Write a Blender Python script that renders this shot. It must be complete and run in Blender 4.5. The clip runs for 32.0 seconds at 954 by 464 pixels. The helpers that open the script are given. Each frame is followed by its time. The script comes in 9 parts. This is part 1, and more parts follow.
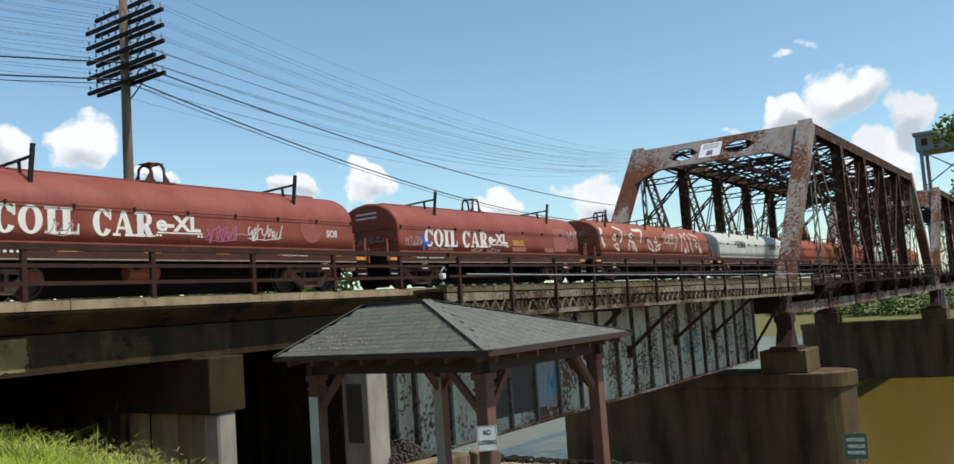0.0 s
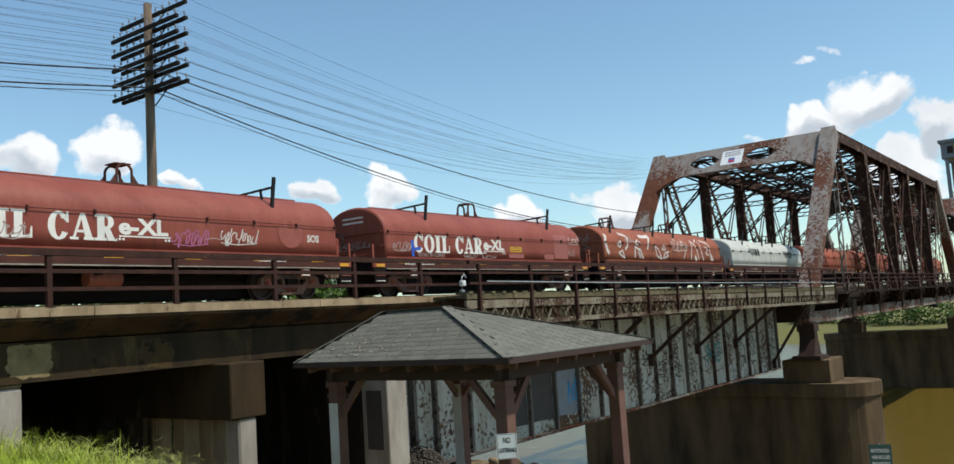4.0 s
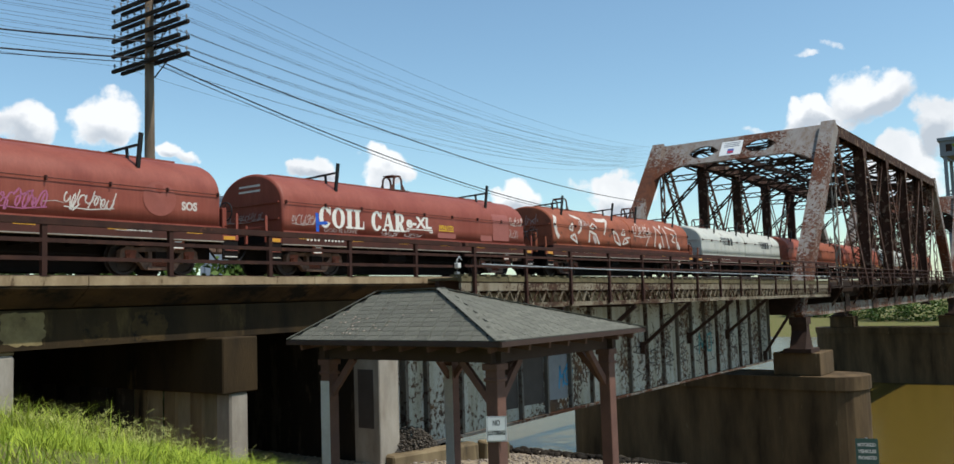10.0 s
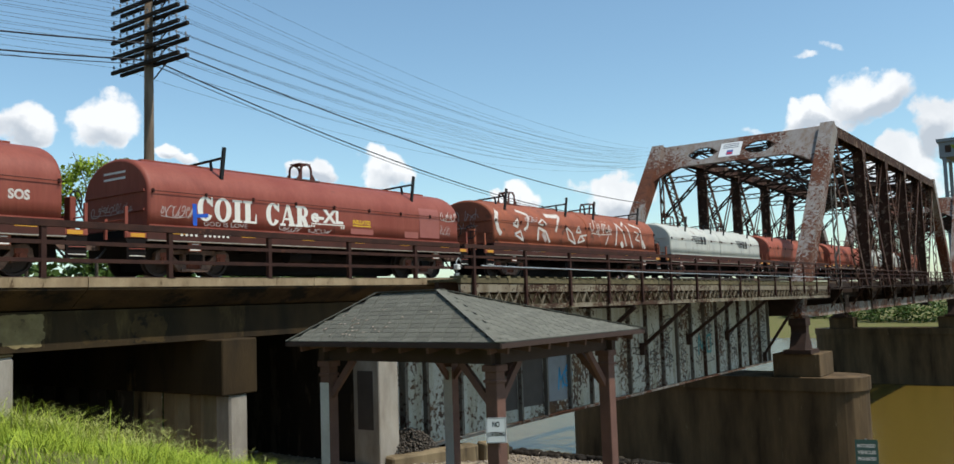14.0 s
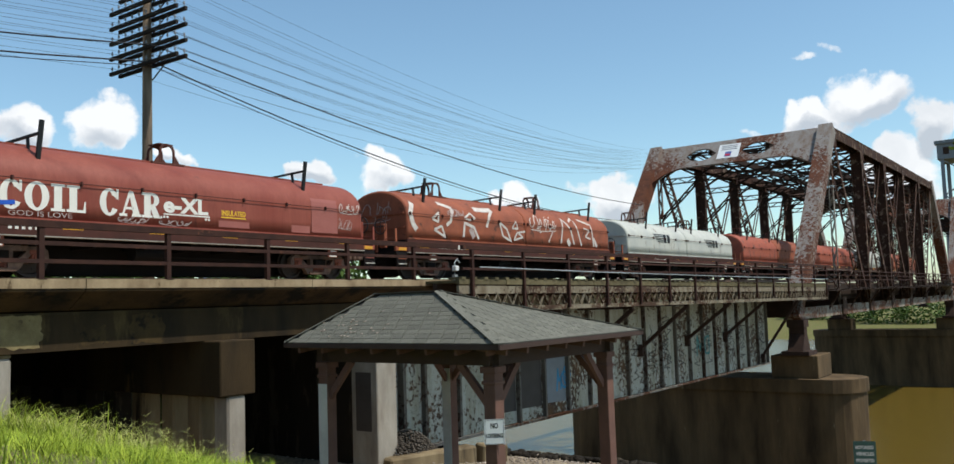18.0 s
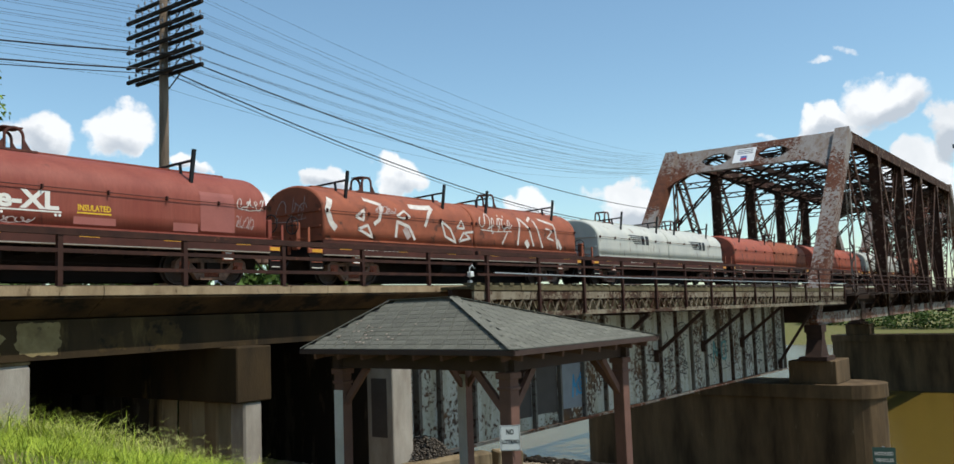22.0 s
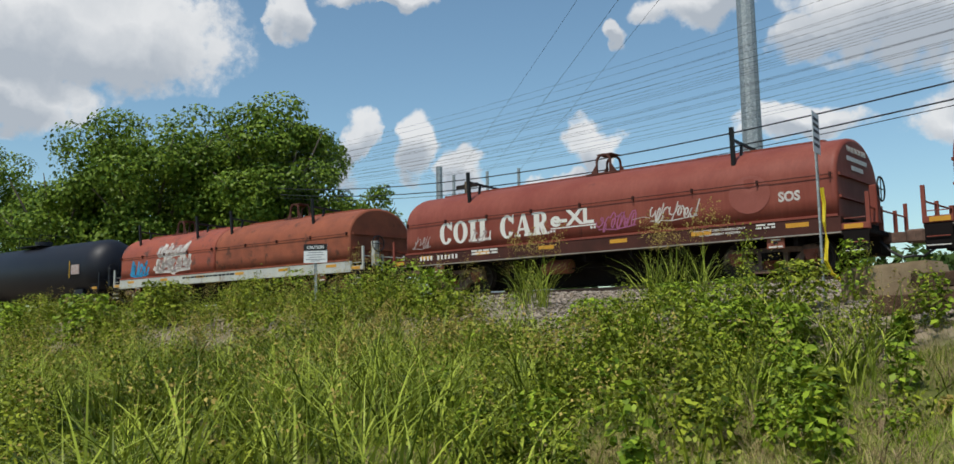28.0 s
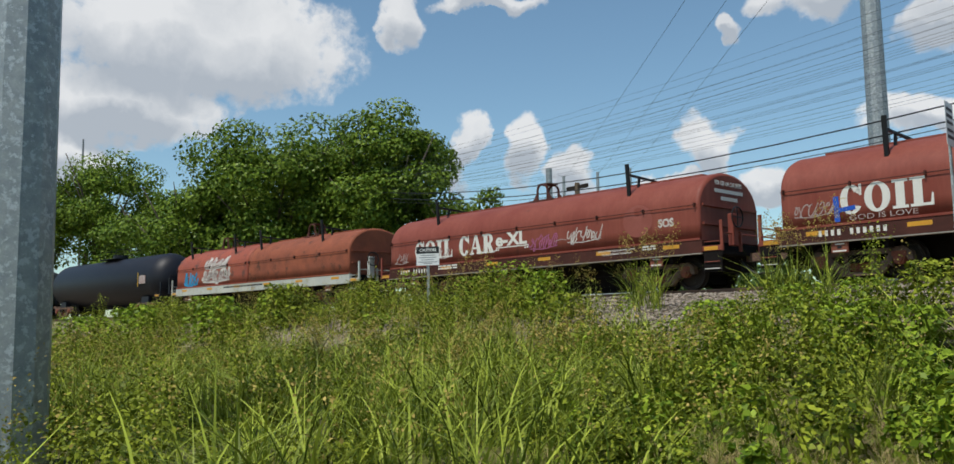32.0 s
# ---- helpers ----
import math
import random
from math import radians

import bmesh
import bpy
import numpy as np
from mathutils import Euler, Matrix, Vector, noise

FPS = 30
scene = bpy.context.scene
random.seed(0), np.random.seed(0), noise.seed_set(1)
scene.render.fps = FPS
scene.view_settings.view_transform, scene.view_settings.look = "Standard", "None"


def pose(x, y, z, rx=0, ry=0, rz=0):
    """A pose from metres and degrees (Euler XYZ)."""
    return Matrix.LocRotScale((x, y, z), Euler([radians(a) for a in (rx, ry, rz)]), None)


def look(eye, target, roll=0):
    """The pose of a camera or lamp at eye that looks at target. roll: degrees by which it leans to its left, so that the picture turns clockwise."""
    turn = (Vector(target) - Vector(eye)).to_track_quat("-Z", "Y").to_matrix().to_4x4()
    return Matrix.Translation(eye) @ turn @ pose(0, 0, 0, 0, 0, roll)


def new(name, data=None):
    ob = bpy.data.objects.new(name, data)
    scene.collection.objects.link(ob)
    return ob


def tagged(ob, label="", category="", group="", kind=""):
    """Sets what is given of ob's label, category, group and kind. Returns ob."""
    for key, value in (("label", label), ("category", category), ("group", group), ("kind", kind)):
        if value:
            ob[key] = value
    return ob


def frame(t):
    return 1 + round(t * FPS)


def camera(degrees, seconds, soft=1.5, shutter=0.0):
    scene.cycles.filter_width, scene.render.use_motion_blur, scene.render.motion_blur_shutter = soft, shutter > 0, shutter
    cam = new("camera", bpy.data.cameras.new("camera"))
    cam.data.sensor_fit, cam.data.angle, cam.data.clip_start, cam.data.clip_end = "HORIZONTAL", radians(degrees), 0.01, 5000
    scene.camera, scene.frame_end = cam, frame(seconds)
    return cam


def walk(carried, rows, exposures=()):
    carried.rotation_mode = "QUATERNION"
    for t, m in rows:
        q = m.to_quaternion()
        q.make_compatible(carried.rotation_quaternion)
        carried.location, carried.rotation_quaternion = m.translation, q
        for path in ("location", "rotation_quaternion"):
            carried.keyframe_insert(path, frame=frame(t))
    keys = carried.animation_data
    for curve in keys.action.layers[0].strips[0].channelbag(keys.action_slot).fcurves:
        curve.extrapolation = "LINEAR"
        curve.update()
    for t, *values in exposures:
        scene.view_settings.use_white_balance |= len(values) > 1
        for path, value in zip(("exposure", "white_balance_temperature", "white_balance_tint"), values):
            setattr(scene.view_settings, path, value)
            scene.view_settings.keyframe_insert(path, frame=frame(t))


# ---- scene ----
# eye at the origin, x along the bridge towards the river, y across the track, z up
cam = camera(58.14, 32.0, soft=1.5)
PATH = ((0.0, -55.0, 4.99, -3.98), (0.5, -54.88, 5.05, -3.96), (1.0, -54.47, 5.18, -3.95), (1.5, -54.06, 5.35, -3.91), (2.0, -53.64, 5.52, -3.86), (2.5, -53.63, 5.52, -3.86), (3.0, -53.63, 5.52, -3.86), (3.5, -53.64, 5.51, -3.84), (5.5, -53.82, 5.37, -2.83), (6.0, -53.71, 3.79, -2.14), (6.5, -53.66, 3.49, -2.02), (7.0, -53.67, 3.48, -1.94), (7.5, -53.67, 3.63, -1.91), (8.0, -53.71, 4.12, -1.87), (8.5, -53.79, 4.25, -1.9), (9.0, -53.82, 4.33, -1.88), (10.0, -53.87, 4.4, -1.86), (11.0, -53.85, 4.4, -1.87), (12.0, -53.88, 4.42, -1.89), (13.0, -53.9, 4.44, -1.91), (14.0, -53.91, 4.49, -1.91), (14.5, -53.92, 4.49, -1.92), (16.5, -53.96, 4.55, -1.9), (17.0, -53.96, 4.55, -1.9), (17.5, -53.95, 4.55, -1.89), (18.0, -54.02, 4.58, -1.88), (18.5, -54.29, 4.68, -1.92), (19.0, -54.55, 4.77, -1.93), (19.5, -54.82, 4.86, -1.98), (20.0, -54.82, 4.87, -1.94), (20.5, -54.82, 4.88, -1.94), (21.0, -54.81, 4.88, -1.93), (21.5, -53.59, 4.94, -1.99), (22.0, -53.04, 5.0, -2.04), (22.5, -50.84, 5.06, -2.15), (23.0, -39.9, 5.52, -1.93), (23.5, -29.57, 5.95, -2.04), (24.0, -17.56, 6.45, -2.24), (24.5, -7.12, 6.25, -2.23), (25.0, 4.0, 6.07, -2.04), (25.5, 13.95, 6.3, -1.95), (26.0, 24.09, 6.4, -1.76), (26.5, 32.47, 6.31, -1.33), (28.5, 50.84, 6.23, -1.03), (29.0, 53.94, 6.52, -0.83), (29.5, 55.16, 6.37, -0.8), (30.0, 55.13, 6.22, -0.89), (30.5, 54.99, 6.21, -0.91), (31.0, 54.91, 6.27, -0.9), (31.5, 54.83, 6.27, -0.9), (32.0, 54.8, 6.27, -0.91))


def aim(yaw, pitch, roll):
    return pose(0, 0, 0, 0, 0, yaw) @ pose(0, 0, 0, 90 + pitch) @ pose(0, 0, 0, 0, 0, roll)


walk(cam, [(t, aim(yaw, pitch, roll)) for t, yaw, pitch, roll in PATH], ((0, 0.0), (23.5, 0.0), (25.0, -0.06), (26.0, -0.22), (28.5, -0.36), (32.0, -0.36)))

# ---- light ----
SUN_TO = Vector((0.14, -0.55, 1.0)).normalized()
world = bpy.data.worlds.new("world")
scene.world = world
world.use_nodes = True
wt = world.node_tree
wt.nodes.clear()


def wn(kind, **values):
    n = wt.nodes.new(kind)
    for k, v in values.items():
        n.inputs[k].default_value = v
    return n


def math_node(tree, op, a, b=None, clamp=False):
    n = tree.nodes.new("ShaderNodeMath")
    n.operation, n.use_clamp = op, clamp
    for i, v in enumerate((a, b)):
        if v is None:
            continue
        if isinstance(v, (int, float)):
            n.inputs[i].default_value = v
        else:
            tree.links.new(v, n.inputs[i])
    return n.outputs[0]


sky = wt.nodes.new("ShaderNodeTexSky")
sky.sky_type, sky.sun_disc = "NISHITA", False
sky.sun_elevation = math.asin(SUN_TO.z)
sky.sun_rotation = math.atan2(SUN_TO.x, SUN_TO.y)
sky.altitude, sky.air_density, sky.dust_density, sky.ozone_density = 50, 1.0, 0.7, 1.6


def direction(right, up):
    """Unit direction from degrees to the right of +y and degrees above the horizon."""
    a, e = radians(right), radians(up)
    return Vector((math.sin(a) * math.cos(e), math.cos(a) * math.cos(e), math.sin(e)))


# cumulus clouds: azimuth (right of +y), elevation, width, height in degrees
CLOUDS = (
    (79.3, 11.6, 5.7, 3.5), (76.0, 10.7, 3.8, 1.4), (75.5, 14.1, 2.1, 0.7), (77.5, 15.0, 1.5, 0.7), (81.0, 6.8, 5.3, 3.2), (82.7, 9.3, 2.4, 3.2),
    (42.9, 8.6, 2.8, 2.0), (47.7, 8.4, 3.0, 2.3), (30.6, 11.4, 4.2, 3.5), (26.0, 11.2, 3.4, 2.2), (39.8, 6.9, 2.2, 2.2), (63.1, 6.6, 4.9, 2.7),
    (56.4, 6.9, 3.6, 1.8), (72.1, 10.0, 1.7, 0.6), (34.8, 9.5, 1.7, 1.3), (-19.7, 18.7, 14.6, 7.5), (-12.5, 15.4, 11.5, 8.4), (-13.5, 11.8, 13.4, 4.0),
    (-31.8, 20.0, 6.6, 3.5), (-26.8, 12.1, 8.6, 2.5), (-39.6, 11.4, 3.5, 3.9), (-51.6, 11.8, 2.7, 6.0), (-48.5, 9.9, 3.7, 2.9), (-42.1, 9.8, 3.9, 1.3),
    (-7.6, 12.1, 3.0, 3.9), (-37.1, 18.6, 2.2, 1.9), (-73.0, 17.9, 19.9, 8.1), (-78.4, 13.9, 13.7, 5.0), (-55.6, 12.2, 2.7, 5.4), (-26.1, 17.4, 4.7, 2.8),
    (-60.0, 20.1, 2.6, 4.8), (-53.9, 21.3, 7.9, 1.5), (-35.9, 8.4, 4.7, 2.6), (-81.7, 10.8, 8.1, 3.7),
)
coord = wt.nodes.new("ShaderNodeTexCoord")
warp = wn("ShaderNodeTexNoise", Scale=13.0, Detail=5.0)
wt.links.new(coord.outputs["Generated"], warp.inputs["Vector"])
sub = wt.nodes.new("ShaderNodeVectorMath")
sub.operation = "SUBTRACT"
wt.links.new(warp.outputs["Color"], sub.inputs[0])
sub.inputs[1].default_value = (0.5, 0.5, 0.5)
sca = wt.nodes.new("ShaderNodeVectorMath")
sca.operation = "SCALE"
wt.links.new(sub.outputs[0], sca.inputs[0])
sca.inputs["Scale"].default_value = 0.1
add = wt.nodes.new("ShaderNodeVectorMath")
add.operation = "ADD"
wt.links.new(coord.outputs["Generated"], add.inputs[0])
wt.links.new(sca.outputs[0], add.inputs[1])
cloud = None
under = None
for az, el, w, h in CLOUDS:
    c = direction(az, el)
    side = Vector((math.cos(radians(az)), -math.sin(radians(az)), 0))
    top = side.cross(c)
    mp = wt.nodes.new("ShaderNodeVectorMath")
    mp.operation = "DOT_PRODUCT"
    wt.links.new(add.outputs[0], mp.inputs[0])
    mp.inputs[1].default_value = side / math.tan(radians(w / 2))
    mq = wt.nodes.new("ShaderNodeVectorMath")
    mq.operation = "DOT_PRODUCT"
    wt.links.new(add.outputs[0], mq.inputs[0])
    mq.inputs[1].default_value = top / math.tan(radians(h / 2))
    mf = wt.nodes.new("ShaderNodeVectorMath")
    mf.operation = "DOT_PRODUCT"
    wt.links.new(add.outputs[0], mf.inputs[0])
    mf.inputs[1].default_value = c
    front = math_node(wt, "MULTIPLY", math_node(wt, "SUBTRACT", mf.outputs["Value"], 0.8), 5.0, True)
    rr = math_node(wt, "ADD", math_node(wt, "POWER", math_node(wt, "ABSOLUTE", mp.outputs["Value"]), 2.0), math_node(wt, "POWER", math_node(wt, "ABSOLUTE", mq.outputs["Value"]), 2.0))
    blob = math_node(wt, "MULTIPLY", math_node(wt, "MULTIPLY", math_node(wt, "SUBTRACT", 1.25, rr), 2.3 if h > 0.9 else 0.6), front)
    blob = math_node(wt, "MAXIMUM", blob, 0.0)
    cloud = blob if cloud is None else math_node(wt, "MAXIMUM", cloud, blob)
    low = math_node(wt, "MULTIPLY", blob, math_node(wt, "MULTIPLY_ADD", mq.outputs["Value"], -0.8, True))
    low.node.inputs[1].links[0].from_node.inputs[2].default_value = 0.1
    under = low if under is None else math_node(wt, "MAXIMUM", under, low)
fine = wn("ShaderNodeTexNoise", Scale=48.0, Detail=10.0, Roughness=0.6)
wt.links.new(coord.outputs["Generated"], fine.inputs["Vector"])
puff = math_node(wt, "MULTIPLY", math_node(wt, "SUBTRACT", fine.outputs["Fac"], 0.5), 3.4)
dens = math_node(wt, "ADD", cloud, puff)
ramp = wt.nodes.new("ShaderNodeMapRange")
ramp.inputs["From Min"].default_value, ramp.inputs["From Max"].default_value = 0.0, 1.5
ramp.interpolation_type = "SMOOTHSTEP"
wt.links.new(dens, ramp.inputs["Value"])
here = math_node(wt, "MULTIPLY", ramp.outputs[0], math_node(wt, "MULTIPLY", cloud, 3.0, True))
lit = wt.nodes.new("ShaderNodeMix")
lit.data_type = "RGBA"
lit.inputs["A"].default_value = (6.3, 6.4, 6.5, 1)
lit.inputs["B"].default_value = (3.5, 3.85, 4.3, 1)
shade = wn("ShaderNodeTexNoise", Scale=8.0, Detail=5.0, Roughness=0.55)
wt.links.new(add.outputs[0], shade.inputs["Vector"])
billow = math_node(wt, "MULTIPLY", math_node(wt, "SUBTRACT", shade.outputs["Fac"], 0.46), 2.0)
wt.links.new(math_node(wt, "ADD", math_node(wt, "MULTIPLY", under, 1.0), billow, True), lit.inputs["Factor"])
mixc = wt.nodes.new("ShaderNodeMix")
mixc.data_type = "RGBA"
wt.links.new(math_node(wt, "MULTIPLY", here, 0.95), mixc.inputs["Factor"])
tint = wt.nodes.new("ShaderNodeMix")
tint.data_type, tint.blend_type = "RGBA", "MULTIPLY"
tint.inputs["Factor"].default_value, tint.inputs["B"].default_value = 1.0, (0.91, 1.05, 1.0, 1)
wt.links.new(sky.outputs[0], tint.inputs["A"])
wt.links.new(tint.outputs["Result"], mixc.inputs["A"])
wt.links.new(lit.outputs["Result"], mixc.inputs["B"])
bg = wn("ShaderNodeBackground", Strength=0.16)
wo = wt.nodes.new("ShaderNodeOutputWorld")
wt.links.new(mixc.outputs["Result"], bg.inputs["Color"])
wt.links.new(bg.outputs[0], wo.inputs["Surface"])

sun = new("sun", bpy.data.lights.new("sun", "SUN"))
sun.data.energy, sun.data.angle, sun.data.color = 4.6, radians(0.6), (1.0, 0.955, 0.88)
sun.matrix_world = look(SUN_TO * 100, (0, 0, 0))
scene.view_settings.exposure = 0.0


# ---- materials ----
def mat(name, base, rough=0.7, metal=0.0, second=None, amount=0.5, scale=3.0, fine_scale=40.0, bump=0.3, spots=None, spot_cut=0.62, spot_scale=2.0, streak=0.0, vary=0.0, seed=0.0, coat=0.0):
    """Base colour with broad stains, fine grain, optional worn patches, and relief."""
    m = bpy.data.materials.new(name)
    m.use_nodes = True
    t = m.node_tree
    b = t.nodes["Principled BSDF"]
    b.inputs["Roughness"].default_value, b.inputs["Metallic"].default_value = rough, metal
    b.inputs["Coat Weight"].default_value = coat
    b.inputs["Specular IOR Level"].default_value = 0.5 if rough < 0.5 else 0.3 if rough < 0.65 else 0.15
    tc = t.nodes.new("ShaderNodeTexCoord")
    mp = t.nodes.new("ShaderNodeMapping")
    mp.inputs["Location"].default_value = (seed, seed * 0.7, seed * 1.3)
    if streak:
        mp.inputs["Scale"].default_value = (1, 1, streak)
    t.links.new(tc.outputs["Object"], mp.inputs["Vector"])
    second = second or tuple(c * 0.6 for c in base)

    def nz(s, detail, rough_=0.6):
        n = t.nodes.new("ShaderNodeTexNoise")
        n.inputs["Scale"].default_value, n.inputs["Detail"].default_value, n.inputs["Roughness"].default_value = s, detail, rough_
        t.links.new(mp.outputs[0], n.inputs["Vector"])
        return n.outputs["Fac"]

    def mix(fac, a, c):
        x = t.nodes.new("ShaderNodeMix")
        x.data_type = "RGBA"
        for k, v in (("Factor", fac), ("A", a), ("B", c)):
            if isinstance(v, tuple):
                x.inputs[k].default_value = (*v, 1)
            elif isinstance(v, (int, float)):
                x.inputs[k].default_value = v
            else:
                t.links.new(v, x.inputs[k])
        return x.outputs["Result"]

    def step(v, lo, hi):
        r = t.nodes.new("ShaderNodeMapRange")
        r.inputs["From Min"].default_value, r.inputs["From Max"].default_value = lo, hi
        t.links.new(v, r.inputs["Value"])
        return r.outputs[0]

    broad, grain = nz(scale, 6), nz(fine_scale, 4)
    col = mix(math_node(t, "MULTIPLY", step(broad, 0.35, 0.68), amount), base, second)
    col = mix(math_node(t, "MULTIPLY", step(grain, 0.35, 0.7), 0.28), col, tuple(c * 0.55 for c in base))
    if spots:
        col = mix(step(nz(spot_scale, 7, 0.68), spot_cut, spot_cut + 0.07), col, spots)
    if vary:
        oi = t.nodes.new("ShaderNodeObjectInfo")
        hsv = t.nodes.new("ShaderNodeHueSaturation")
        t.links.new(math_node(t, "MULTIPLY_ADD", oi.outputs["Random"], vary), hsv.inputs["Value"])
        hsv.inputs["Value"].links[0].from_node.inputs[2].default_value = 1 - vary / 2
        t.links.new(col, hsv.inputs["Color"])
        col = hsv.outputs[0]
    t.links.new(col, b.inputs["Base Color"])
    if bump:
        bp = t.nodes.new("ShaderNodeBump")
        bp.inputs["Strength"].default_value, bp.inputs["Distance"].default_value = bump, 0.02
        t.links.new(grain, bp.inputs["Height"])
        t.links.new(bp.outputs[0], b.inputs["Normal"])
    return m


def flaking_mat(name, paint, paint2, rust, rust2, cut=0.54, broad=0.5, flake=6.0, sway=0.7, rough=0.8, streak=0.35, seed=0.0):
    """Old paint that flakes off steel in ragged specks, gathered in patches, with rust runs below."""
    m = bpy.data.materials.new(name)
    m.use_nodes = True
    t = m.node_tree
    b = t.nodes["Principled BSDF"]
    b.inputs["Roughness"].default_value, b.inputs["Specular IOR Level"].default_value = rough, 0.15
    tc = t.nodes.new("ShaderNodeTexCoord")

    def nz(s, detail, rough_, stretch=1.0):
        mp = t.nodes.new("ShaderNodeMapping")
        mp.inputs["Location"].default_value = (seed, seed * 0.7, seed * 1.3)
        mp.inputs["Scale"].default_value = (1, 1, stretch)
        t.links.new(tc.outputs["Object"], mp.inputs["Vector"])
        n = t.nodes.new("ShaderNodeTexNoise")
        n.inputs["Scale"].default_value, n.inputs["Detail"].default_value, n.inputs["Roughness"].default_value = s, detail, rough_
        t.links.new(mp.outputs[0], n.inputs["Vector"])
        return n.outputs["Fac"]

    def mix(fac, a, c):
        x = t.nodes.new("ShaderNodeMix")
        x.data_type = "RGBA"
        for k, v in (("Factor", fac), ("A", a), ("B", c)):
            if isinstance(v, tuple):
                x.inputs[k].default_value = (*v, 1)
            else:
                t.links.new(v, x.inputs[k])
        return x.outputs["Result"]

    def step(v, lo, hi):
        r = t.nodes.new("ShaderNodeMapRange")
        r.inputs["From Min"].default_value, r.inputs["From Max"].default_value = lo, hi
        t.links.new(v, r.inputs["Value"])
        return r.outputs[0]

    where, specks, runs, grain = nz(broad, 3, 0.5, streak), nz(flake, 9, 0.72), nz(2.2, 5, 0.6, 0.12), nz(28, 4, 0.6)
    ground = mix(step(nz(1.7, 6, 0.65), 0.38, 0.66), rust, rust2)
    skin = mix(step(runs, 0.42, 0.72), paint, paint2)
    v = math_node(t, "ADD", specks, math_node(t, "MULTIPLY", math_node(t, "SUBTRACT", where, 0.5), sway))
    bare = step(v, cut, cut + 0.035)
    col = mix(bare, skin, ground)
    col = mix(math_node(t, "MULTIPLY", step(grain, 0.4, 0.7), 0.3), col, tuple(c * 0.5 for c in rust))
    t.links.new(col, b.inputs["Base Color"])
    bp = t.nodes.new("ShaderNodeBump")
    bp.inputs["Strength"].default_value, bp.inputs["Distance"].default_value = 0.5, 0.02
    t.links.new(math_node(t, "SUBTRACT", grain, bare), bp.inputs["Height"])
    t.links.new(bp.outputs[0], b.inputs["Normal"])
    return m


def leaf_mat(name, base, second, rough=0.42):
    m = bpy.data.materials.new(name)
    m.use_nodes = True
    t = m.node_tree
    b = t.nodes["Principled BSDF"]
    out = t.nodes["Material Output"]
    geo = t.nodes.new("ShaderNodeNewGeometry")
    x = t.nodes.new("ShaderNodeMix")
    x.data_type = "RGBA"
    x.inputs["A"].default_value, x.inputs["B"].default_value = (*base, 1), (*second, 1)
    t.links.new(geo.outputs["Random Per Island"], x.inputs["Factor"])
    t.links.new(x.outputs["Result"], b.inputs["Base Color"])
    b.inputs["Roughness"].default_value = rough
    b.inputs["Specular IOR Level"].default_value = 0.1
    tr = t.nodes.new("ShaderNodeBsdfTranslucent")
    t.links.new(x.outputs["Result"], tr.inputs["Color"])
    ms = t.nodes.new("ShaderNodeMixShader")
    ms.inputs[0].default_value = 0.12
    t.links.new(b.outputs[0], ms.inputs[1])
    t.links.new(tr.outputs[0], ms.inputs[2])
    t.links.new(ms.outputs[0], out.inputs["Surface"])
    return m


M_RED = mat("oxide_red_paint", (0.2, 0.042, 0.026), 0.58, second=(0.26, 0.072, 0.046), amount=0.9, scale=1.5, fine_scale=16, bump=0.12, streak=0.14, spots=(0.125, 0.036, 0.026), spot_cut=0.65, spot_scale=2.2)
M_RED2 = mat("oxide_red_paint_dull", (0.19, 0.05, 0.038), 0.6, second=(0.13, 0.035, 0.028), amount=0.8, scale=1.4, fine_scale=25, bump=0.15, spots=(0.1, 0.045, 0.03), spot_cut=0.66, seed=4)
M_RUSTRED = mat("rusty_red_paint", (0.31, 0.095, 0.05), 0.65, second=(0.19, 0.062, 0.038), amount=0.9, scale=1.6, spots=(0.11, 0.046, 0.03), spot_cut=0.58, bump=0.3, seed=9)
# grimy red, darkened further for the shade the hood throws on the sill
M_SILL = mat("grimy_red_with_shade", (0.085, 0.03, 0.022), 0.7, second=(0.04, 0.018, 0.014), amount=0.9, scale=1.5, bump=0.2)
M_PATCH = mat("pink_primer_patch", (0.3, 0.1, 0.08), 0.6, second=(0.25, 0.075, 0.058), scale=2.0, bump=0.1)
M_DISC = mat("faded_round_patch", (0.275, 0.082, 0.06), 0.6, second=(0.24, 0.066, 0.046), amount=0.9, scale=3.0, bump=0.1)
M_LIFT = mat("rusty_lifting_steel", (0.12, 0.045, 0.033), 0.7, second=(0.06, 0.028, 0.022), amount=0.9, scale=4, bump=0.2)
M_ORANGE = mat("orange_red_paint", (0.34, 0.085, 0.045), 0.6, second=(0.24, 0.06, 0.04), amount=0.8, scale=1.5, spots=(0.12, 0.05, 0.035), spot_cut=0.56, seed=2)
M_GREYWHITE = mat("weathered_white_paint", (0.52, 0.52, 0.45), 0.5, second=(0.36, 0.37, 0.35), amount=0.7, scale=1.2, streak=0.4, spots=(0.2, 0.14, 0.1), spot_cut=0.59)
M_TANK = mat("black_tank_paint", (0.008, 0.009, 0.015), 0.5, second=(0.016, 0.016, 0.02), amount=0.6, scale=1.0, bump=0.03)
M_TANKGREY = mat("grey_tank_paint", (0.03, 0.032, 0.034), 0.55, second=(0.018, 0.019, 0.02), scale=1.0, bump=0.05)
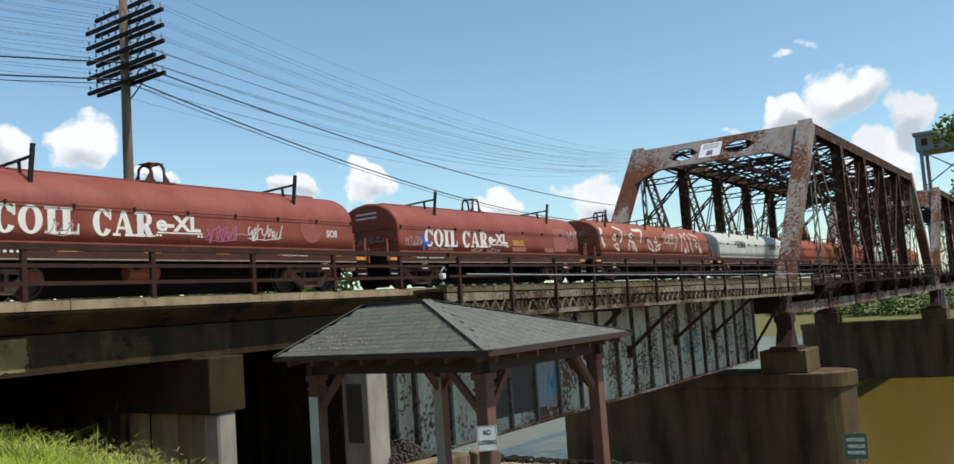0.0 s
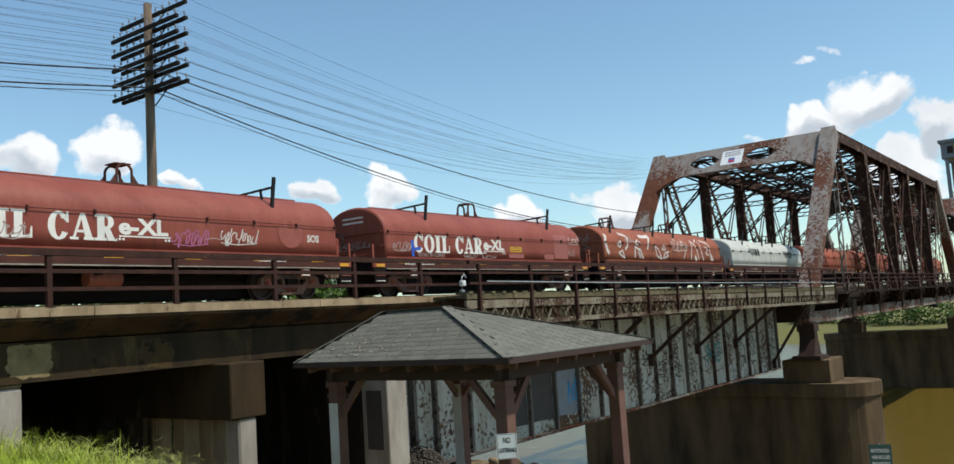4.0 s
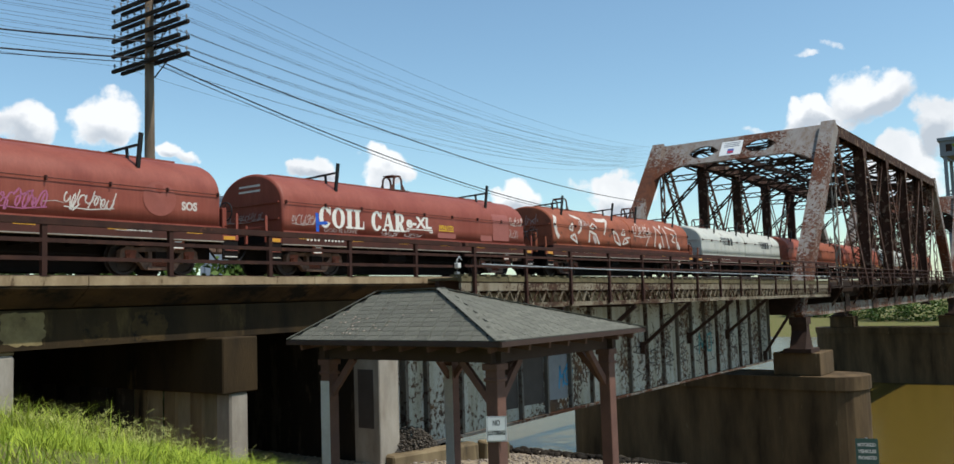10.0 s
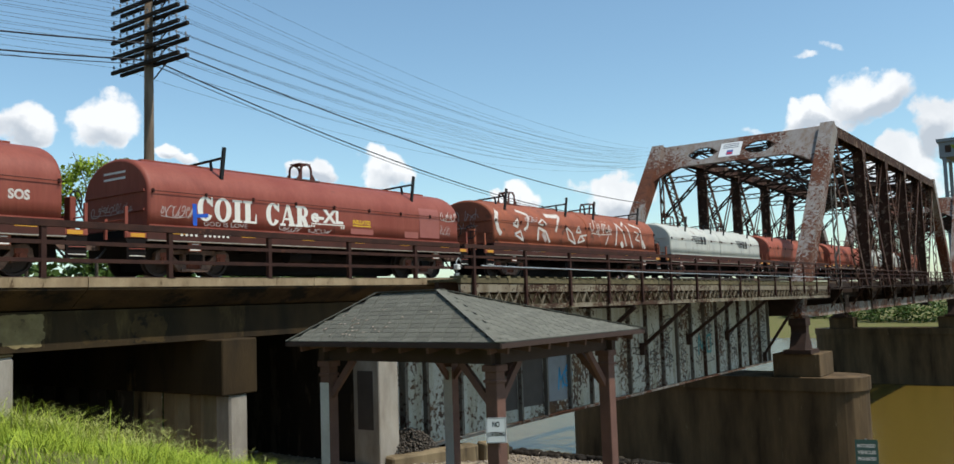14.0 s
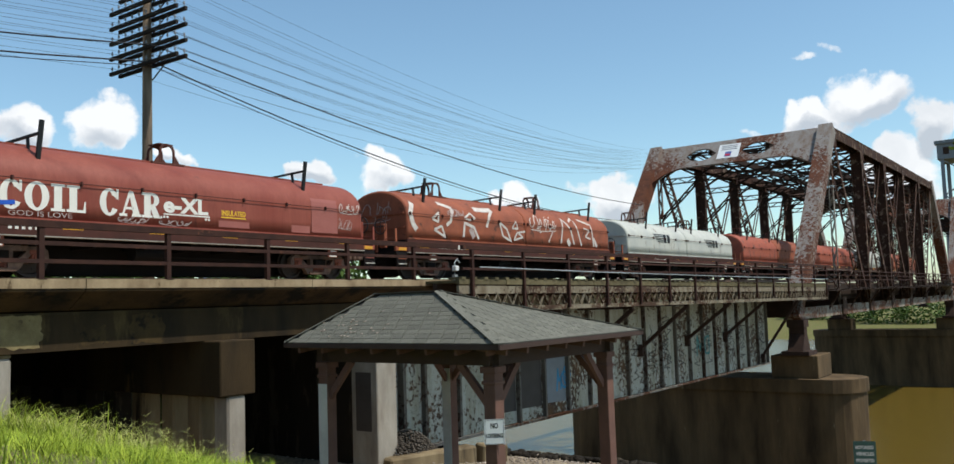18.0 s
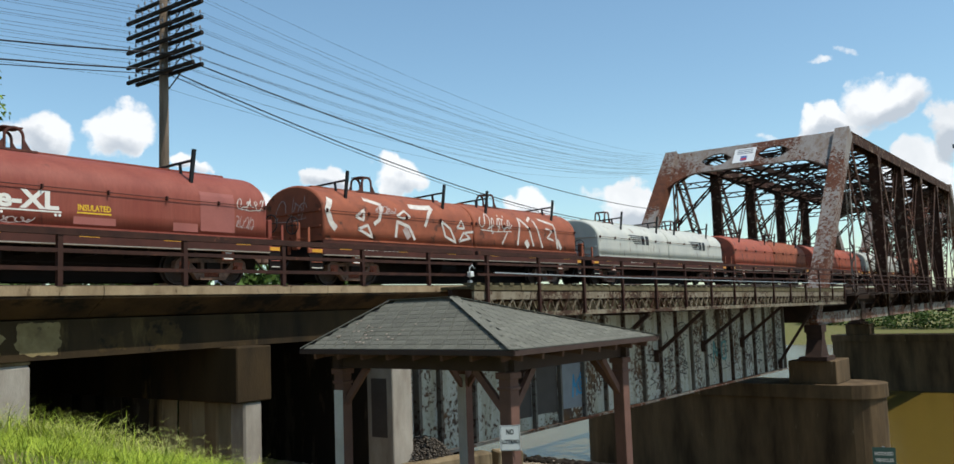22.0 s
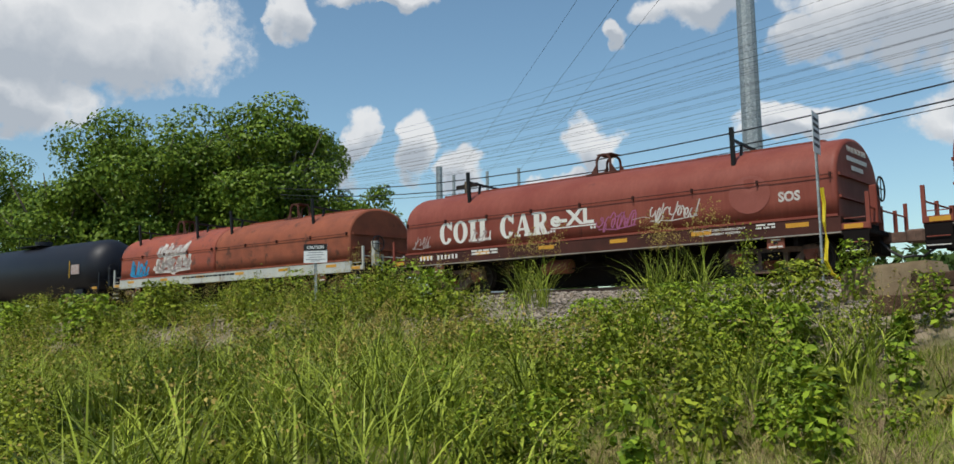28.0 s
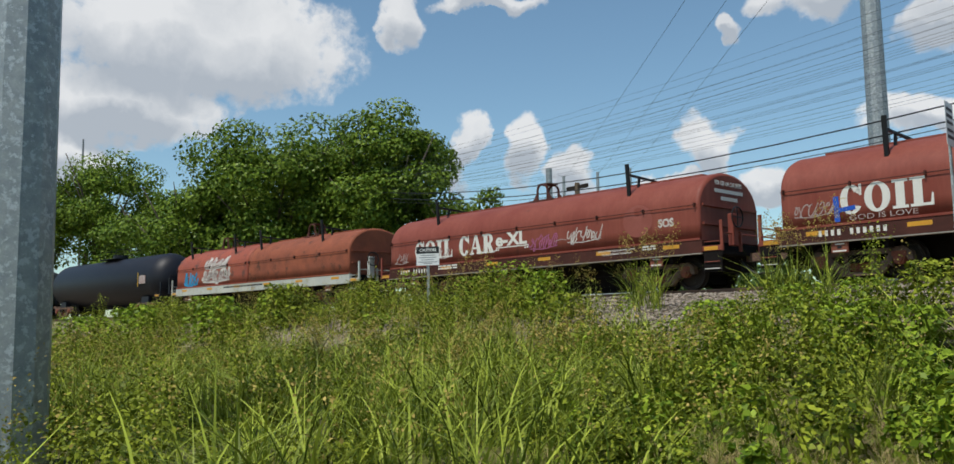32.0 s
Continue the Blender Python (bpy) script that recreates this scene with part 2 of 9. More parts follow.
# grime taken to near-black, with the shade below the cars in the colour
M_UNDER = mat("grimy_shaded_underframe", (0.012, 0.008, 0.007), 0.85, second=(0.006, 0.005, 0.004), amount=0.8, scale=2.5, bump=0.3)
M_TRUCK = mat("dusty_cast_steel", (0.2, 0.125, 0.092), 0.8, second=(0.045, 0.032, 0.027), amount=0.9, scale=5, bump=0.3)
M_HUB = mat("rusty_bearing_cap", (0.26, 0.085, 0.052), 0.7, second=(0.09, 0.036, 0.026), scale=8)
M_WHEEL = mat("wheel_steel", (0.035, 0.026, 0.022), 0.6, 0.2, second=(0.02, 0.014, 0.012), scale=6, bump=0.1)
M_WHITE = mat("white_lettering", (0.72, 0.7, 0.64), 0.6, second=(0.6, 0.57, 0.5), scale=3, bump=0.0)
M_YELLOW = mat("yellow_lettering", (0.75, 0.46, 0.03), 0.6, bump=0.0)
M_REFLECT = mat("amber_reflective_strip", (0.62, 0.3, 0.02), 0.4, second=(0.45, 0.2, 0.02), bump=0.0)
M_BLUE = mat("blue_spray_paint", (0.02, 0.1, 0.5), 0.5, bump=0.0)
M_SPRAYW = mat("pale_spray_paint", (0.62, 0.6, 0.54), 0.6, second=(0.4, 0.3, 0.27), amount=0.8, scale=6, bump=0.0)
M_SPRAYG = mat("faded_grey_spray_paint", (0.42, 0.36, 0.33), 0.6, second=(0.28, 0.16, 0.14), amount=0.9, scale=6, bump=0.0)
M_SPRAYP = mat("pink_spray_paint", (0.36, 0.1, 0.2), 0.6, second=(0.26, 0.09, 0.14), amount=0.8, scale=5, bump=0.0)
M_BLACK = mat("black_paint", (0.012, 0.012, 0.013), 0.5, bump=0.0)
M_CONC = mat("weathered_concrete", (0.34, 0.255, 0.155), 0.88, second=(0.17, 0.115, 0.066), amount=0.9, scale=2.2, fine_scale=30, bump=0.5, streak=0.5, spots=(0.09, 0.058, 0.032), spot_cut=0.6, spot_scale=3.0)
# stains, darkened as a whole for the shade below the deck edge
M_CONCD = mat("stained_shaded_concrete", (0.048, 0.031, 0.014), 0.9, second=(0.01, 0.008, 0.006), amount=1.0, scale=0.8, fine_scale=22, bump=0.5, streak=0.3, spots=(0.08, 0.054, 0.022), spot_cut=0.6, spot_scale=0.7)
# near-black: under-deck shade put into the concrete's colour; also used for dark rubble
M_SHADE_RUBBLE = mat("shaded_concrete_and_rubble", (0.022, 0.017, 0.012), 0.9, second=(0.01, 0.008, 0.006), amount=0.9, scale=0.8, streak=0.3, spots=(0.045, 0.036, 0.025), spot_cut=0.54, bump=0.4)
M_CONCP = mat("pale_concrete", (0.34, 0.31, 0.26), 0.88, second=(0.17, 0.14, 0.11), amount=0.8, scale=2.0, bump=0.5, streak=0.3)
M_PIER = mat("old_pier_concrete", (0.15, 0.1, 0.053), 0.9, second=(0.035, 0.024, 0.014), amount=1.0, scale=0.6, fine_scale=14, bump=0.5, streak=0.2, spots=(0.24, 0.19, 0.12), spot_cut=0.64, spot_scale=1.3)
M_RUST = mat("rusted_bridge_steel", (0.06, 0.028, 0.018), 0.85, second=(0.03, 0.016, 0.012), amount=0.9, scale=1.2, spots=(0.17, 0.12, 0.085), spot_cut=0.55, spot_scale=1.8, bump=0.5)
M_RUSTP = flaking_mat("flaking_grey_paint_on_steel", (0.26, 0.235, 0.2), (0.16, 0.12, 0.085), (0.14, 0.056, 0.028), (0.07, 0.032, 0.02), 0.5, 0.35, 3.6, 0.9)
M_DKSTEEL = mat("dark_rusted_steel", (0.055, 0.032, 0.024), 0.85, second=(0.03, 0.02, 0.016), amount=0.8, scale=2, bump=0.4)
M_RAILING = mat("rusted_railing_steel", (0.055, 0.024, 0.017), 0.8, second=(0.026, 0.013, 0.011), amount=0.9, scale=3, bump=0.4, spots=(0.13, 0.05, 0.028), spot_cut=0.62, spot_scale=4)
M_GIRDER = flaking_mat("flaking_silver_paint", (0.46, 0.46, 0.4), (0.3, 0.28, 0.2), (0.06, 0.04, 0.03), (0.14, 0.075, 0.035), 0.545, 0.42, 5.5, 0.8, 0.75, 0.6, 3.0)
M_RAIL = mat("worn_rail_steel", (0.2, 0.12, 0.09), 0.5, 0.4, second=(0.12, 0.06, 0.04), scale=4)
M_TIE = mat("creosoted_timber", (0.1, 0.065, 0.042), 0.85, second=(0.05, 0.035, 0.025), amount=0.9, scale=3, fine_scale=60, bump=0.6, vary=0.4)
M_TIMBER = mat("weathered_bridge_timber", (0.15, 0.125, 0.068), 0.9, second=(0.06, 0.05, 0.028), amount=0.9, scale=3, bump=0.6, vary=0.5)
M_SHINGLE = mat("grey_asphalt_shingle", (0.15, 0.148, 0.12), 0.9, second=(0.105, 0.103, 0.084), amount=0.7, scale=4, fine_scale=120, bump=0.6, vary=0.24)
# near-black base, so gaps between courses stand for shadow under the shingle butts
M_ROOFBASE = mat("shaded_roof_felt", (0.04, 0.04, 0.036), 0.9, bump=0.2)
M_GZWOOD = mat("brown_painted_timber", (0.16, 0.085, 0.065), 0.7, second=(0.1, 0.055, 0.045), amount=0.7, scale=2.5, fine_scale=40, bump=0.3)
M_GZDARK = mat("dark_brown_timber", (0.062, 0.04, 0.033), 0.75, second=(0.04, 0.026, 0.022), scale=3, bump=0.3)
M_WHITEP = mat("chipped_white_paint", (0.58, 0.57, 0.52), 0.75, second=(0.4, 0.38, 0.34), scale=3, bump=0.3)
M_GALV = mat("galvanised_steel", (0.38, 0.4, 0.39), 0.5, 0.55, second=(0.24, 0.27, 0.285), amount=0.9, scale=7, fine_scale=45, bump=0.15, spots=(0.48, 0.51, 0.52), spot_cut=0.53, spot_scale=12)
M_POLE = mat("weathered_pole_wood", (0.2, 0.155, 0.11), 0.9, second=(0.075, 0.055, 0.04), amount=0.9, scale=3, fine_scale=50, streak=0.15, bump=0.6)
M_ARM = mat("dark_crossarm_wood", (0.03, 0.024, 0.02), 0.85, scale=3, bump=0.4)
M_WIRE = mat("dark_wire", (0.03, 0.034, 0.04), 0.6, bump=0.0)
M_SIGN = mat("white_sign_face", (0.72, 0.73, 0.72), 0.4, second=(0.62, 0.63, 0.62), scale=3, bump=0.02)
M_SIGNRED = mat("red_sign_ink", (0.55, 0.02, 0.03), 0.4, bump=0.0)
M_SIGNGREEN = mat("dark_green_sign", (0.02, 0.07, 0.055), 0.45, second=(0.03, 0.09, 0.07), bump=0.0)
M_TAPE = mat("yellow_caution_tape", (0.8, 0.6, 0.02), 0.4, bump=0.0)
M_PINK = mat("pink_ribbon", (0.8, 0.12, 0.3), 0.5, bump=0.0)
M_BALLAST = mat("ballast_stone", (0.3, 0.26, 0.22), 0.9, second=(0.17, 0.145, 0.125), amount=0.9, scale=5, fine_scale=40, bump=0.5)
M_DRIFT = mat("bleached_branch", (0.36, 0.3, 0.24), 0.85, second=(0.2, 0.16, 0.12), scale=6, bump=0.5)
M_BARK = mat("grey_bark", (0.11, 0.09, 0.07), 0.9, second=(0.06, 0.05, 0.04), scale=4, streak=0.3, bump=0.8)
M_LEAF = leaf_mat("cottonwood_leaf", (0.04, 0.085, 0.01), (0.21, 0.29, 0.035), 0.4)
M_LEAF2 = leaf_mat("bright_leaf", (0.06, 0.11, 0.008), (0.32, 0.42, 0.036))
M_LEAFD = leaf_mat("far_leaf", (0.03, 0.058, 0.012), (0.085, 0.135, 0.03))
M_GRASS = leaf_mat("grass_blade", (0.045, 0.075, 0.007), (0.42, 0.48, 0.065), 0.4)
M_LAWN = leaf_mat("lawn_blade", (0.09, 0.15, 0.012), (0.37, 0.44, 0.05), 0.5)
M_STALK = leaf_mat("pale_grass_stalk", (0.24, 0.27, 0.07), (0.48, 0.46, 0.17), 0.6)
M_DRYGRASS = leaf_mat("dry_grass", (0.3, 0.23, 0.1), (0.5, 0.41, 0.19), 0.7)
M_WEED = leaf_mat("weed_leaf", (0.035, 0.06, 0.005), (0.33, 0.37, 0.035), 0.45)
M_SEED = leaf_mat("seed_head", (0.26, 0.2, 0.05), (0.5, 0.38, 0.11), 0.7)
M_WOODGREY = mat("rotten_tie_wood", (0.13, 0.075, 0.043), 0.9, second=(0.03, 0.02, 0.014), amount=1.0, scale=3, fine_scale=45, bump=0.9, spots=(0.2, 0.15, 0.105), spot_cut=0.62, spot_scale=5)
M_BUILD = mat("pale_building_wall", (0.42, 0.43, 0.44), 0.7, second=(0.34, 0.35, 0.36), bump=0.0)
M_GREYSTEEL = mat("grey_painted_steel", (0.2, 0.22, 0.24), 0.6, second=(0.15, 0.165, 0.18), bump=0.0)


def ground_mat():
    m = mat("bank_soil", (0.105, 0.12, 0.028), 0.95, second=(0.17, 0.13, 0.065), amount=0.9, scale=1.3, fine_scale=18, bump=0.6)
    t = m.node_tree
    b = t.nodes["Principled BSDF"]
    green = b.inputs["Base Color"].links[0].from_socket
    at = t.nodes.new("ShaderNodeAttribute")
    at.attribute_name = "stony"
    gravel = t.nodes.new("ShaderNodeTexVoronoi")
    gravel.inputs["Scale"].default_value = 9.0
    tc = t.nodes.new("ShaderNodeTexCoord")
    t.links.new(tc.outputs["Object"], gravel.inputs["Vector"])
    stone = t.nodes.new("ShaderNodeMix")
    stone.data_type = "RGBA"
    stone.inputs["A"].default_value, stone.inputs["B"].default_value = (0.12, 0.095, 0.066, 1), (0.36, 0.29, 0.2, 1)
    t.links.new(gravel.outputs["Color"], stone.inputs["Factor"])
    x = t.nodes.new("ShaderNodeMix")
    x.data_type = "RGBA"
    t.links.new(at.outputs["Fac"], x.inputs["Factor"])
    t.links.new(green, x.inputs["A"])
    t.links.new(stone.outputs["Result"], x.inputs["B"])
    t.links.new(x.outputs["Result"], b.inputs["Base Color"])
    return m


def water_mat():
    m = bpy.data.materials.new("muddy_river_water")
    m.use_nodes = True
    t = m.node_tree
    b = t.nodes["Principled BSDF"]
    b.inputs["Base Color"].default_value = (0.1, 0.068, 0.012, 1)
    b.inputs["Roughness"].default_value = 0.25
    b.inputs["Specular IOR Level"].default_value = 0.3
    b.inputs["IOR"].default_value = 1.33
    tc = t.nodes.new("ShaderNodeTexCoord")
    n = t.nodes.new("ShaderNodeTexNoise")
    n.inputs["Scale"].default_value, n.inputs["Detail"].default_value = 0.9, 5
    t.links.new(tc.outputs["Object"], n.inputs["Vector"])
    bp = t.nodes.new("ShaderNodeBump")
    bp.inputs["Strength"].default_value, bp.inputs["Distance"].default_value = 0.5, 0.12
    t.links.new(n.outputs["Fac"], bp.inputs["Height"])
    t.links.new(bp.outputs[0], b.inputs["Normal"])
    return m


M_GROUND, M_WATER = ground_mat(), water_mat()


# ---- building helpers ----
def link(bm, name, material, smooth=False):
    me = bpy.data.meshes.new(name)
    bm.to_mesh(me)
    bm.free()
    me.materials.append(material)
    if smooth:
        me.polygons.foreach_set("use_smooth", [True] * len(me.polygons))
    return me


def part(name, bm, material, parent=None, label="", smooth=False):
    ob = new(name, link(bm, name, material, smooth))
    if parent:
        ob.parent = parent
    if label:
        tagged(ob, label)
    return ob


def thing(name, label, category, group="", kind="", at=(0, 0, 0), turn=0):
    ob = new(name)
    ob.empty_display_size = 0.2
    ob.matrix_basis = pose(*at, 0, 0, turn)
    return tagged(ob, label, category, group, kind)


def box(bm, x0, x1, y0, y1, z0, z1, bevel=0.0):
    vs = [bm.verts.new((x, y, z)) for x in (x0, x1) for y in (y0, y1) for z in (z0, z1)]
    fs = [bm.faces.new([vs[i] for i in q]) for q in ((0, 1, 3, 2), (4, 6, 7, 5), (0, 4, 5, 1), (2, 3, 7, 6), (0, 2, 6, 4), (1, 5, 7, 3))]
    if bevel:
        es = list({e for f in fs for e in f.edges})
        bmesh.ops.bevel(bm, geom=es, offset=bevel, segments=1, affect="EDGES")
    return bm


def boxes(*rows, bevel=0.0):
    bm = bmesh.new()
    for r in rows:
        box(bm, *r, bevel=bevel)
    return bm


def bar(bm, a, b, w, d=None, up=(0, 0, 1)):
    """A beam of section w x d from a to b."""
    a, b = Vector(a), Vector(b)
    d = d or w
    way = (b - a).normalized()
    side = way.cross(Vector(up))
    if side.length < 1e-4:
        side = way.cross(Vector((1, 0, 0)))
    side.normalize()
    top = side.cross(way)
    ends = []
    for p in (a, b):
        ends.append([bm.verts.new(p + side * (sx * w / 2) + top * (sy * d / 2)) for sx, sy in ((-1, -1), (1, -1), (1, 1), (-1, 1))])
    bm.faces.new(ends[0])
    bm.faces.new(ends[1][::-1])
    for i in range(4):
        j = (i + 1) % 4
        bm.faces.new((ends[0][j], ends[0][i], ends[1][i], ends[1][j]))
    return bm


def tube(bm, pts, r, n=8, r2=None, cap=True):
    """A round rod along points; r to r2 in radius."""
    pts = [Vector(p) for p in pts]
    rings = []
    for i, p in enumerate(pts):
        way = (pts[min(i + 1, len(pts) - 1)] - pts[max(i - 1, 0)]).normalized()
        side = way.cross(Vector((0, 0, 1)))
        if side.length < 1e-3:
            side = way.cross(Vector((1, 0, 0)))
        side.normalize()
        top = side.cross(way)
        k = i / max(1, len(pts) - 1)
        rad = r if r2 is None else r + (r2 - r) * k
        rings.append([bm.verts.new(p + (side * math.cos(a) + top * math.sin(a)) * rad) for a in (2 * math.pi * q / n for q in range(n))])
    for u, v in zip(rings, rings[1:]):
        for q in range(n):
            bm.faces.new((u[q], u[(q + 1) % n], v[(q + 1) % n], v[q]))
    if cap:
        bm.faces.new(rings[0][::-1])
        bm.faces.new(rings[-1])
    return bm


def slab(bm, outline, y0, y1):
    """A plate: an outline in x and z, from y0 to y1."""
    a = [bm.verts.new((x, y0, z)) for x, z in outline]
    b = [bm.verts.new((x, y1, z)) for x, z in outline]
    bm.faces.new(a)
    bm.faces.new(b[::-1])
    n = len(a)
    for i in range(n):
        j = (i + 1) % n
        bm.faces.new((a[j], a[i], b[i], b[j]))
    bmesh.ops.recalc_face_normals(bm, faces=bm.faces[:])
    return bm


def words(name, text, size, material, parent=None, at=None, bold=0.0, width=0.0, extrude=0.003):
    """Flat lettering as a mesh, facing -y, its lower left corner at the given pose."""
    c = bpy.data.curves.new(name, "FONT")
    c.body, c.size, c.extrude, c.offset = text, size, extrude, bold
    c.resolution_u = 3
    tmp = bpy.data.objects.new(name, c)
    scene.collection.objects.link(tmp)
    me = bpy.data.meshes.new_from_object(tmp.evaluated_get(bpy.context.evaluated_depsgraph_get()))
    bpy.data.objects.remove(tmp)
    bpy.data.curves.remove(c)
    xs = [v.co.x for v in me.vertices]
    k = width / (max(xs) - min(xs)) if width else 1.0
    me.transform(Matrix.Translation((-min(xs) * k, 0, 0)) @ Matrix.Diagonal((k, 1, 1, 1)))
    me.transform(Matrix.Rotation(math.pi / 2, 4, "X"))
    me.materials.clear()
    me.materials.append(material)
    ob = new(name, me)
    if parent:
        ob.parent = parent
    if at is not None:
        ob.matrix_basis = at
    return ob

# ---- plan ----
RAIL_Z = 0.88
WATER_Z = -14.0


def yc(x):
    """The track's centre line: straight over the bridge, a wide curve on the land."""
    return 21.4 - 0.00139 * max(26 - x, 0) ** 2


def heading(x):
    return math.atan(0.00278 * max(26 - x, 0))


def lerp_table(table, v):
    for (a, p), (b, q) in zip(table, table[1:]):
        if v <= b:
            k = min(max((v - a) / (b - a), 0), 1)
            k = k * k * (3 - 2 * k) * 0.5 + k * 0.5
            return p + (q - p) * k
    return table[-1][1]


BANK = ((-80, -1.5), (-4, -1.1), (0, -0.7), (2.2, -0.7), (4, -1.1), (6.0, -1.7), (7.6, -2.3), (9.0, -3.0), (10.5, -3.75), (13, -4.1), (17, -4.6), (20, -5.0), (24, -5.3), (27, -5.7), (31, -7.2), (40, -10.6), (46, -14.2), (60, -17), (90, -19), (210, -19), (260, -13.2), (290, -9.5), (430, -7.5), (4000, -7.5))
FILL = ((-60, -1.5), (-9, -1.5), (-6.5, -0.9), (-4.2, 0.4), (-2.4, 0.7), (2.2, 0.7), (3.6, 0.46), (6.5, 0.25), (7.6, 0.08), (8.6, -0.1), (9.0, -0.4), (9.6, -0.65), (11, -1.05), (20.5, -1.6), (60, -1.8))


def ground_z(x, y):
    d = yc(x) - y
    fill = lerp_table(FILL, d)
    bank = lerp_table(BANK, x)
    if x > 0 and d > 8:
        bank = bank - 0.02 * (d - 8) * min(x, 6) / 6
    bank -= 0.9 * min(1.0, max(0.0, (x - 9.5) / 2)) * min(1.0, max(0.0, (8 - d) / 1.5)) * min(1.0, max(0.0, (19.5 - x) / 2))
    cut = 2.6 if d < 4 else max(2.6 - (d - 4) * 0.5, 0.4)
    k = min(max((x - cut + 0.6) / 2.0, 0), 1)
    if x > 45:
        return bank
    fill -= 0.22 * max(0.0, min(x, 2.6) + 0.2) * min(1.0, max(0.0, (d - 3.6) / 1.2))
    lump = 0.12 * noise.noise((x * 0.5, y * 0.5, 0.3)) + 0.05 * noise.noise((x * 1.7, y * 1.7, 2.3))
    return fill * (1 - k) + bank * k + lump * (1 if abs(d) > 4 else 0.2)


def turf_edge(x):
    """How far from the track the turf begins beside the trestle."""
    return 8.1 - 2.0 * min(1.0, max(0.0, (x - 3) / 4.5)) - 1.2 * min(1.0, max(0.0, (x - 6.5) / 1.5))


def stony(x, y):
    d = yc(x) - y
    n = noise.noise((x * 0.6, y * 0.6, 5.0))
    if x > 150:
        return 0.0
    if x < 2.5:
        return 1.0 if d + n * 1.2 < 8.9 and d > -6 else 0.0
    if x < 7:
        return 1.0 if 2 < d + n * 0.5 < turf_edge(x) or abs(d) < 4 else 0.0
    return 1.0 if d + n < 4 + max(0, x - 9) * 1.5 or x > 14 else 0.0


def axis(near, far, step, grow):
    vals = [0.0]
    s = step
    while vals[-1] < far:
        if vals[-1] > near:
            s *= grow
        vals.append(vals[-1] + s)
    return vals


right, left = axis(60, 3000, 0.5, 1.25), axis(50, 3000, 0.5, 1.25)
ahead, back = axis(34, 3000, 0.5, 1.25), axis(4, 3000, 0.5, 1.3)
XS = [-v for v in left[:0:-1]] + right
YS = [-v for v in back[:0:-1]] + ahead
verts = [(x, y, ground_z(x, y)) for y in YS for x in XS]
nx = len(XS)
faces = [(j * nx + i, j * nx + i + 1, (j + 1) * nx + i + 1, (j + 1) * nx + i) for j in range(len(YS) - 1) for i in range(nx - 1)]
me = bpy.data.meshes.new("ground")
me.from_pydata(verts, [], faces)
me.materials.append(M_GROUND)
me.polygons.foreach_set("use_smooth", [True] * len(me.polygons))
at = me.attributes.new("stony", "FLOAT", "POINT")
at.data.foreach_set("value", [stony(v[0], v[1]) for v in verts])
tagged(new("ground", me), "grassy river bank with gravel slopes and track ballast", "ground", kind="structure")

bm = bmesh.new()
vs = [bm.verts.new(p) for p in ((38, -3000, WATER_Z), (300, -3000, WATER_Z), (300, 3000, WATER_Z), (38, 3000, WATER_Z))]
bm.faces.new(vs)
tagged(part("water", bm, M_WATER), "muddy brown river with small ripples", "river", kind="structure")


# ---- concrete trestle ----
def along(off, x):
    """A place at an offset from the track's centre, beside the centre line's point at x."""
    h = heading(x)
    return x - off * math.sin(h), yc(x) + off * math.cos(h)


def strip(bm, x0, x1, profile, step=2.0):
    """A section (offset, z) swept along the track from x0 to x1."""
    n = max(1, math.ceil((x1 - x0) / step))
    rows = []
    for i in range(n + 1):
        x = x0 + (x1 - x0) * i / n
        rows.append([bm.verts.new((*along(o, x), z)) for o, z in profile])
    m = len(profile)
    for u, v in zip(rows, rows[1:]):
        for q in range(m):
            bm.faces.new((u[q], u[(q + 1) % m], v[(q + 1) % m], v[q]))
    bm.faces.new(rows[0][::-1])
    bm.faces.new(rows[-1])
    bmesh.ops.recalc_face_normals(bm, faces=bm.faces[:])
    return bm


# brown soffit with ground bounce and deck shade put into its colour
M_SOFFIT = mat("bounce_and_shade_soffit", (0.07, 0.04, 0.017), 0.9, second=(0.02, 0.013, 0.008), amount=1.0, scale=1.1, fine_scale=25, bump=0.4, spots=(0.012, 0.009, 0.007), spot_cut=0.5, spot_scale=0.8)
DECK0, DECK1, EDGE = 2.7, 23.0, -3.72
trestle = thing("railway_trestle", "stained concrete slab trestle carrying the railway line", "bridge", kind="structure")
for a, b in ((DECK0, 9.6), (9.62, 16.3), (16.32, DECK1)):
    # beyond offset 3.7 the deck is unseen added width that keeps light out below
    bm = strip(bmesh.new(), a, b, ((EDGE, 0.53), (EDGE, 0.73), (-3.2, 0.75), (7.2, 0.75), (7.72, 0.73), (7.72, 0.53)))
    part("deck_slab", bm, M_CONC, trestle, "weathered concrete deck slab with chipped edge")
    part("soffit", strip(bmesh.new(), a, b, ((EDGE + 0.03, 0.47), (EDGE + 0.03, 0.528), (7.69, 0.528), (7.69, 0.47), (7.08, 0.08), (6.6, 0.05), (-2.6, 0.05), (-3.08, 0.08))), M_SOFFIT, trestle, "haunched brown underside of the deck, bounce light and shade coloured in")
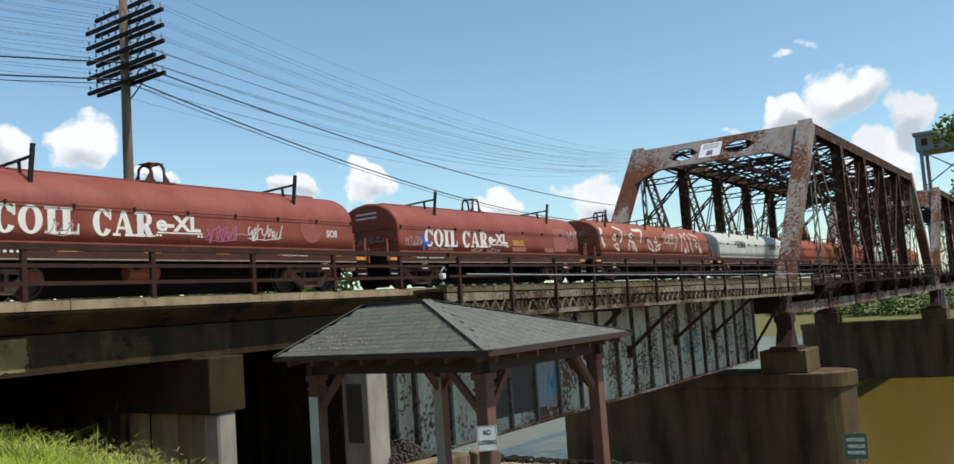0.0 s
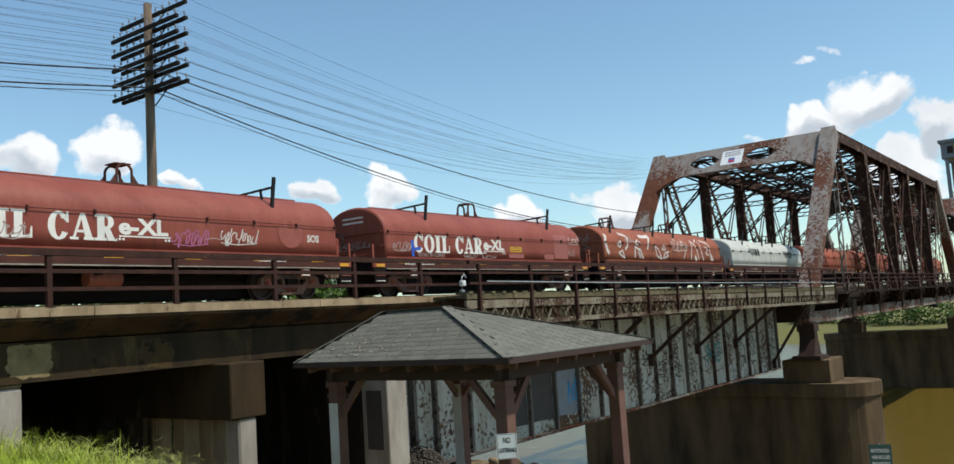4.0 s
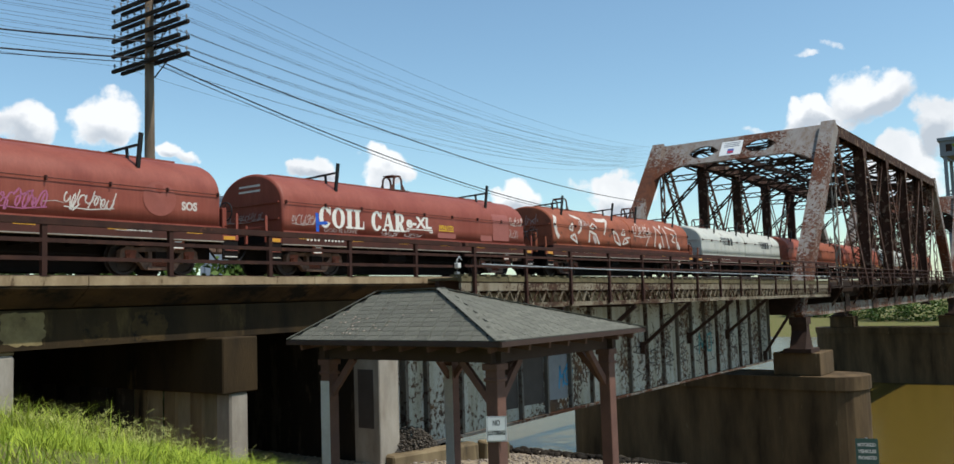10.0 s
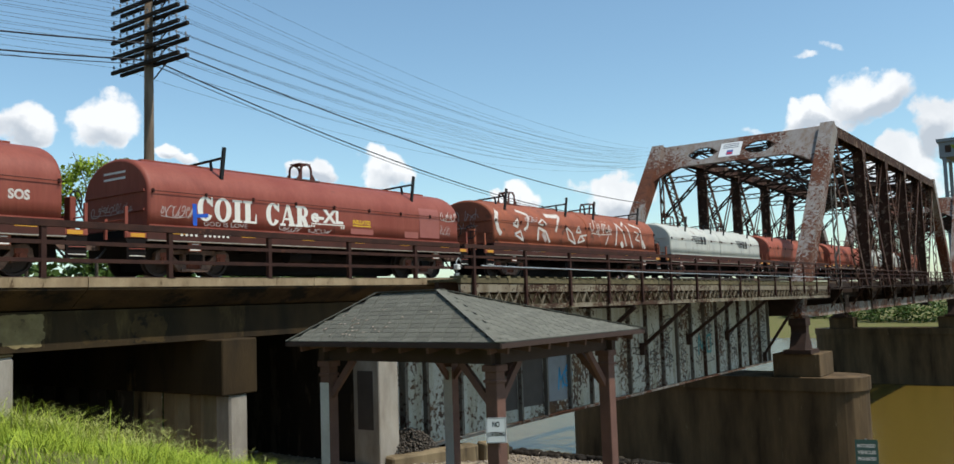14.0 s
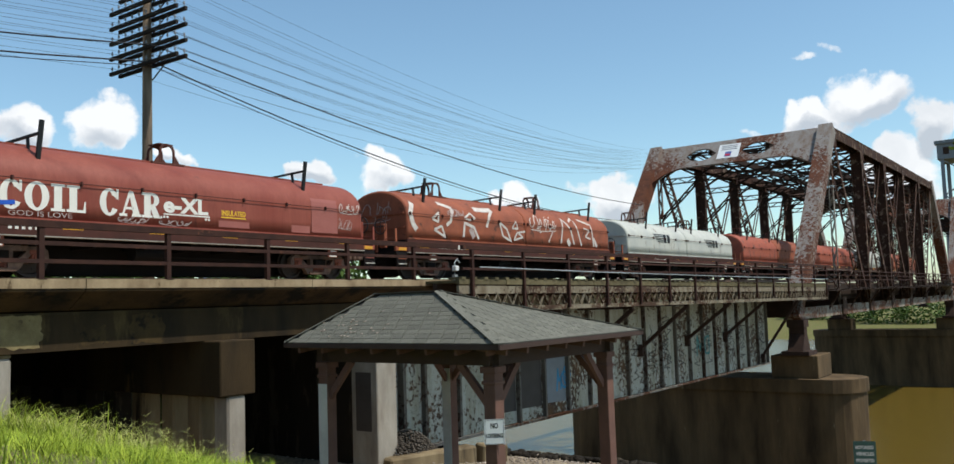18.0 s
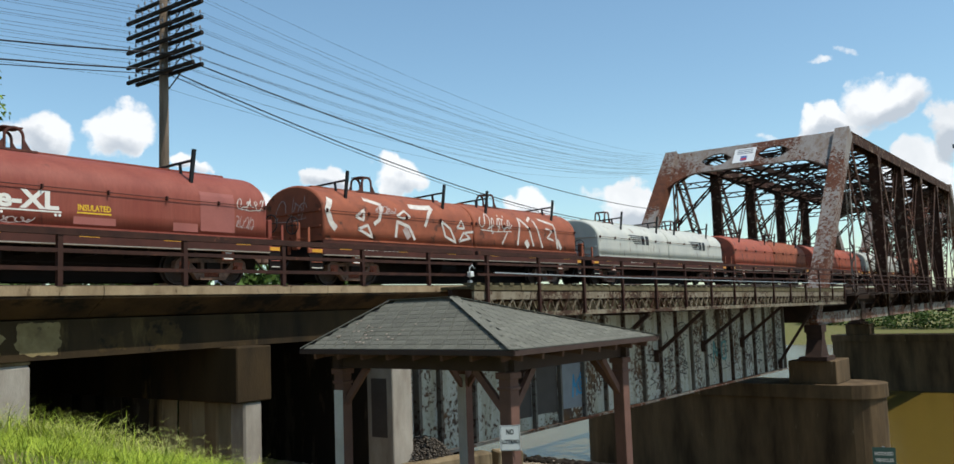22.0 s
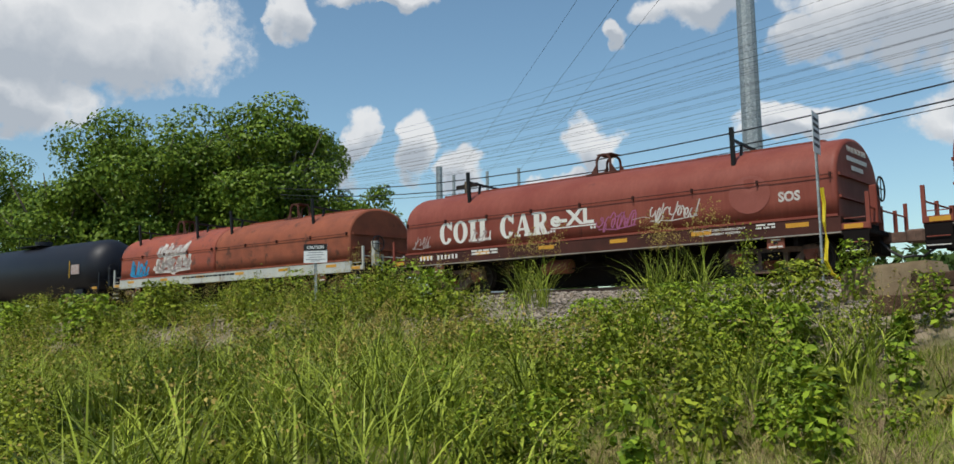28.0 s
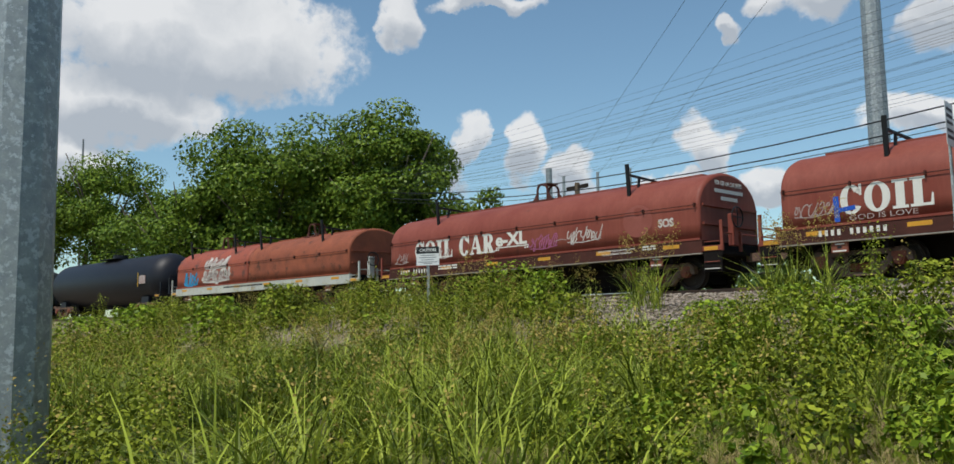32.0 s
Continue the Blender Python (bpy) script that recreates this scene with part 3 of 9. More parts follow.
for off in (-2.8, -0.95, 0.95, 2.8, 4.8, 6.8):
    part("fascia_beam" if off < -2 else "deck_beam", strip(bmesh.new(), DECK0, DECK1 - 2.6, ((off - 0.28, -0.77), (off - 0.28, 0.048), (off + 0.28, 0.048), (off + 0.28, -0.77))), M_CONCD if off < -2 else M_SHADE_RUBBLE, trestle, "streaked and stained concrete beam, shade coloured in")


M_SKIM = mat("pale_mortar_patch", (0.24, 0.185, 0.09), 0.9, second=(0.12, 0.088, 0.042), amount=0.9, scale=2.4, fine_scale=22, bump=0.5, spots=(0.05, 0.036, 0.02), spot_cut=0.62, spot_scale=1.6)
M_SKIM2 = mat("dull_mortar_patch", (0.075, 0.048, 0.018), 0.9, second=(0.03, 0.02, 0.01), amount=1.0, scale=2.0, fine_scale=22, bump=0.5, spots=(0.016, 0.012, 0.008), spot_cut=0.5, spot_scale=1.8)


def mortar(xa, xb, za, zb, material, ragged=1.0):
    """A thin ragged-edged skin of mortar on the outer beam's face."""
    bm = bmesh.new()
    n, rows = int((xb - xa) / 0.05), 12
    grid = {}
    for k in range(n + 1):
        x = xa + (xb - xa) * k / n
        lo = za + 0.1 * ragged * (noise.noise((x * 2.3, 1.0, za)) + 0.6 * noise.noise((x * 9, 4.0, za)))
        hi = zb + 0.12 * ragged * (noise.noise((x * 2.3, 7.0, zb)) + 0.6 * noise.noise((x * 9, 9.0, zb)))
        hi = min(hi, 0.04)
        for r in range(rows + 1):
            z = lo + (hi - lo) * r / rows
            slip = 0.22 * ragged * (noise.noise((z * 4 + xa, 3.0, 1.0)) + 0.5 * noise.noise((z * 13, 2.0, xa)))
            edge = 1 - 2 * k / n
            grid[k, r] = bm.verts.new((*along(-3.0855 - 0.001 * noise.noise((x * 5, z * 5, 0)), x + slip * edge * abs(edge)), z))
    for k in range(n):
        for r in range(rows):
            bm.faces.new((grid[k, r], grid[k + 1, r], grid[k + 1, r + 1], grid[k, r + 1]))
    rim = [e for e in bm.edges if e.is_boundary]
    out = bmesh.ops.extrude_edge_only(bm, edges=rim)
    for v in out["geom"]:
        if isinstance(v, bmesh.types.BMVert):
            v.co.y += 0.005
    bmesh.ops.recalc_face_normals(bm, faces=bm.faces[:])
    return part("repair_patch", bm, material, trestle, "pale mortar repair on the stained beam")


mortar(5.75, 7.75, -0.72, 0.0, M_SKIM)
mortar(8.1, 9.0, -0.66, 0.0, M_SKIM, 0.6)
mortar(4.7, 5.9, -0.5, -0.05, M_SKIM2, 1.6)
mortar(11.1, 12.0, -0.74, -0.05, M_SKIM2, 0.7)
mortar(9.9, 10.5, -0.7, -0.3, M_SKIM2, 1.2)


M_CONCB = mat("brown_stained_concrete", (0.25, 0.19, 0.11), 0.9, second=(0.09, 0.065, 0.038), amount=0.9, scale=1.6, fine_scale=25, bump=0.5, streak=0.15, spots=(0.04, 0.03, 0.02), spot_cut=0.58, spot_scale=1.0)


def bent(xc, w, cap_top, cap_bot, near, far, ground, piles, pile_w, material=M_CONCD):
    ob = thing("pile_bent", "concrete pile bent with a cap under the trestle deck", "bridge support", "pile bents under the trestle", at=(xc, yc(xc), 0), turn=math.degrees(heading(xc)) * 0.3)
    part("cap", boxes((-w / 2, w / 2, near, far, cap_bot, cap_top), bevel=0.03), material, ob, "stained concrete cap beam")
    for p in piles:
        # pale in front, near-black at the back: fading light coloured in by depth
        part("concrete_post", boxes((-pile_w / 2, pile_w / 2, p - pile_w / 2, p + pile_w / 2, ground - 1, cap_bot - 0.002), bevel=0.05), M_CONCP if p < -3.0 or pile_w > 0.9 and p < -2 else M_SHADE_RUBBLE if p > 0.8 else M_CONCB, ob, "square concrete pile")
    return ob


bent(8.05, 0.98, -0.772, -0.86, -2.98, 7.2, -3.4, (-3.01 + 0.48, -0.2, 2.1, 4.4, 6.6), 0.96, M_CONCB)
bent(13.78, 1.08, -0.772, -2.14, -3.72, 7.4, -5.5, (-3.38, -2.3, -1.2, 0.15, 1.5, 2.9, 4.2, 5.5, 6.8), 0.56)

wing = thing("wing_wall", "weathered concrete wing wall at the end of the trestle", "wall", at=(0, 0, 0))
bm = bmesh.new()
P = [(16.95, 0.72), (16.2, 0.62), (15.5, -0.1), (15.45, -1.7), (18.5, -1.7), (18.5, 0.72)]
rows = [[bm.verts.new((x, y, z)) for y, z in P] for x in (1.92, 2.62)]
bm.faces.new(rows[0])
bm.faces.new(rows[1][::-1])
for i in range(len(P)):
    j = (i + 1) % len(P)
    bm.faces.new((rows[0][j], rows[0][i], rows[1][i], rows[1][j]))
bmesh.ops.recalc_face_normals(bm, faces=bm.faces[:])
bmesh.ops.bevel(bm, geom=bm.edges[:], offset=0.03, segments=1, affect="EDGES")
part("wall_body", bm, M_CONC, wing)
part("back_wall", boxes((2.0, 2.62, 18.51, 28.5, -2.6, 0.345)), M_SHADE_RUBBLE, wing, "abutment wall under the deck, shade coloured in")

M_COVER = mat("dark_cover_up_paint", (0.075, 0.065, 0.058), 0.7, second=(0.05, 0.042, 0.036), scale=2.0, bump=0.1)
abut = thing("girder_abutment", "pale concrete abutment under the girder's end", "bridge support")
# the wall behind the pilaster is coloured near-black for deck shade
part("wall", boxes((19.7, 20.5, 19.32, 28.6, -7.0, -0.9), bevel=0.03), M_SHADE_RUBBLE, abut, "dark wall under the deck")
part("pilaster", boxes((19.6, 20.5, 18.2, 19.3, -7.0, -0.9), bevel=0.03), M_CONCP, abut, "pale pilaster at the wall's end")
part("paint_patch", boxes((19.59, 19.598, 18.45, 19.1, -3.9, -2.1)), M_COVER, abut, "square of dark cover-up paint")
part("seat", boxes((20.5, 21.6, 18.0, 24.8, -7.0, -4.75), bevel=0.03), M_CONCD, abut)


bm = boxes((-2.0, 1.3, -0.28, 0.28, 0, 1.05), bevel=0.06)
kerb = part("block_body", bm, M_CONCB)
kerb.matrix_basis = pose(21.7, 17.5, -5.75, 0, 0, -16)
tagged(kerb, "low concrete wall block below the girder's end", "block")
bm = boxes((-0.45, 0.45, -0.35, 0.35, 0, 1.0), bevel=0.05)
kerb2 = part("rubble_block", bm, M_CONCB)
kerb2.matrix_basis = pose(23.6, 16.9, -5.75, 0, 4, -30)
tagged(kerb2, "stained square concrete block on the gravel", "block")

# ---- railings ----
def railing(x0, x1, off, base, top, bars, spacing, label, group, start=None):
    ob = thing("railing", label, "railing", group)
    posts = []
    x = x0 if start is None else start
    while x <= x1:
        posts.append(x)
        x += spacing
    for p in posts:
        px, py = along(off, p)
        bm = boxes((-0.055, 0.055, -0.05, 0.05, base, top + 0.02))
        box(bm, -0.1, 0.1, -0.08, 0.08, base, base + 0.02)
        o = part("post", bm, M_RAILING, ob)
        o.matrix_basis = pose(px, py, 0, 0, 0, math.degrees(heading(p)))
    for z, r in bars:
        bm = strip(bmesh.new(), x0, x1, ((off - r, z - r), (off - r, z + r), (off + r, z + r), (off + r, z - r)))
        part("rail_bar", bm, M_RAILING, ob)
    return ob


railing(2.55, 23.2, EDGE + 0.07, 0.72, 1.88, ((1.85, 0.07), (1.46, 0.042), (1.09, 0.042)), 3.05, "rusted steel railing along the concrete deck", "bridge railings")

# ---- steel girder span ----
M_STIFF = flaking_mat("dull_paint_on_stiffener", (0.15, 0.14, 0.12), (0.09, 0.07, 0.05), (0.06, 0.032, 0.022), (0.035, 0.022, 0.017), 0.5, 0.6, 5.0, 0.8, seed=7.0)
GX0, GX1 = 20.8, 59.9
span = thing("girder_span", "plate girder bridge span with flaking silver paint", "bridge", kind="structure")
for off in (-2.25, 2.25):
    y = 21.4 + off
    part("web_plate", boxes((GX0, GX1, y - 0.02, y + 0.02, -4.85, 0.2)), M_GIRDER, span, "riveted girder web with flaking silver paint")
    part("top_flange", boxes((GX0, GX1, y - 0.25, y + 0.25, 0.202, 0.296)), M_RUSTP, span)
    part("bottom_flange", boxes((GX0, GX1, y - 0.25, y + 0.25, -4.95, -4.852)), M_RUSTP, span, "rusted bottom flange")
    for s in (-1, 1):
        n = 20
        for i in range(n + 1):
            x = GX0 + 0.12 + (GX1 - GX0 - 0.24) * i / n
            part("stiffener", boxes((x - 0.06, x + 0.06, y + min(s * 0.022, s * 0.2), y + max(s * 0.022, s * 0.2), -4.85, 0.2)), M_STIFF, span)
for i in range(8):
    x = GX0 + 2 + i * 5
    part("cross_frame", boxes((x - 0.08, x + 0.08, 19.2, 23.6, -3.9, -3.6), (x - 0.08, x + 0.08, 19.2, 23.6, -1.2, -0.9)), M_DKSTEEL, span)
def wall_tag(name, strokes, x, z, y, width, material, label, parent):
    bm = bmesh.new()
    for stroke in strokes:
        for a, b in zip(stroke, stroke[1:]):
            bar(bm, (x + a[0], y, z + a[1]), (x + b[0], y, z + b[1]), width, 0.006, up=(0, 1, 0))
    return part(name, bm, material, parent, label)


M_TEAL = mat("teal_spray_paint", (0.03, 0.2, 0.2), 0.5, bump=0.0)
M_CYAN = mat("light_blue_spray_paint", (0.03, 0.27, 0.5), 0.5, bump=0.0)
loop = [(0.42 + 0.3 * math.cos(a), 0.45 + 0.34 * math.sin(a)) for a in (0.5 * k for k in range(14))]
wall_tag("blue_graffiti", (((0.0, 0.0), (0.12, 0.95), (0.2, 0.4), (0.38, 0.6), (0.34, 0.05)), [(x + 0.25, z) for x, z in loop], [(x + 0.45, z * 1.15 + 0.1) for x, z in loop], ((1.0, 1.0), (0.75, 0.5), (1.1, 0.3))), 31.75, -3.95, 19.12, 0.1, M_CYAN, "light blue sprayed scrawl", span)
wall_tag("teal_graffiti", (((0, 0), (0.1, 1.2), (0.5, 0.3), (0.9, 1.2), (1.0, 0)), ((1.3, 0.1), (1.25, 1.0), (1.9, 1.1), (1.9, 0.1), (1.3, 0.1))), 47.4, -3.6, 19.12, 0.14, M_TEAL, "teal sprayed scrawl", span)
M_CHORD = flaking_mat("pale_chord_paint", (0.23, 0.2, 0.145), (0.12, 0.09, 0.055), (0.07, 0.036, 0.022), (0.036, 0.022, 0.015), 0.53, 0.6, 6.0, 0.7, seed=11.0)
M_TAR = mat("black_spray_paint", (0.03, 0.028, 0.026), 0.6, bump=0.0)
rnd = random.Random(77)
GP = (GX1 - GX0 - 0.24) / 20
for k in range(20):
    xa = GX0 + 0.12 + GP * k + 0.1
    xb = xa + GP - 0.2
    if k in (3, 4, 5):
        bm = bmesh.new()
        zt = -2.4 if k == 3 else -2.0
        pts = [(xa, -4.35)] + [(xb - 0.03 * q, -4.4 + 0.08 * noise.noise((q * 1.7, k, 0))) for q in (2, 0)]
        tops = [(xa + (xb - xa) * (1 - q / 12), zt + 0.12 * noise.noise((q * 0.9, k * 3.0, 2.0))) for q in range(13)]
        slab(bm, pts + tops, 19.122, 19.1285)
        part("paint_patch", bm, M_GREYSTEEL if k == 5 else M_COVER, span, "block of grey cover-up paint")
    elif k > 8:
        for q in range(1 + k % 3):
            pts = [(0.1 + rnd.uniform(0, GP - 0.5), 0.14 * w + rnd.uniform(-0.12, 0.12)) for w in range(rnd.randint(8, 16))]
            wall_tag("black_graffiti", (pts,), xa, -4.1 + 0.5 * q, 19.121, 0.045, M_TAR, "black sprayed scribble", span)
    part("splice_plate", boxes((xa + 0.05, xb - 0.05, 19.112, 19.13, -4.83, -4.5)), M_GIRDER, span, "riveted flange angle")
    for q in range(8):
        for z in (-4.6, -4.75):
            part("rivet", tube(bmesh.new(), [(xa + 0.12 + 0.2 * q, 19.112, z), (xa + 0.12 + 0.2 * q, 19.096, z)], 0.028, 6, 0.018), M_GIRDER, span)
for xa in (GX0 + 0.3, GX0 + 0.85):
    part("end_stiffener", boxes((xa - 0.07, xa + 0.07, 18.86, 19.128, -4.85, 0.2)), M_STIFF, span)
# timber deck, and the walkway that stands out from the girder on long braces
part("tie_deck", boxes((23.02, 61.5, 18.2, 24.6, 0.3, 0.5)), M_DKSTEEL, span)
WY, WX0, WX1 = 16.3, 21.4, 65.6


def wz(x, z):
    """The walkway falls slightly towards the river."""
    return z - 0.008 * (x - 33)


def run(name, y0, y1, z0, z1, material, label="", x0=WX0, x1=WX1):
    bm = bmesh.new()
    a = [bm.verts.new((x0, y, wz(x0, z))) for y, z in ((y0, z0), (y0, z1), (y1, z1), (y1, z0))]
    b = [bm.verts.new((x1, y, wz(x1, z))) for y, z in ((y0, z0), (y0, z1), (y1, z1), (y1, z0))]
    bm.faces.new(a)
    bm.faces.new(b[::-1])
    for q in range(4):
        bm.faces.new((a[q], b[q], b[(q + 1) % 4], a[(q + 1) % 4]))
    bmesh.ops.recalc_face_normals(bm, faces=bm.faces[:])
    return part(name, bm, material, span, label)


x, k = WX0, 0
rnd = random.Random(31)
while x < WX1 - 0.5:
    l = min(rnd.uniform(2.6, 4.4), WX1 - x)
    run("walkway_edge_board", WY - 0.02 - 0.01 * (k % 2), WY + 0.14, 0.44, 0.6 + rnd.uniform(0, 0.03), M_TIMBER, "pale weathered edge timber", x, x + l - 0.02)
    x += l
    k += 1
for k in range(72):
    x = WX0 + 0.2 + k * 0.61
    part("tie_end", boxes((x - 0.1, x + 0.1, WY - 0.05, WY + 0.5, wz(x, 0.605), wz(x, 0.68))), M_TIMBER, span)
run("walkway_floor", WY + 0.16, 18.85, 0.5, 0.58, M_TIMBER)
run("walkway_stringer", WY + 0.9, WY + 1.05, 0.1, 0.49, M_DKSTEEL)
run("walkway_stringer", WY + 1.9, WY + 2.05, 0.1, 0.49, M_DKSTEEL)
run("lattice_top_chord", WY, WY + 0.1, 0.14, 0.4, M_CHORD, "pale riveted top chord")
run("lattice_bottom_chord", WY, WY + 0.1, -0.45, -0.28, M_CHORD)
n = 74
for i in range(n):
    xa = WX0 + 0.05 + (WX1 - WX0 - 0.1) * i / n
    h = (WX1 - WX0 - 0.1) / n / 2
    bm = bmesh.new()
    bar(bm, (xa, WY + 0.05, wz(xa, -0.3)), (xa + h, WY + 0.05, wz(xa, 0.16)), 0.03, 0.075, up=(0, 1, 0))
    bar(bm, (xa + h, WY + 0.06, wz(xa, 0.16)), (xa + 2 * h, WY + 0.06, wz(xa, -0.3)), 0.03, 0.075, up=(0, 1, 0))
    part("lattice_bar", bm, M_CHORD, span, "")
for x, foot in ((27.8, -2.7), (33.8, -2.7), (39.8, -2.75), (45.75, -2.6), (51.7, -2.7), (58.6, -4.5)):
    bm = bmesh.new()
    bar(bm, (x, WY + 0.1, -0.55), (x, 19.1, foot), 0.16, 0.16)
    bar(bm, (x, WY + 0.1, -0.5), (x, 19.1, -0.5), 0.16, 0.14)
    box(bm, x - 0.09, x + 0.09, 18.86, 19.1, foot - 0.3, foot + 0.3)
    part("walkway_bracket", bm, M_DKSTEEL, span, "long dark knee brace of the walkway")
railing(WX0, WX1, WY - 21.46, -0.35, 1.72, ((1.69, 0.06), (1.36, 0.038), (1.02, 0.038)), 3.09, "rusted steel railing along the girder span", "bridge railings", 21.95)
tagged(part("conduit", tube(bmesh.new(), [(22.4, WY - 0.1, 1.08), (30, WY - 0.1, 0.98), (45, WY - 0.1, 0.86), (WX1, WY - 0.1, 0.74)], 0.025, 6), M_GALV), "thin grey conduit fixed along the walkway railing", "conduit")


# ---- river piers ----
K = 1.17


def pier(xc, half, y0, y1, top, blocks):
    ob = thing("bridge_pier", "stained concrete river pier with rounded ends", "bridge pier", "river piers", at=(xc, 0, 0))

    def shaft(hw, ya, yb, z0, z1):
        bm = bmesh.new()
        ring = []
        for k in range(13):
            a = math.pi * (1 + k / 12)
            ring.append((hw * math.cos(a), ya + hw + hw * math.sin(a)))
        for k in range(13):
            a = math.pi * k / 12
            ring.append((hw * math.cos(a), yb - hw + hw * math.sin(a)))
        lo = [bm.verts.new((x * 1.03, y, z0)) for x, y in ring]
        hi = [bm.verts.new((x, y, z1)) for x, y in ring]
        bm.faces.new(hi)
        for i in range(len(ring)):
            j = (i + 1) % len(ring)
            bm.faces.new((lo[i], lo[j], hi[j], hi[i]))
        bmesh.ops.recalc_face_normals(bm, faces=bm.faces[:])
        return bm

    part("shaft", shaft(half, y0, y1, -20, top - 0.9), M_PIER, ob)
    part("coping", shaft(half + 0.14, y0 - 0.14, y1 + 0.14, top - 0.898, top), M_PIER, ob, "rounded concrete coping, stained and chipped")
    for y in blocks:
        part("bearing_block", boxes((-1.75, 1.75, y - 1.6, y + 1.6, top + 0.002, top + 1.58), bevel=0.05), M_PIER, ob)
    return ob


pier(54.0 * K, 1.9 * K, 11.6 * K, 31.0 * K, -5.2 * K, (15.2 * K, 27.6 * K))
pier(117.0 * K, 1.9 * K, 11.6 * K, 31.0 * K, -5.2 * K, (15.2 * K, 27.6 * K))


# ---- through truss ----
# near-black steel; on the truss floor it carries the walkway's shade in its colour
M_BRACE = mat("dark_bracing_steel", (0.036, 0.022, 0.016), 0.85, second=(0.02, 0.013, 0.01), amount=0.8, scale=2, bump=0.4)
M_PORTAL = flaking_mat("peeling_portal_paint", (0.25, 0.235, 0.22), (0.17, 0.12, 0.09), (0.13, 0.048, 0.025), (0.07, 0.03, 0.02), 0.505, 0.22, 4.0, 1.0, seed=5.0)


def lattice_member(bm, a, b, w, d, lace=0.0):
    """Two side plates with lacing bars between them; w across the bridge, d in the truss plane."""
    a, b = Vector(a), Vector(b)
    off = Vector((0, w / 2 - 0.03, 0))
    for s in (-1, 1):
        bar(bm, a + off * s, b + off * s, d, 0.05, up=(0, 1, 0))
    length = (b - a).length
    way = (b - a) / length
    nrm = way.cross(Vector((0, 1, 0)))
    if lace:
        n = int(length / lace)
        for i in range(n):
            p, q = a + way * (i * length / n), a + way * ((i + 1) * length / n)
            for e in (-1, 1):
                o = nrm * (d / 2 - 0.02) * e
                s = 1 if i % 2 else -1
                bar(bm, p + off * s + o, q - off * s + o, 0.03, 0.07)
    return bm


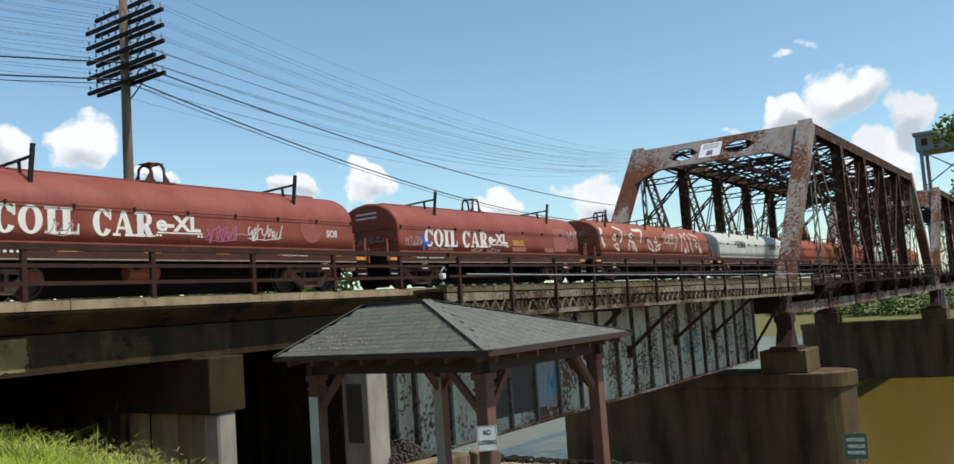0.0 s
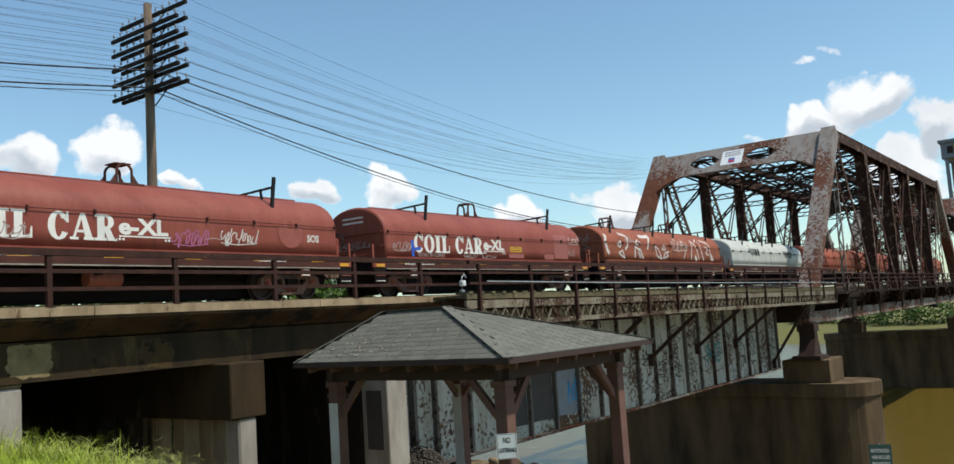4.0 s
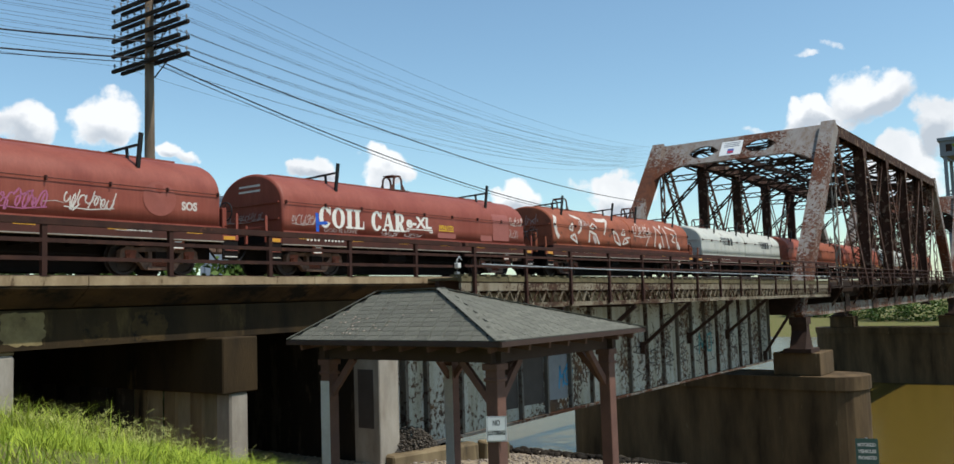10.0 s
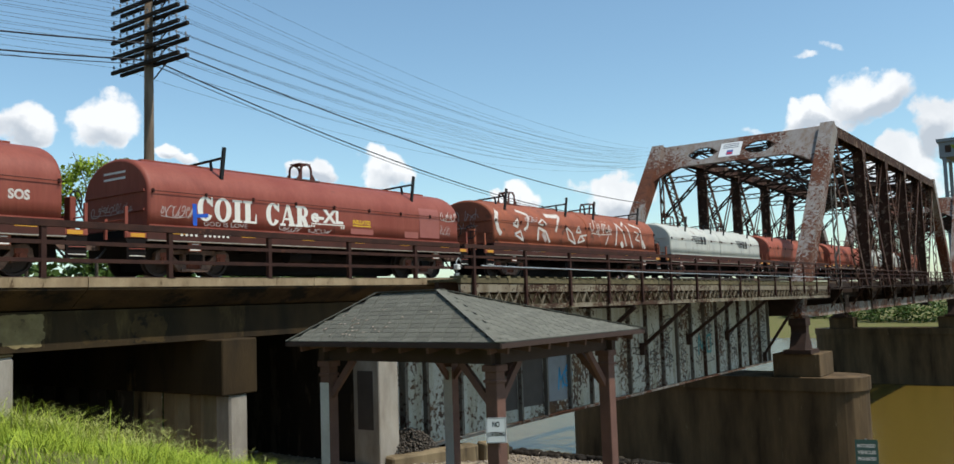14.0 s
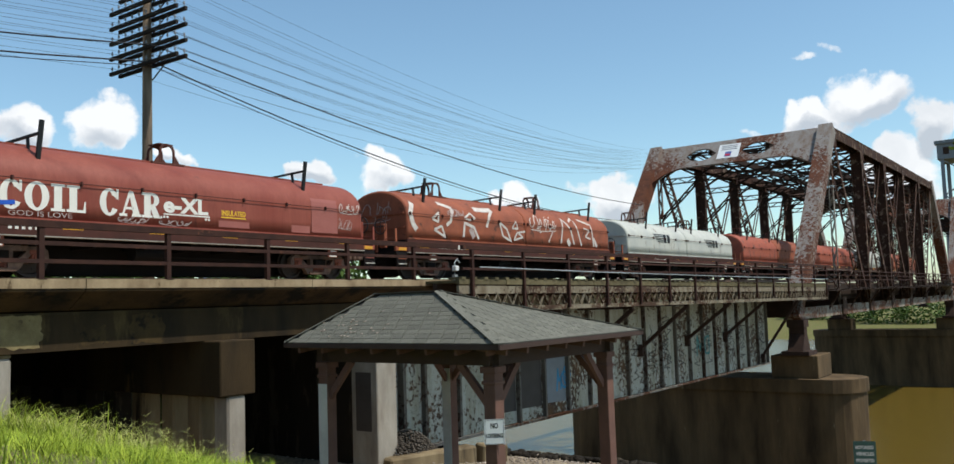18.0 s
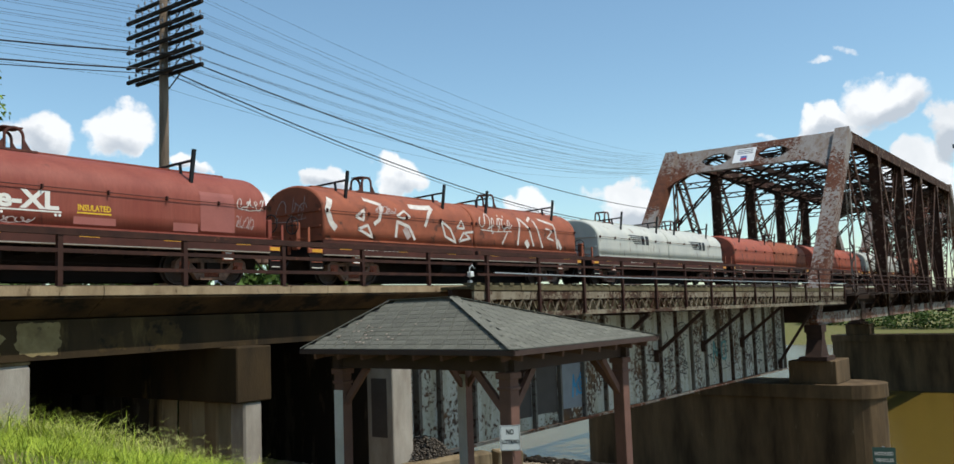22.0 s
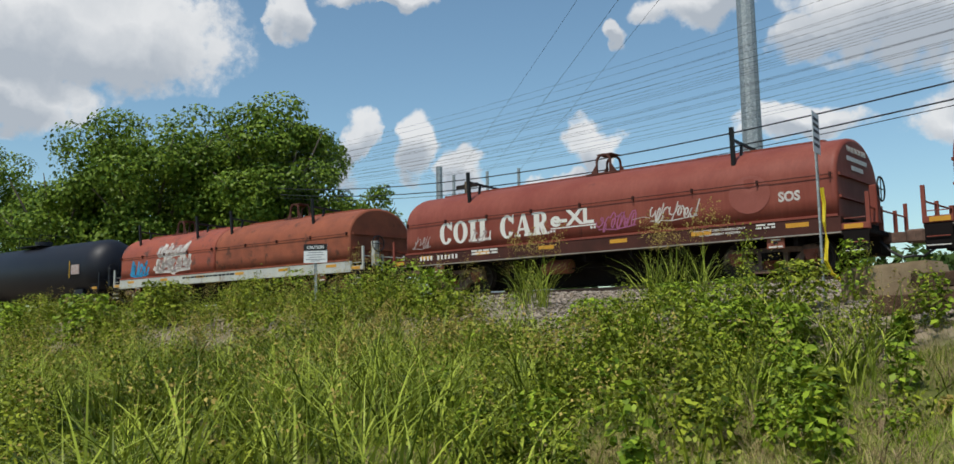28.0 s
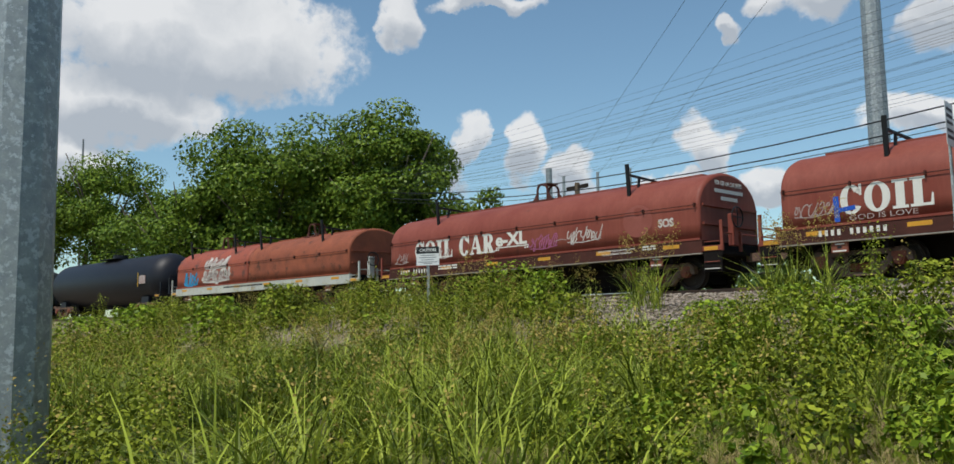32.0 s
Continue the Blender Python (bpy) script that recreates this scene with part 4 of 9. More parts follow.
def truss_span(x0, x1, group):
    ob = thing("truss_bridge", "rusted riveted steel through-truss railway span", "bridge", group, kind="structure")
    BZ, TZ, Y = -1.42, 11.0, (15.0, 27.8)
    n = 6
    inset = 10.6
    tx = [x0 + inset + (x1 - x0 - 2 * inset) * i / (n - 1) for i in range(n)]
    for y in Y:
        bm = bmesh.new()
        for s in (-0.3, 0.3):
            bar(bm, (x0, y + s, BZ), (x1, y + s, BZ), 0.06, 0.66)
        part("bottom_chord", bm, M_RUSTP, ob, "bottom chord with peeling grey paint")
        bm = boxes((tx[0] - 0.3, tx[-1] + 0.3, y - 0.42, y + 0.42, TZ + 0.3, TZ + 0.36), (tx[0], tx[-1], y - 0.4, y - 0.34, TZ - 0.4, TZ + 0.3), (tx[0], tx[-1], y + 0.34, y + 0.4, TZ - 0.4, TZ + 0.3))
        part("top_chord", bm, M_RUST, ob, "rusted box top chord")
        for xa, xb in ((x0, tx[0]), (x1, tx[-1])):
            bm = bmesh.new()
            foot = Vector((xa, y, BZ - 0.2)).lerp(Vector((xb, y, TZ + 0.3)), 0.12)
            bar(bm, foot, (xb, y, TZ + 0.3), 1.0, 0.95, up=(0, 1, 0))
            bar(bm, (xa, y, BZ - 0.3), foot, 0.7, 0.7, up=(0, 1, 0))
            part("end_post", bm, M_PORTAL, ob, "inclined end post, grey paint flaking to rust")
        for i, x in enumerate(tx):
            if i in (0, n - 1):
                part("hip_hanger", lattice_member(bmesh.new(), (x, y, BZ + 0.34), (x, y, TZ - 0.42), 0.34, 0.2, 0.9), M_RUSTP, ob, "slender hip hanger")
            else:
                bm = boxes((x - 0.21, x + 0.21, y - 0.4, y - 0.35, BZ + 0.34, TZ - 0.42), (x - 0.21, x + 0.21, y + 0.35, y + 0.4, BZ + 0.34, TZ - 0.42), (x - 0.05, x + 0.05, y - 0.35, y + 0.35, BZ + 0.34, TZ - 0.42))
                part("vertical_post", bm, M_RUST, ob)
            part("gusset_plate", boxes((x - 0.55, x + 0.55, y - 0.435, y - 0.425, TZ - 1.0, TZ + 0.29), (x - 0.6, x + 0.6, y - 0.435, y - 0.425, BZ - 0.3, BZ + 0.9)), M_RUST, ob, "riveted gusset plates")
        for i in range(n - 1):
            a, b = tx[i], tx[i + 1]
            lo, hi = ((b, BZ), (a, TZ)) if i < (n - 1) / 2 else ((a, BZ), (b, TZ))
            part("diagonal", lattice_member(bmesh.new(), (lo[0], y, lo[1]), (hi[0], y, hi[1]), 0.62, 0.42, 0.5), M_RUST, ob)
            if i in (1, 2, 3):
                part("counter_diagonal", lattice_member(bmesh.new(), (a + b - lo[0], y, BZ), (a + b - hi[0], y, TZ), 0.3, 0.16), M_RUST, ob)
    # portals in the plane of the end posts, with an arch and two round holes
    W = Y[1] - Y[0]
    for xa, xb in ((x0, tx[0]), (x1, tx[-1])):
        slope = Vector((xb - xa, 0, TZ + 0.3 - BZ)).normalized()
        origin = Vector((xb, 0, TZ + 0.45)) - slope * 0.05
        bm = bmesh.new()
        N = 48

        def low_edge(u):
            e = min(u, 1 - u) * W
            if e < 3.0:
                return 2.5 + 3.0 * (1 - math.sqrt(max(0.0, 1 - ((3.0 - e) / 3.0) ** 2)))
            return 2.5
        holes = ((0.365, 1.3, 1.02, 0.66), (0.7, 1.3, 1.02, 0.66))
        cols = []
        for i in range(N + 1):
            u = i / N
            col = [0.0]
            h = None
            for cu, cd, hw, hh in holes:
                q = (u - cu) * W / hw
                if abs(q) < 1:
                    h = (cd - hh * math.sqrt(1 - q * q), cd + hh * math.sqrt(1 - q * q))
            mid = 1.3
            a, b = h if h else (mid, mid)
            cols.append((u, 0.0, a, b, low_edge(u)))

        def at_(u, dd, th):
            nrm = Vector((slope.z, 0, -slope.x))
            return origin + Vector((0, Y[0] + u * W, 0)) - slope * dd + nrm * th
        vt = {}
        for i, c in enumerate(cols):
            for k in range(1, 5):
                for th in (-0.06, 0.06):
                    vt[i, k, th] = bm.verts.new(at_(c[0], c[k], th))
        for i in range(N):
            for k in (1, 3):
                for th in (-0.06, 0.06):
                    f = [vt[i, k, th], vt[i + 1, k, th], vt[i + 1, k + 1, th], vt[i, k + 1, th]]
                    bm.faces.new(f if th > 0 else f[::-1])
            for k in (1, 2, 3, 4):
                f = [vt[i, k, -0.06], vt[i + 1, k, -0.06], vt[i + 1, k, 0.06], vt[i, k, 0.06]]
                bm.faces.new(f)
        bmesh.ops.remove_doubles(bm, verts=bm.verts[:], dist=0.001)
        bmesh.ops.recalc_face_normals(bm, faces=bm.faces[:])
        part("portal_plate", bm, M_PORTAL, ob, "arched portal plate with round holes and peeling paint")
    def laced(bm, a, b, depth, way=(0, 0, 1), pitch=0.75):
        """Two slim flanges with zigzag lacing between them."""
        a, b, o = Vector(a), Vector(b), Vector(way) * depth / 2
        bar(bm, a + o, b + o, 0.16, 0.08)
        bar(bm, a - o, b - o, 0.16, 0.08)
        m = max(2, int((b - a).length / pitch))
        for q in range(m):
            s_ = 1 if q % 2 else -1
            bar(bm, a.lerp(b, q / m) + o * s_, a.lerp(b, (q + 1) / m) - o * s_, 0.11, 0.06)

    for i, x in enumerate(tx):
        bm = bmesh.new()
        laced(bm, (x, Y[0], TZ), (x, Y[1], TZ), 0.6)
        laced(bm, (x, Y[0], TZ - 2.2), (x, Y[1], TZ - 2.2), 0.4)
        for k in range(4):
            ya, yb = Y[0] + W * k / 4, Y[0] + W * (k + 1) / 4
            bar(bm, (x, ya, TZ - 0.3 - 1.7 * (k % 2)), (x, yb, TZ - 0.3 - 1.7 * ((k + 1) % 2)), 0.14)
            bar(bm, (x + 0.1, ya, TZ - 0.3 - 1.7 * ((k + 1) % 2)), (x + 0.1, yb, TZ - 0.3 - 1.7 * (k % 2)), 0.14)
        for ya, yb in ((Y[0], Y[0] + 3.2), (Y[1], Y[1] - 3.2)):
            laced(bm, (x, ya, TZ - 5.2), (x, yb, TZ - 2.3), 0.3)
        part("sway_frame", bm, M_BRACE, ob, "laced sway frame")
    for a, b in zip(tx, tx[1:]):
        bm = bmesh.new()
        laced(bm, (a, Y[0], TZ + 0.1), (b, Y[1], TZ + 0.1), 0.4, (0.35, -0.35, 0.6))
        laced(bm, (a, Y[1], TZ), (b, Y[0], TZ), 0.4, (0.35, 0.35, 0.6))
        laced(bm, ((a + b) / 2, Y[0], TZ), ((a + b) / 2, Y[1], TZ), 0.5)
        bar(bm, (a, Y[0] + W * 0.33, TZ - 0.3), (b, Y[0] + W * 0.33, TZ - 0.3), 0.25, 0.4)
        bar(bm, (a, Y[0] + W * 0.67, TZ - 0.3), (b, Y[0] + W * 0.67, TZ - 0.3), 0.25, 0.4)
        part("top_bracing", bm, M_BRACE, ob, "laced top lateral bracing")
    for x in [x0] + tx + [x1]:
        part("floor_beam", boxes((x - 0.2, x + 0.2, Y[0], Y[1], -1.6, -0.1)), M_BRACE, ob)
    for y in (19.9, 22.9):
        part("stringer", boxes((x0, x1, y - 0.15, y + 0.15, -0.098, 0.3)), M_DKSTEEL, ob)
    part("tie_deck", boxes((x0, x1, 16.0, 27.0, 0.302, 0.45)), M_TIE, ob)
    for y in (15.7, 17.4):
        part("stringer", boxes((x0, x1, y - 0.15, y + 0.15, -0.75, 0.3)), M_BRACE, ob)
    for x in (x0 + 0.5, x1 - 0.5):
        for y in Y:
            bm = boxes((x - 0.9, x + 0.9, y - 0.8, y + 0.8, -3.836, -3.6), (x - 0.5, x + 0.5, y - 0.5, y + 0.5, -2.2, BZ - 0.332))
            slab(bm, ((x - 0.8, -3.598), (x - 0.3, -2.6), (x - 0.3, -2.202), (x + 0.3, -2.202), (x + 0.3, -2.6), (x + 0.8, -3.598)), y - 0.45, y + 0.45)
            part("bearing_shoe", bm, M_DKSTEEL, ob, "rusted cast bearing shoe")
    # walkway outside the near truss
    part("walkway_edge", boxes((x0 + 3.6, x1, 13.86, 13.98, -0.1, 0.06)), M_BRACE, ob)
    part("walkway_floor", boxes((x0 + 3.6, x1, 13.982, 15.3, 0.0, 0.06)), M_TIMBER, ob)
    for z in (1.2, 0.9, 0.6):
        part("walkway_rail", boxes((x0 + 3.6, x1, 13.89, 13.95, z - 0.03, z + 0.03)), M_RAILING, ob)
    x = x0 + 3.8
    k = 0
    while x < x1:
        part("walkway_post", boxes((x - 0.05, x + 0.05, 13.952, 14.04, 0.06, 1.22)), M_RAILING, ob)
        bm = bmesh.new()
        bar(bm, (x, 13.95, 1.15), (x, 13.35, 0.0), 0.045)
        bar(bm, (x, 13.35, 0.0), (x, 14.0, -0.05), 0.06)
        part("railing_stay", bm, M_DKSTEEL, ob, "dark steel stay")
        if k % 2:
            bm = bmesh.new()
            bar(bm, (x, 13.9, -0.05), (x, 14.7, -1.3), 0.1)
            part("walkway_bracket", bm, M_RUST, ob)
        x += 3.0
        k += 1
    for piece in ob.children:
        piece.data.transform(Matrix.Scale(K, 4))
    return ob


truss_span(52.5, 116.4, "truss spans")
truss_span(117.8, 181.0, "truss spans")

# ---- rails ----
for off in (-0.75, 0.75):
    bm = strip(bmesh.new(), -90, 212, ((off - 0.07, RAIL_Z - 0.17), (off - 0.07, RAIL_Z - 0.14), (off - 0.012, RAIL_Z - 0.12), (off - 0.012, RAIL_Z - 0.045), (off - 0.036, RAIL_Z - 0.035), (off - 0.036, RAIL_Z), (off + 0.036, RAIL_Z), (off + 0.036, RAIL_Z - 0.035), (off + 0.012, RAIL_Z - 0.045), (off + 0.012, RAIL_Z - 0.12), (off + 0.07, RAIL_Z - 0.14), (off + 0.07, RAIL_Z - 0.17)), 3.0)
    tagged(part("track_rail", bm, M_RAIL), "worn steel running rail with rusty web", "rail", "running rails")

# ---- train ----
HOOD = 13.4
ARC = [(-120, 0.0)]
while ARC[-1][0] < 200:
    x, s = ARC[-1]
    ARC.append((x + 1.0, s + 1.0 / math.cos(heading(x + 0.5))))


def on_track(s):
    """The centre line's x at a length along it."""
    i = int(min(max(s / ARC[-1][1] * (len(ARC) - 1), 0), len(ARC) - 2))
    while ARC[i + 1][1] < s and i < len(ARC) - 2:
        i += 1
    while ARC[i][1] > s and i > 0:
        i -= 1
    (x0, s0), (x1, s1) = ARC[i], ARC[i + 1]
    return x0 + (x1 - x0) * (s - s0) / (s1 - s0)


def s_of(x):
    i = int(x + 120)
    (x0, s0), (x1, s1) = ARC[i], ARC[i + 1]
    return s0 + (s1 - s0) * (x - x0)


# where the trailing end of the second insulated car's hood is, time by time
TRAIN = ((0, 36.9), (1, 36.53), (2, 36.14), (3, 35.69), (4, 35.14), (5, 34.56), (6, 33.94), (7, 33.26), (8, 32.49), (9, 31.7), (10, 30.7), (11, 29.66), (12, 28.54), (13, 27.4), (14, 26.12), (15, 24.81), (16, 23.46), (17, 22.14), (18, 20.86), (19, 19.59), (20, 18.42), (21, 17.34), (22, 16.14), (23, 14.82), (24, 13.25), (25, 11.72), (26, 10.25), (27, 8.75), (28, 7.23), (29, 5.68), (30, 4.03), (31, 2.34), (32, 0.62))
CARS, ROLLING = [], []


def hood_section(w, z0, z1, n=24):
    """The section of a hood: upright sides, then an arch."""
    side = z0 + (z1 - z0) * 0.46
    pts = [(-w, z0), (-w, z0 + 0.5 * (side - z0)), (-w, side)]
    for k in range(1, n):
        a = math.pi * (1 - k / n)
        pts.append((w * math.cos(a), side + (z1 - side) * math.sin(a) ** 0.94))
    return pts + [(w, side), (w, z0)]


def hood_y(w, z0, z1, z):
    """How far from the centre the near side of a hood is at a height."""
    side = z0 + (z1 - z0) * 0.46
    if z <= side:
        return -w
    k = min((z - side) / (z1 - side), 0.999) ** (1 / 0.94)
    return -w * math.sqrt(1 - k * k)


def hood_mesh(x0, x1, w, z0, z1, ribs=()):
    bm = bmesh.new()
    sec = hood_section(w, z0, z1)
    rows = []
    stations = [(x0, 0.955), (x0 + 0.03, 0.99), (x0 + 0.09, 1.0), (x1 - 0.09, 1.0), (x1 - 0.03, 0.99), (x1, 0.955)]
    stations[3:3] = [(x0 + 0.14, 1.0), (x1 - 0.14, 1.0)]
    for x, k in stations:
        rows.append([bm.verts.new((x, y * k, z0 + (z - z0) * k)) for y, z in sec])
    m = len(sec)
    for u, v in zip(rows, rows[1:]):
        for q in range(m):
            bm.faces.new((u[q], u[(q + 1) % m], v[(q + 1) % m], v[q]))
    bm.faces.new(rows[0])
    bm.faces.new(rows[-1][::-1])
    bmesh.ops.recalc_face_normals(bm, faces=bm.faces[:])
    for f in bm.faces:
        f.smooth = len(f.verts) == 4
    return bm


def ribbon(bm, pts, width, place):
    """A painted stroke through points (u, z), laid on a surface by place(u, z)."""
    pts = [Vector(p) for p in pts]
    last = None
    for i, p in enumerate(pts):
        d = (pts[min(i + 1, len(pts) - 1)] - pts[max(i - 1, 0)])
        if d.length < 1e-5:
            continue
        n = Vector((-d.y, d.x)).normalized() * width / 2
        a, b = p + n, p - n
        now = (bm.verts.new(place(a.x, a.y)), bm.verts.new(place(b.x, b.y)))
        if last:
            bm.faces.new((last[0], last[1], now[1], now[0]))
        last = now


def patch(bm, u0, u1, z0, z1, place, n=6):
    cols = [[bm.verts.new(place(u, z0 + (z1 - z0) * k / n)) for k in range(n + 1)] for u in (u0, u1)]
    for k in range(n):
        bm.faces.new((cols[0][k], cols[1][k], cols[1][k + 1], cols[0][k + 1]))


def scrawl(bm, u0, u1, z0, z1, place, width, seed, letters=5):
    """Illegible tag: a running, slanted hand of loops and long strokes, with a flourish below."""
    rnd = random.Random(seed)
    step = (u1 - u0) / letters
    mid, half = (z0 + z1) / 2, (z1 - z0) / 2
    pts = []
    for i in range(letters):
        cx = u0 + step * (i + 0.35)
        tall = rnd.choice((0.55, 0.6, 0.95, 1.0))
        drop = rnd.choice((0.0, 0.0, -0.35, 0.15))
        spin, wide = rnd.choice((1, 1, -1)), rnd.uniform(0.22, 0.4)
        a0 = rnd.uniform(0, 6.3)
        turns = rnd.uniform(4.2, 6.8)
        for k in range(10):
            a = a0 + spin * turns * k / 9
            y = math.sin(a) * half * tall + drop * half
            pts.append((cx + step * (wide * math.cos(a) + 0.45 * k / 9) + 0.3 * y, mid + y))
        if rnd.random() < 0.45:
            x = cx + step * 0.3
            ribbon(bm, [(x - 0.05, mid - half), (x + 0.06, mid), (x + 0.14, mid + half * 1.1)], width * 0.9, place)
    ribbon(bm, pts, width, place)
    ribbon(bm, [(u0 + step * 0.3, z0 + 0.02), ((u0 + u1) / 2, z0 - 0.02), (u1, z0 + 0.05)], width * 0.7, place)


SHARED = {}


def shared(key, name, make, material, parent, m=None, label="", smooth=False):
    if key not in SHARED:
        SHARED[key] = link(make(), name, material, smooth)
    ob = new(name, SHARED[key])
    ob.parent = parent
    if m is not None:
        ob.matrix_basis = m
    if label:
        tagged(ob, label)
    return ob


def side_frame_mesh():
    bm = bmesh.new()
    slab(bm, ((-1.2, 0.42), (-1.17, 0.62), (-1.0, 0.74), (-0.55, 0.72), (0.55, 0.72), (1.0, 0.74), (1.17, 0.62), (1.2, 0.42), (1.08, 0.42), (1.02, 0.56), (0.78, 0.6), (-0.78, 0.6), (-1.02, 0.56), (-1.08, 0.42)), -0.09, 0.09)
    for s in (-1, 1):
        q = [(0.36, 0.21), (0.36, 0.62), (0.25, 0.62), (0.25, 0.21)]
        slab(bm, [(s * x, z) for x, z in q], -0.08, 0.08)
        q = [(0.86, 0.62), (0.72, 0.62), (0.3, 0.26), (0.3, 0.14), (0.48, 0.14)]
        slab(bm, [(s * x, z) for x, z in q], -0.075, 0.075)
        q = [(0.72, 0.3), (0.72, 0.6), (0.66, 0.6), (0.63, 0.36)]
        slab(bm, [(s * x, z) for x, z in q], -0.07, 0.07)
    box(bm, -0.42, 0.42, -0.13, 0.13, 0.13, 0.21)
    return bm


def spring_mesh():
    bm = bmesh.new()
    pts = [(0.055 * math.cos(a), 0.055 * math.sin(a), 0.215 + 0.2 * k / 40) for k, a in ((k, k * 2 * math.pi * 5 / 40) for k in range(41))]
    tube(bm, pts, 0.015, 5)
    return bm


def wheel_mesh():
    bm = bmesh.new()
    prof = ((0.0, 0.07), (0.1, 0.07), (0.13, 0.02), (0.36, 0.0), (0.385, 0.05), (0.45, 0.05), (0.455, -0.06), (0.485, -0.07), (0.485, -0.1), (0.37, -0.1), (0.35, -0.05), (0.0, -0.06))
    n = 32
    rings = [[bm.verts.new((r * math.cos(2 * math.pi * q / n), -y, r * math.sin(2 * math.pi * q / n))) for q in range(n)] if r else [bm.verts.new((0, -y, 0))] for r, y in prof]
    for u, v in zip(rings, rings[1:]):
        for q in range(n):
            k = (q + 1) % n
            if len(u) == 1:
                bm.faces.new((u[0], v[q], v[k]))
            elif len(v) == 1:
                bm.faces.new((u[q], u[k], v[0]))
            else:
                bm.faces.new((u[q], u[k], v[k], v[q]))
    for a in range(4):
        c = a * math.pi / 2
        box(bm, 0.25 * math.cos(c) - 0.03, 0.25 * math.cos(c) + 0.03, -0.03, 0.0, 0.25 * math.sin(c) - 0.03, 0.25 * math.sin(c) + 0.03)
    bmesh.ops.recalc_face_normals(bm, faces=bm.faces[:])
    return bm


def cap_mesh():
    bm = bmesh.new()
    tube(bm, [(0, 0.1, 0), (0, -0.06, 0)], 0.13, 14)
    tube(bm, [(0, -0.06, 0), (0, -0.1, 0)], 0.085, 12)
    for k in range(3):
        a = k * 2.09 + 0.5
        tube(bm, [(0.09 * math.cos(a), -0.055, 0.09 * math.sin(a)), (0.09 * math.cos(a), -0.085, 0.09 * math.sin(a))], 0.02, 6)
    box(bm, -0.16, 0.16, -0.05, 0.08, 0.06, 0.17)
    return bm


def running_gear(car, centres, roll=True):
    for c in centres:
        for y in (-1.02, 1.02):
            f = shared("side_frame", "side_frame", side_frame_mesh, M_TRUCK, car, pose(c, y, 0), "dusty cast steel truck side frame")
            if y < 0:
                for i in range(5):
                    shared("spring", "spring", spring_mesh, M_HUB, f, pose(-0.19 + 0.095 * i, -0.02, 0), smooth=True)
            for w in (-0.9, 0.9):
                shared("cap", "bearing_cap", cap_mesh, M_HUB, f, pose(w, -0.06 if y < 0 else 0.06, 0.46, 0, 0, 0 if y < 0 else 180), "rusty orange bearing cap")
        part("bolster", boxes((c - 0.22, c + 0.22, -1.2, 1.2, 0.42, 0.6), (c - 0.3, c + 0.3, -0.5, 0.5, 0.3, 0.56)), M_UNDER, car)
        for w in (-0.9, 0.9):
            ax = shared("axle", "axle", lambda: tube(bmesh.new(), [(0, -0.95, 0), (0, 0.95, 0)], 0.075, 10), M_WHEEL, car, pose(c + w, 0, 0.455))
            shared("wheel", "wheel", wheel_mesh, M_WHEEL, ax, pose(0, -0.78, 0))
            shared("wheel", "wheel", wheel_mesh, M_WHEEL, ax, pose(0, 0.78, 0, 0, 0, 180))
            if roll:
                ROLLING.append((ax, c + w))


def lift_mesh(h=0.5, w=0.42):
    """A round-topped lifting bracket with flared feet."""
    bm = bmesh.new()
    arch = [(-0.2, 0.0)] + [(0.2 * math.cos(a), h - 0.2 + 0.2 * math.sin(a)) for a in (math.pi * (1 - k / 10) for k in range(11))] + [(0.2, 0.0)]
    outer = [(x * 1.22, z * 1.1) for x, z in arch]
    for ya, yb in ((-0.3, -0.24), (0.24, 0.3)):
        va = [[bm.verts.new((x, y, z)) for x, z in pts] for pts in (arch, outer) for y in (ya, yb)]
        for i in range(len(arch) - 1):
            a0, a1, b0, b1 = va[0], va[1], va[2], va[3]
            bm.faces.new((a0[i], a0[i + 1], b0[i + 1], b0[i]))
            bm.faces.new((a1[i], b1[i], b1[i + 1], a1[i + 1]))
            bm.faces.new((a0[i], a1[i], a1[i + 1], a0[i + 1]))
            bm.faces.new((b0[i], b0[i + 1], b1[i + 1], b1[i]))
        for s in (-1, 1):
            slab(bm, ((s * 0.24, 0.0), (s * w, 0.0), (s * 0.24, 0.26)), ya + 0.015, yb - 0.015)
    box(bm, -0.24, 0.24, -0.24, 0.24, h + 0.02, h + 0.05)
    box(bm, -w - 0.12, w + 0.12, -0.36, 0.36, -0.05, 0.0)
    return bm


def guide_mesh():
    """A dark guide post with a bar that reaches in over the roof."""
    bm = bmesh.new()
    bar(bm, (0, -1.2, 2.45), (0.04, -1.34, 3.66), 0.1, 0.07, up=(0, 1, 0))
    bar(bm, (0.03, -1.3, 3.36), (0.0, 0.15, 3.3), 0.06, 0.06)
    bar(bm, (0.02, -0.75, 3.34), (0.02, -0.8, 3.02), 0.06, 0.06, up=(0, 1, 0))
    return bm


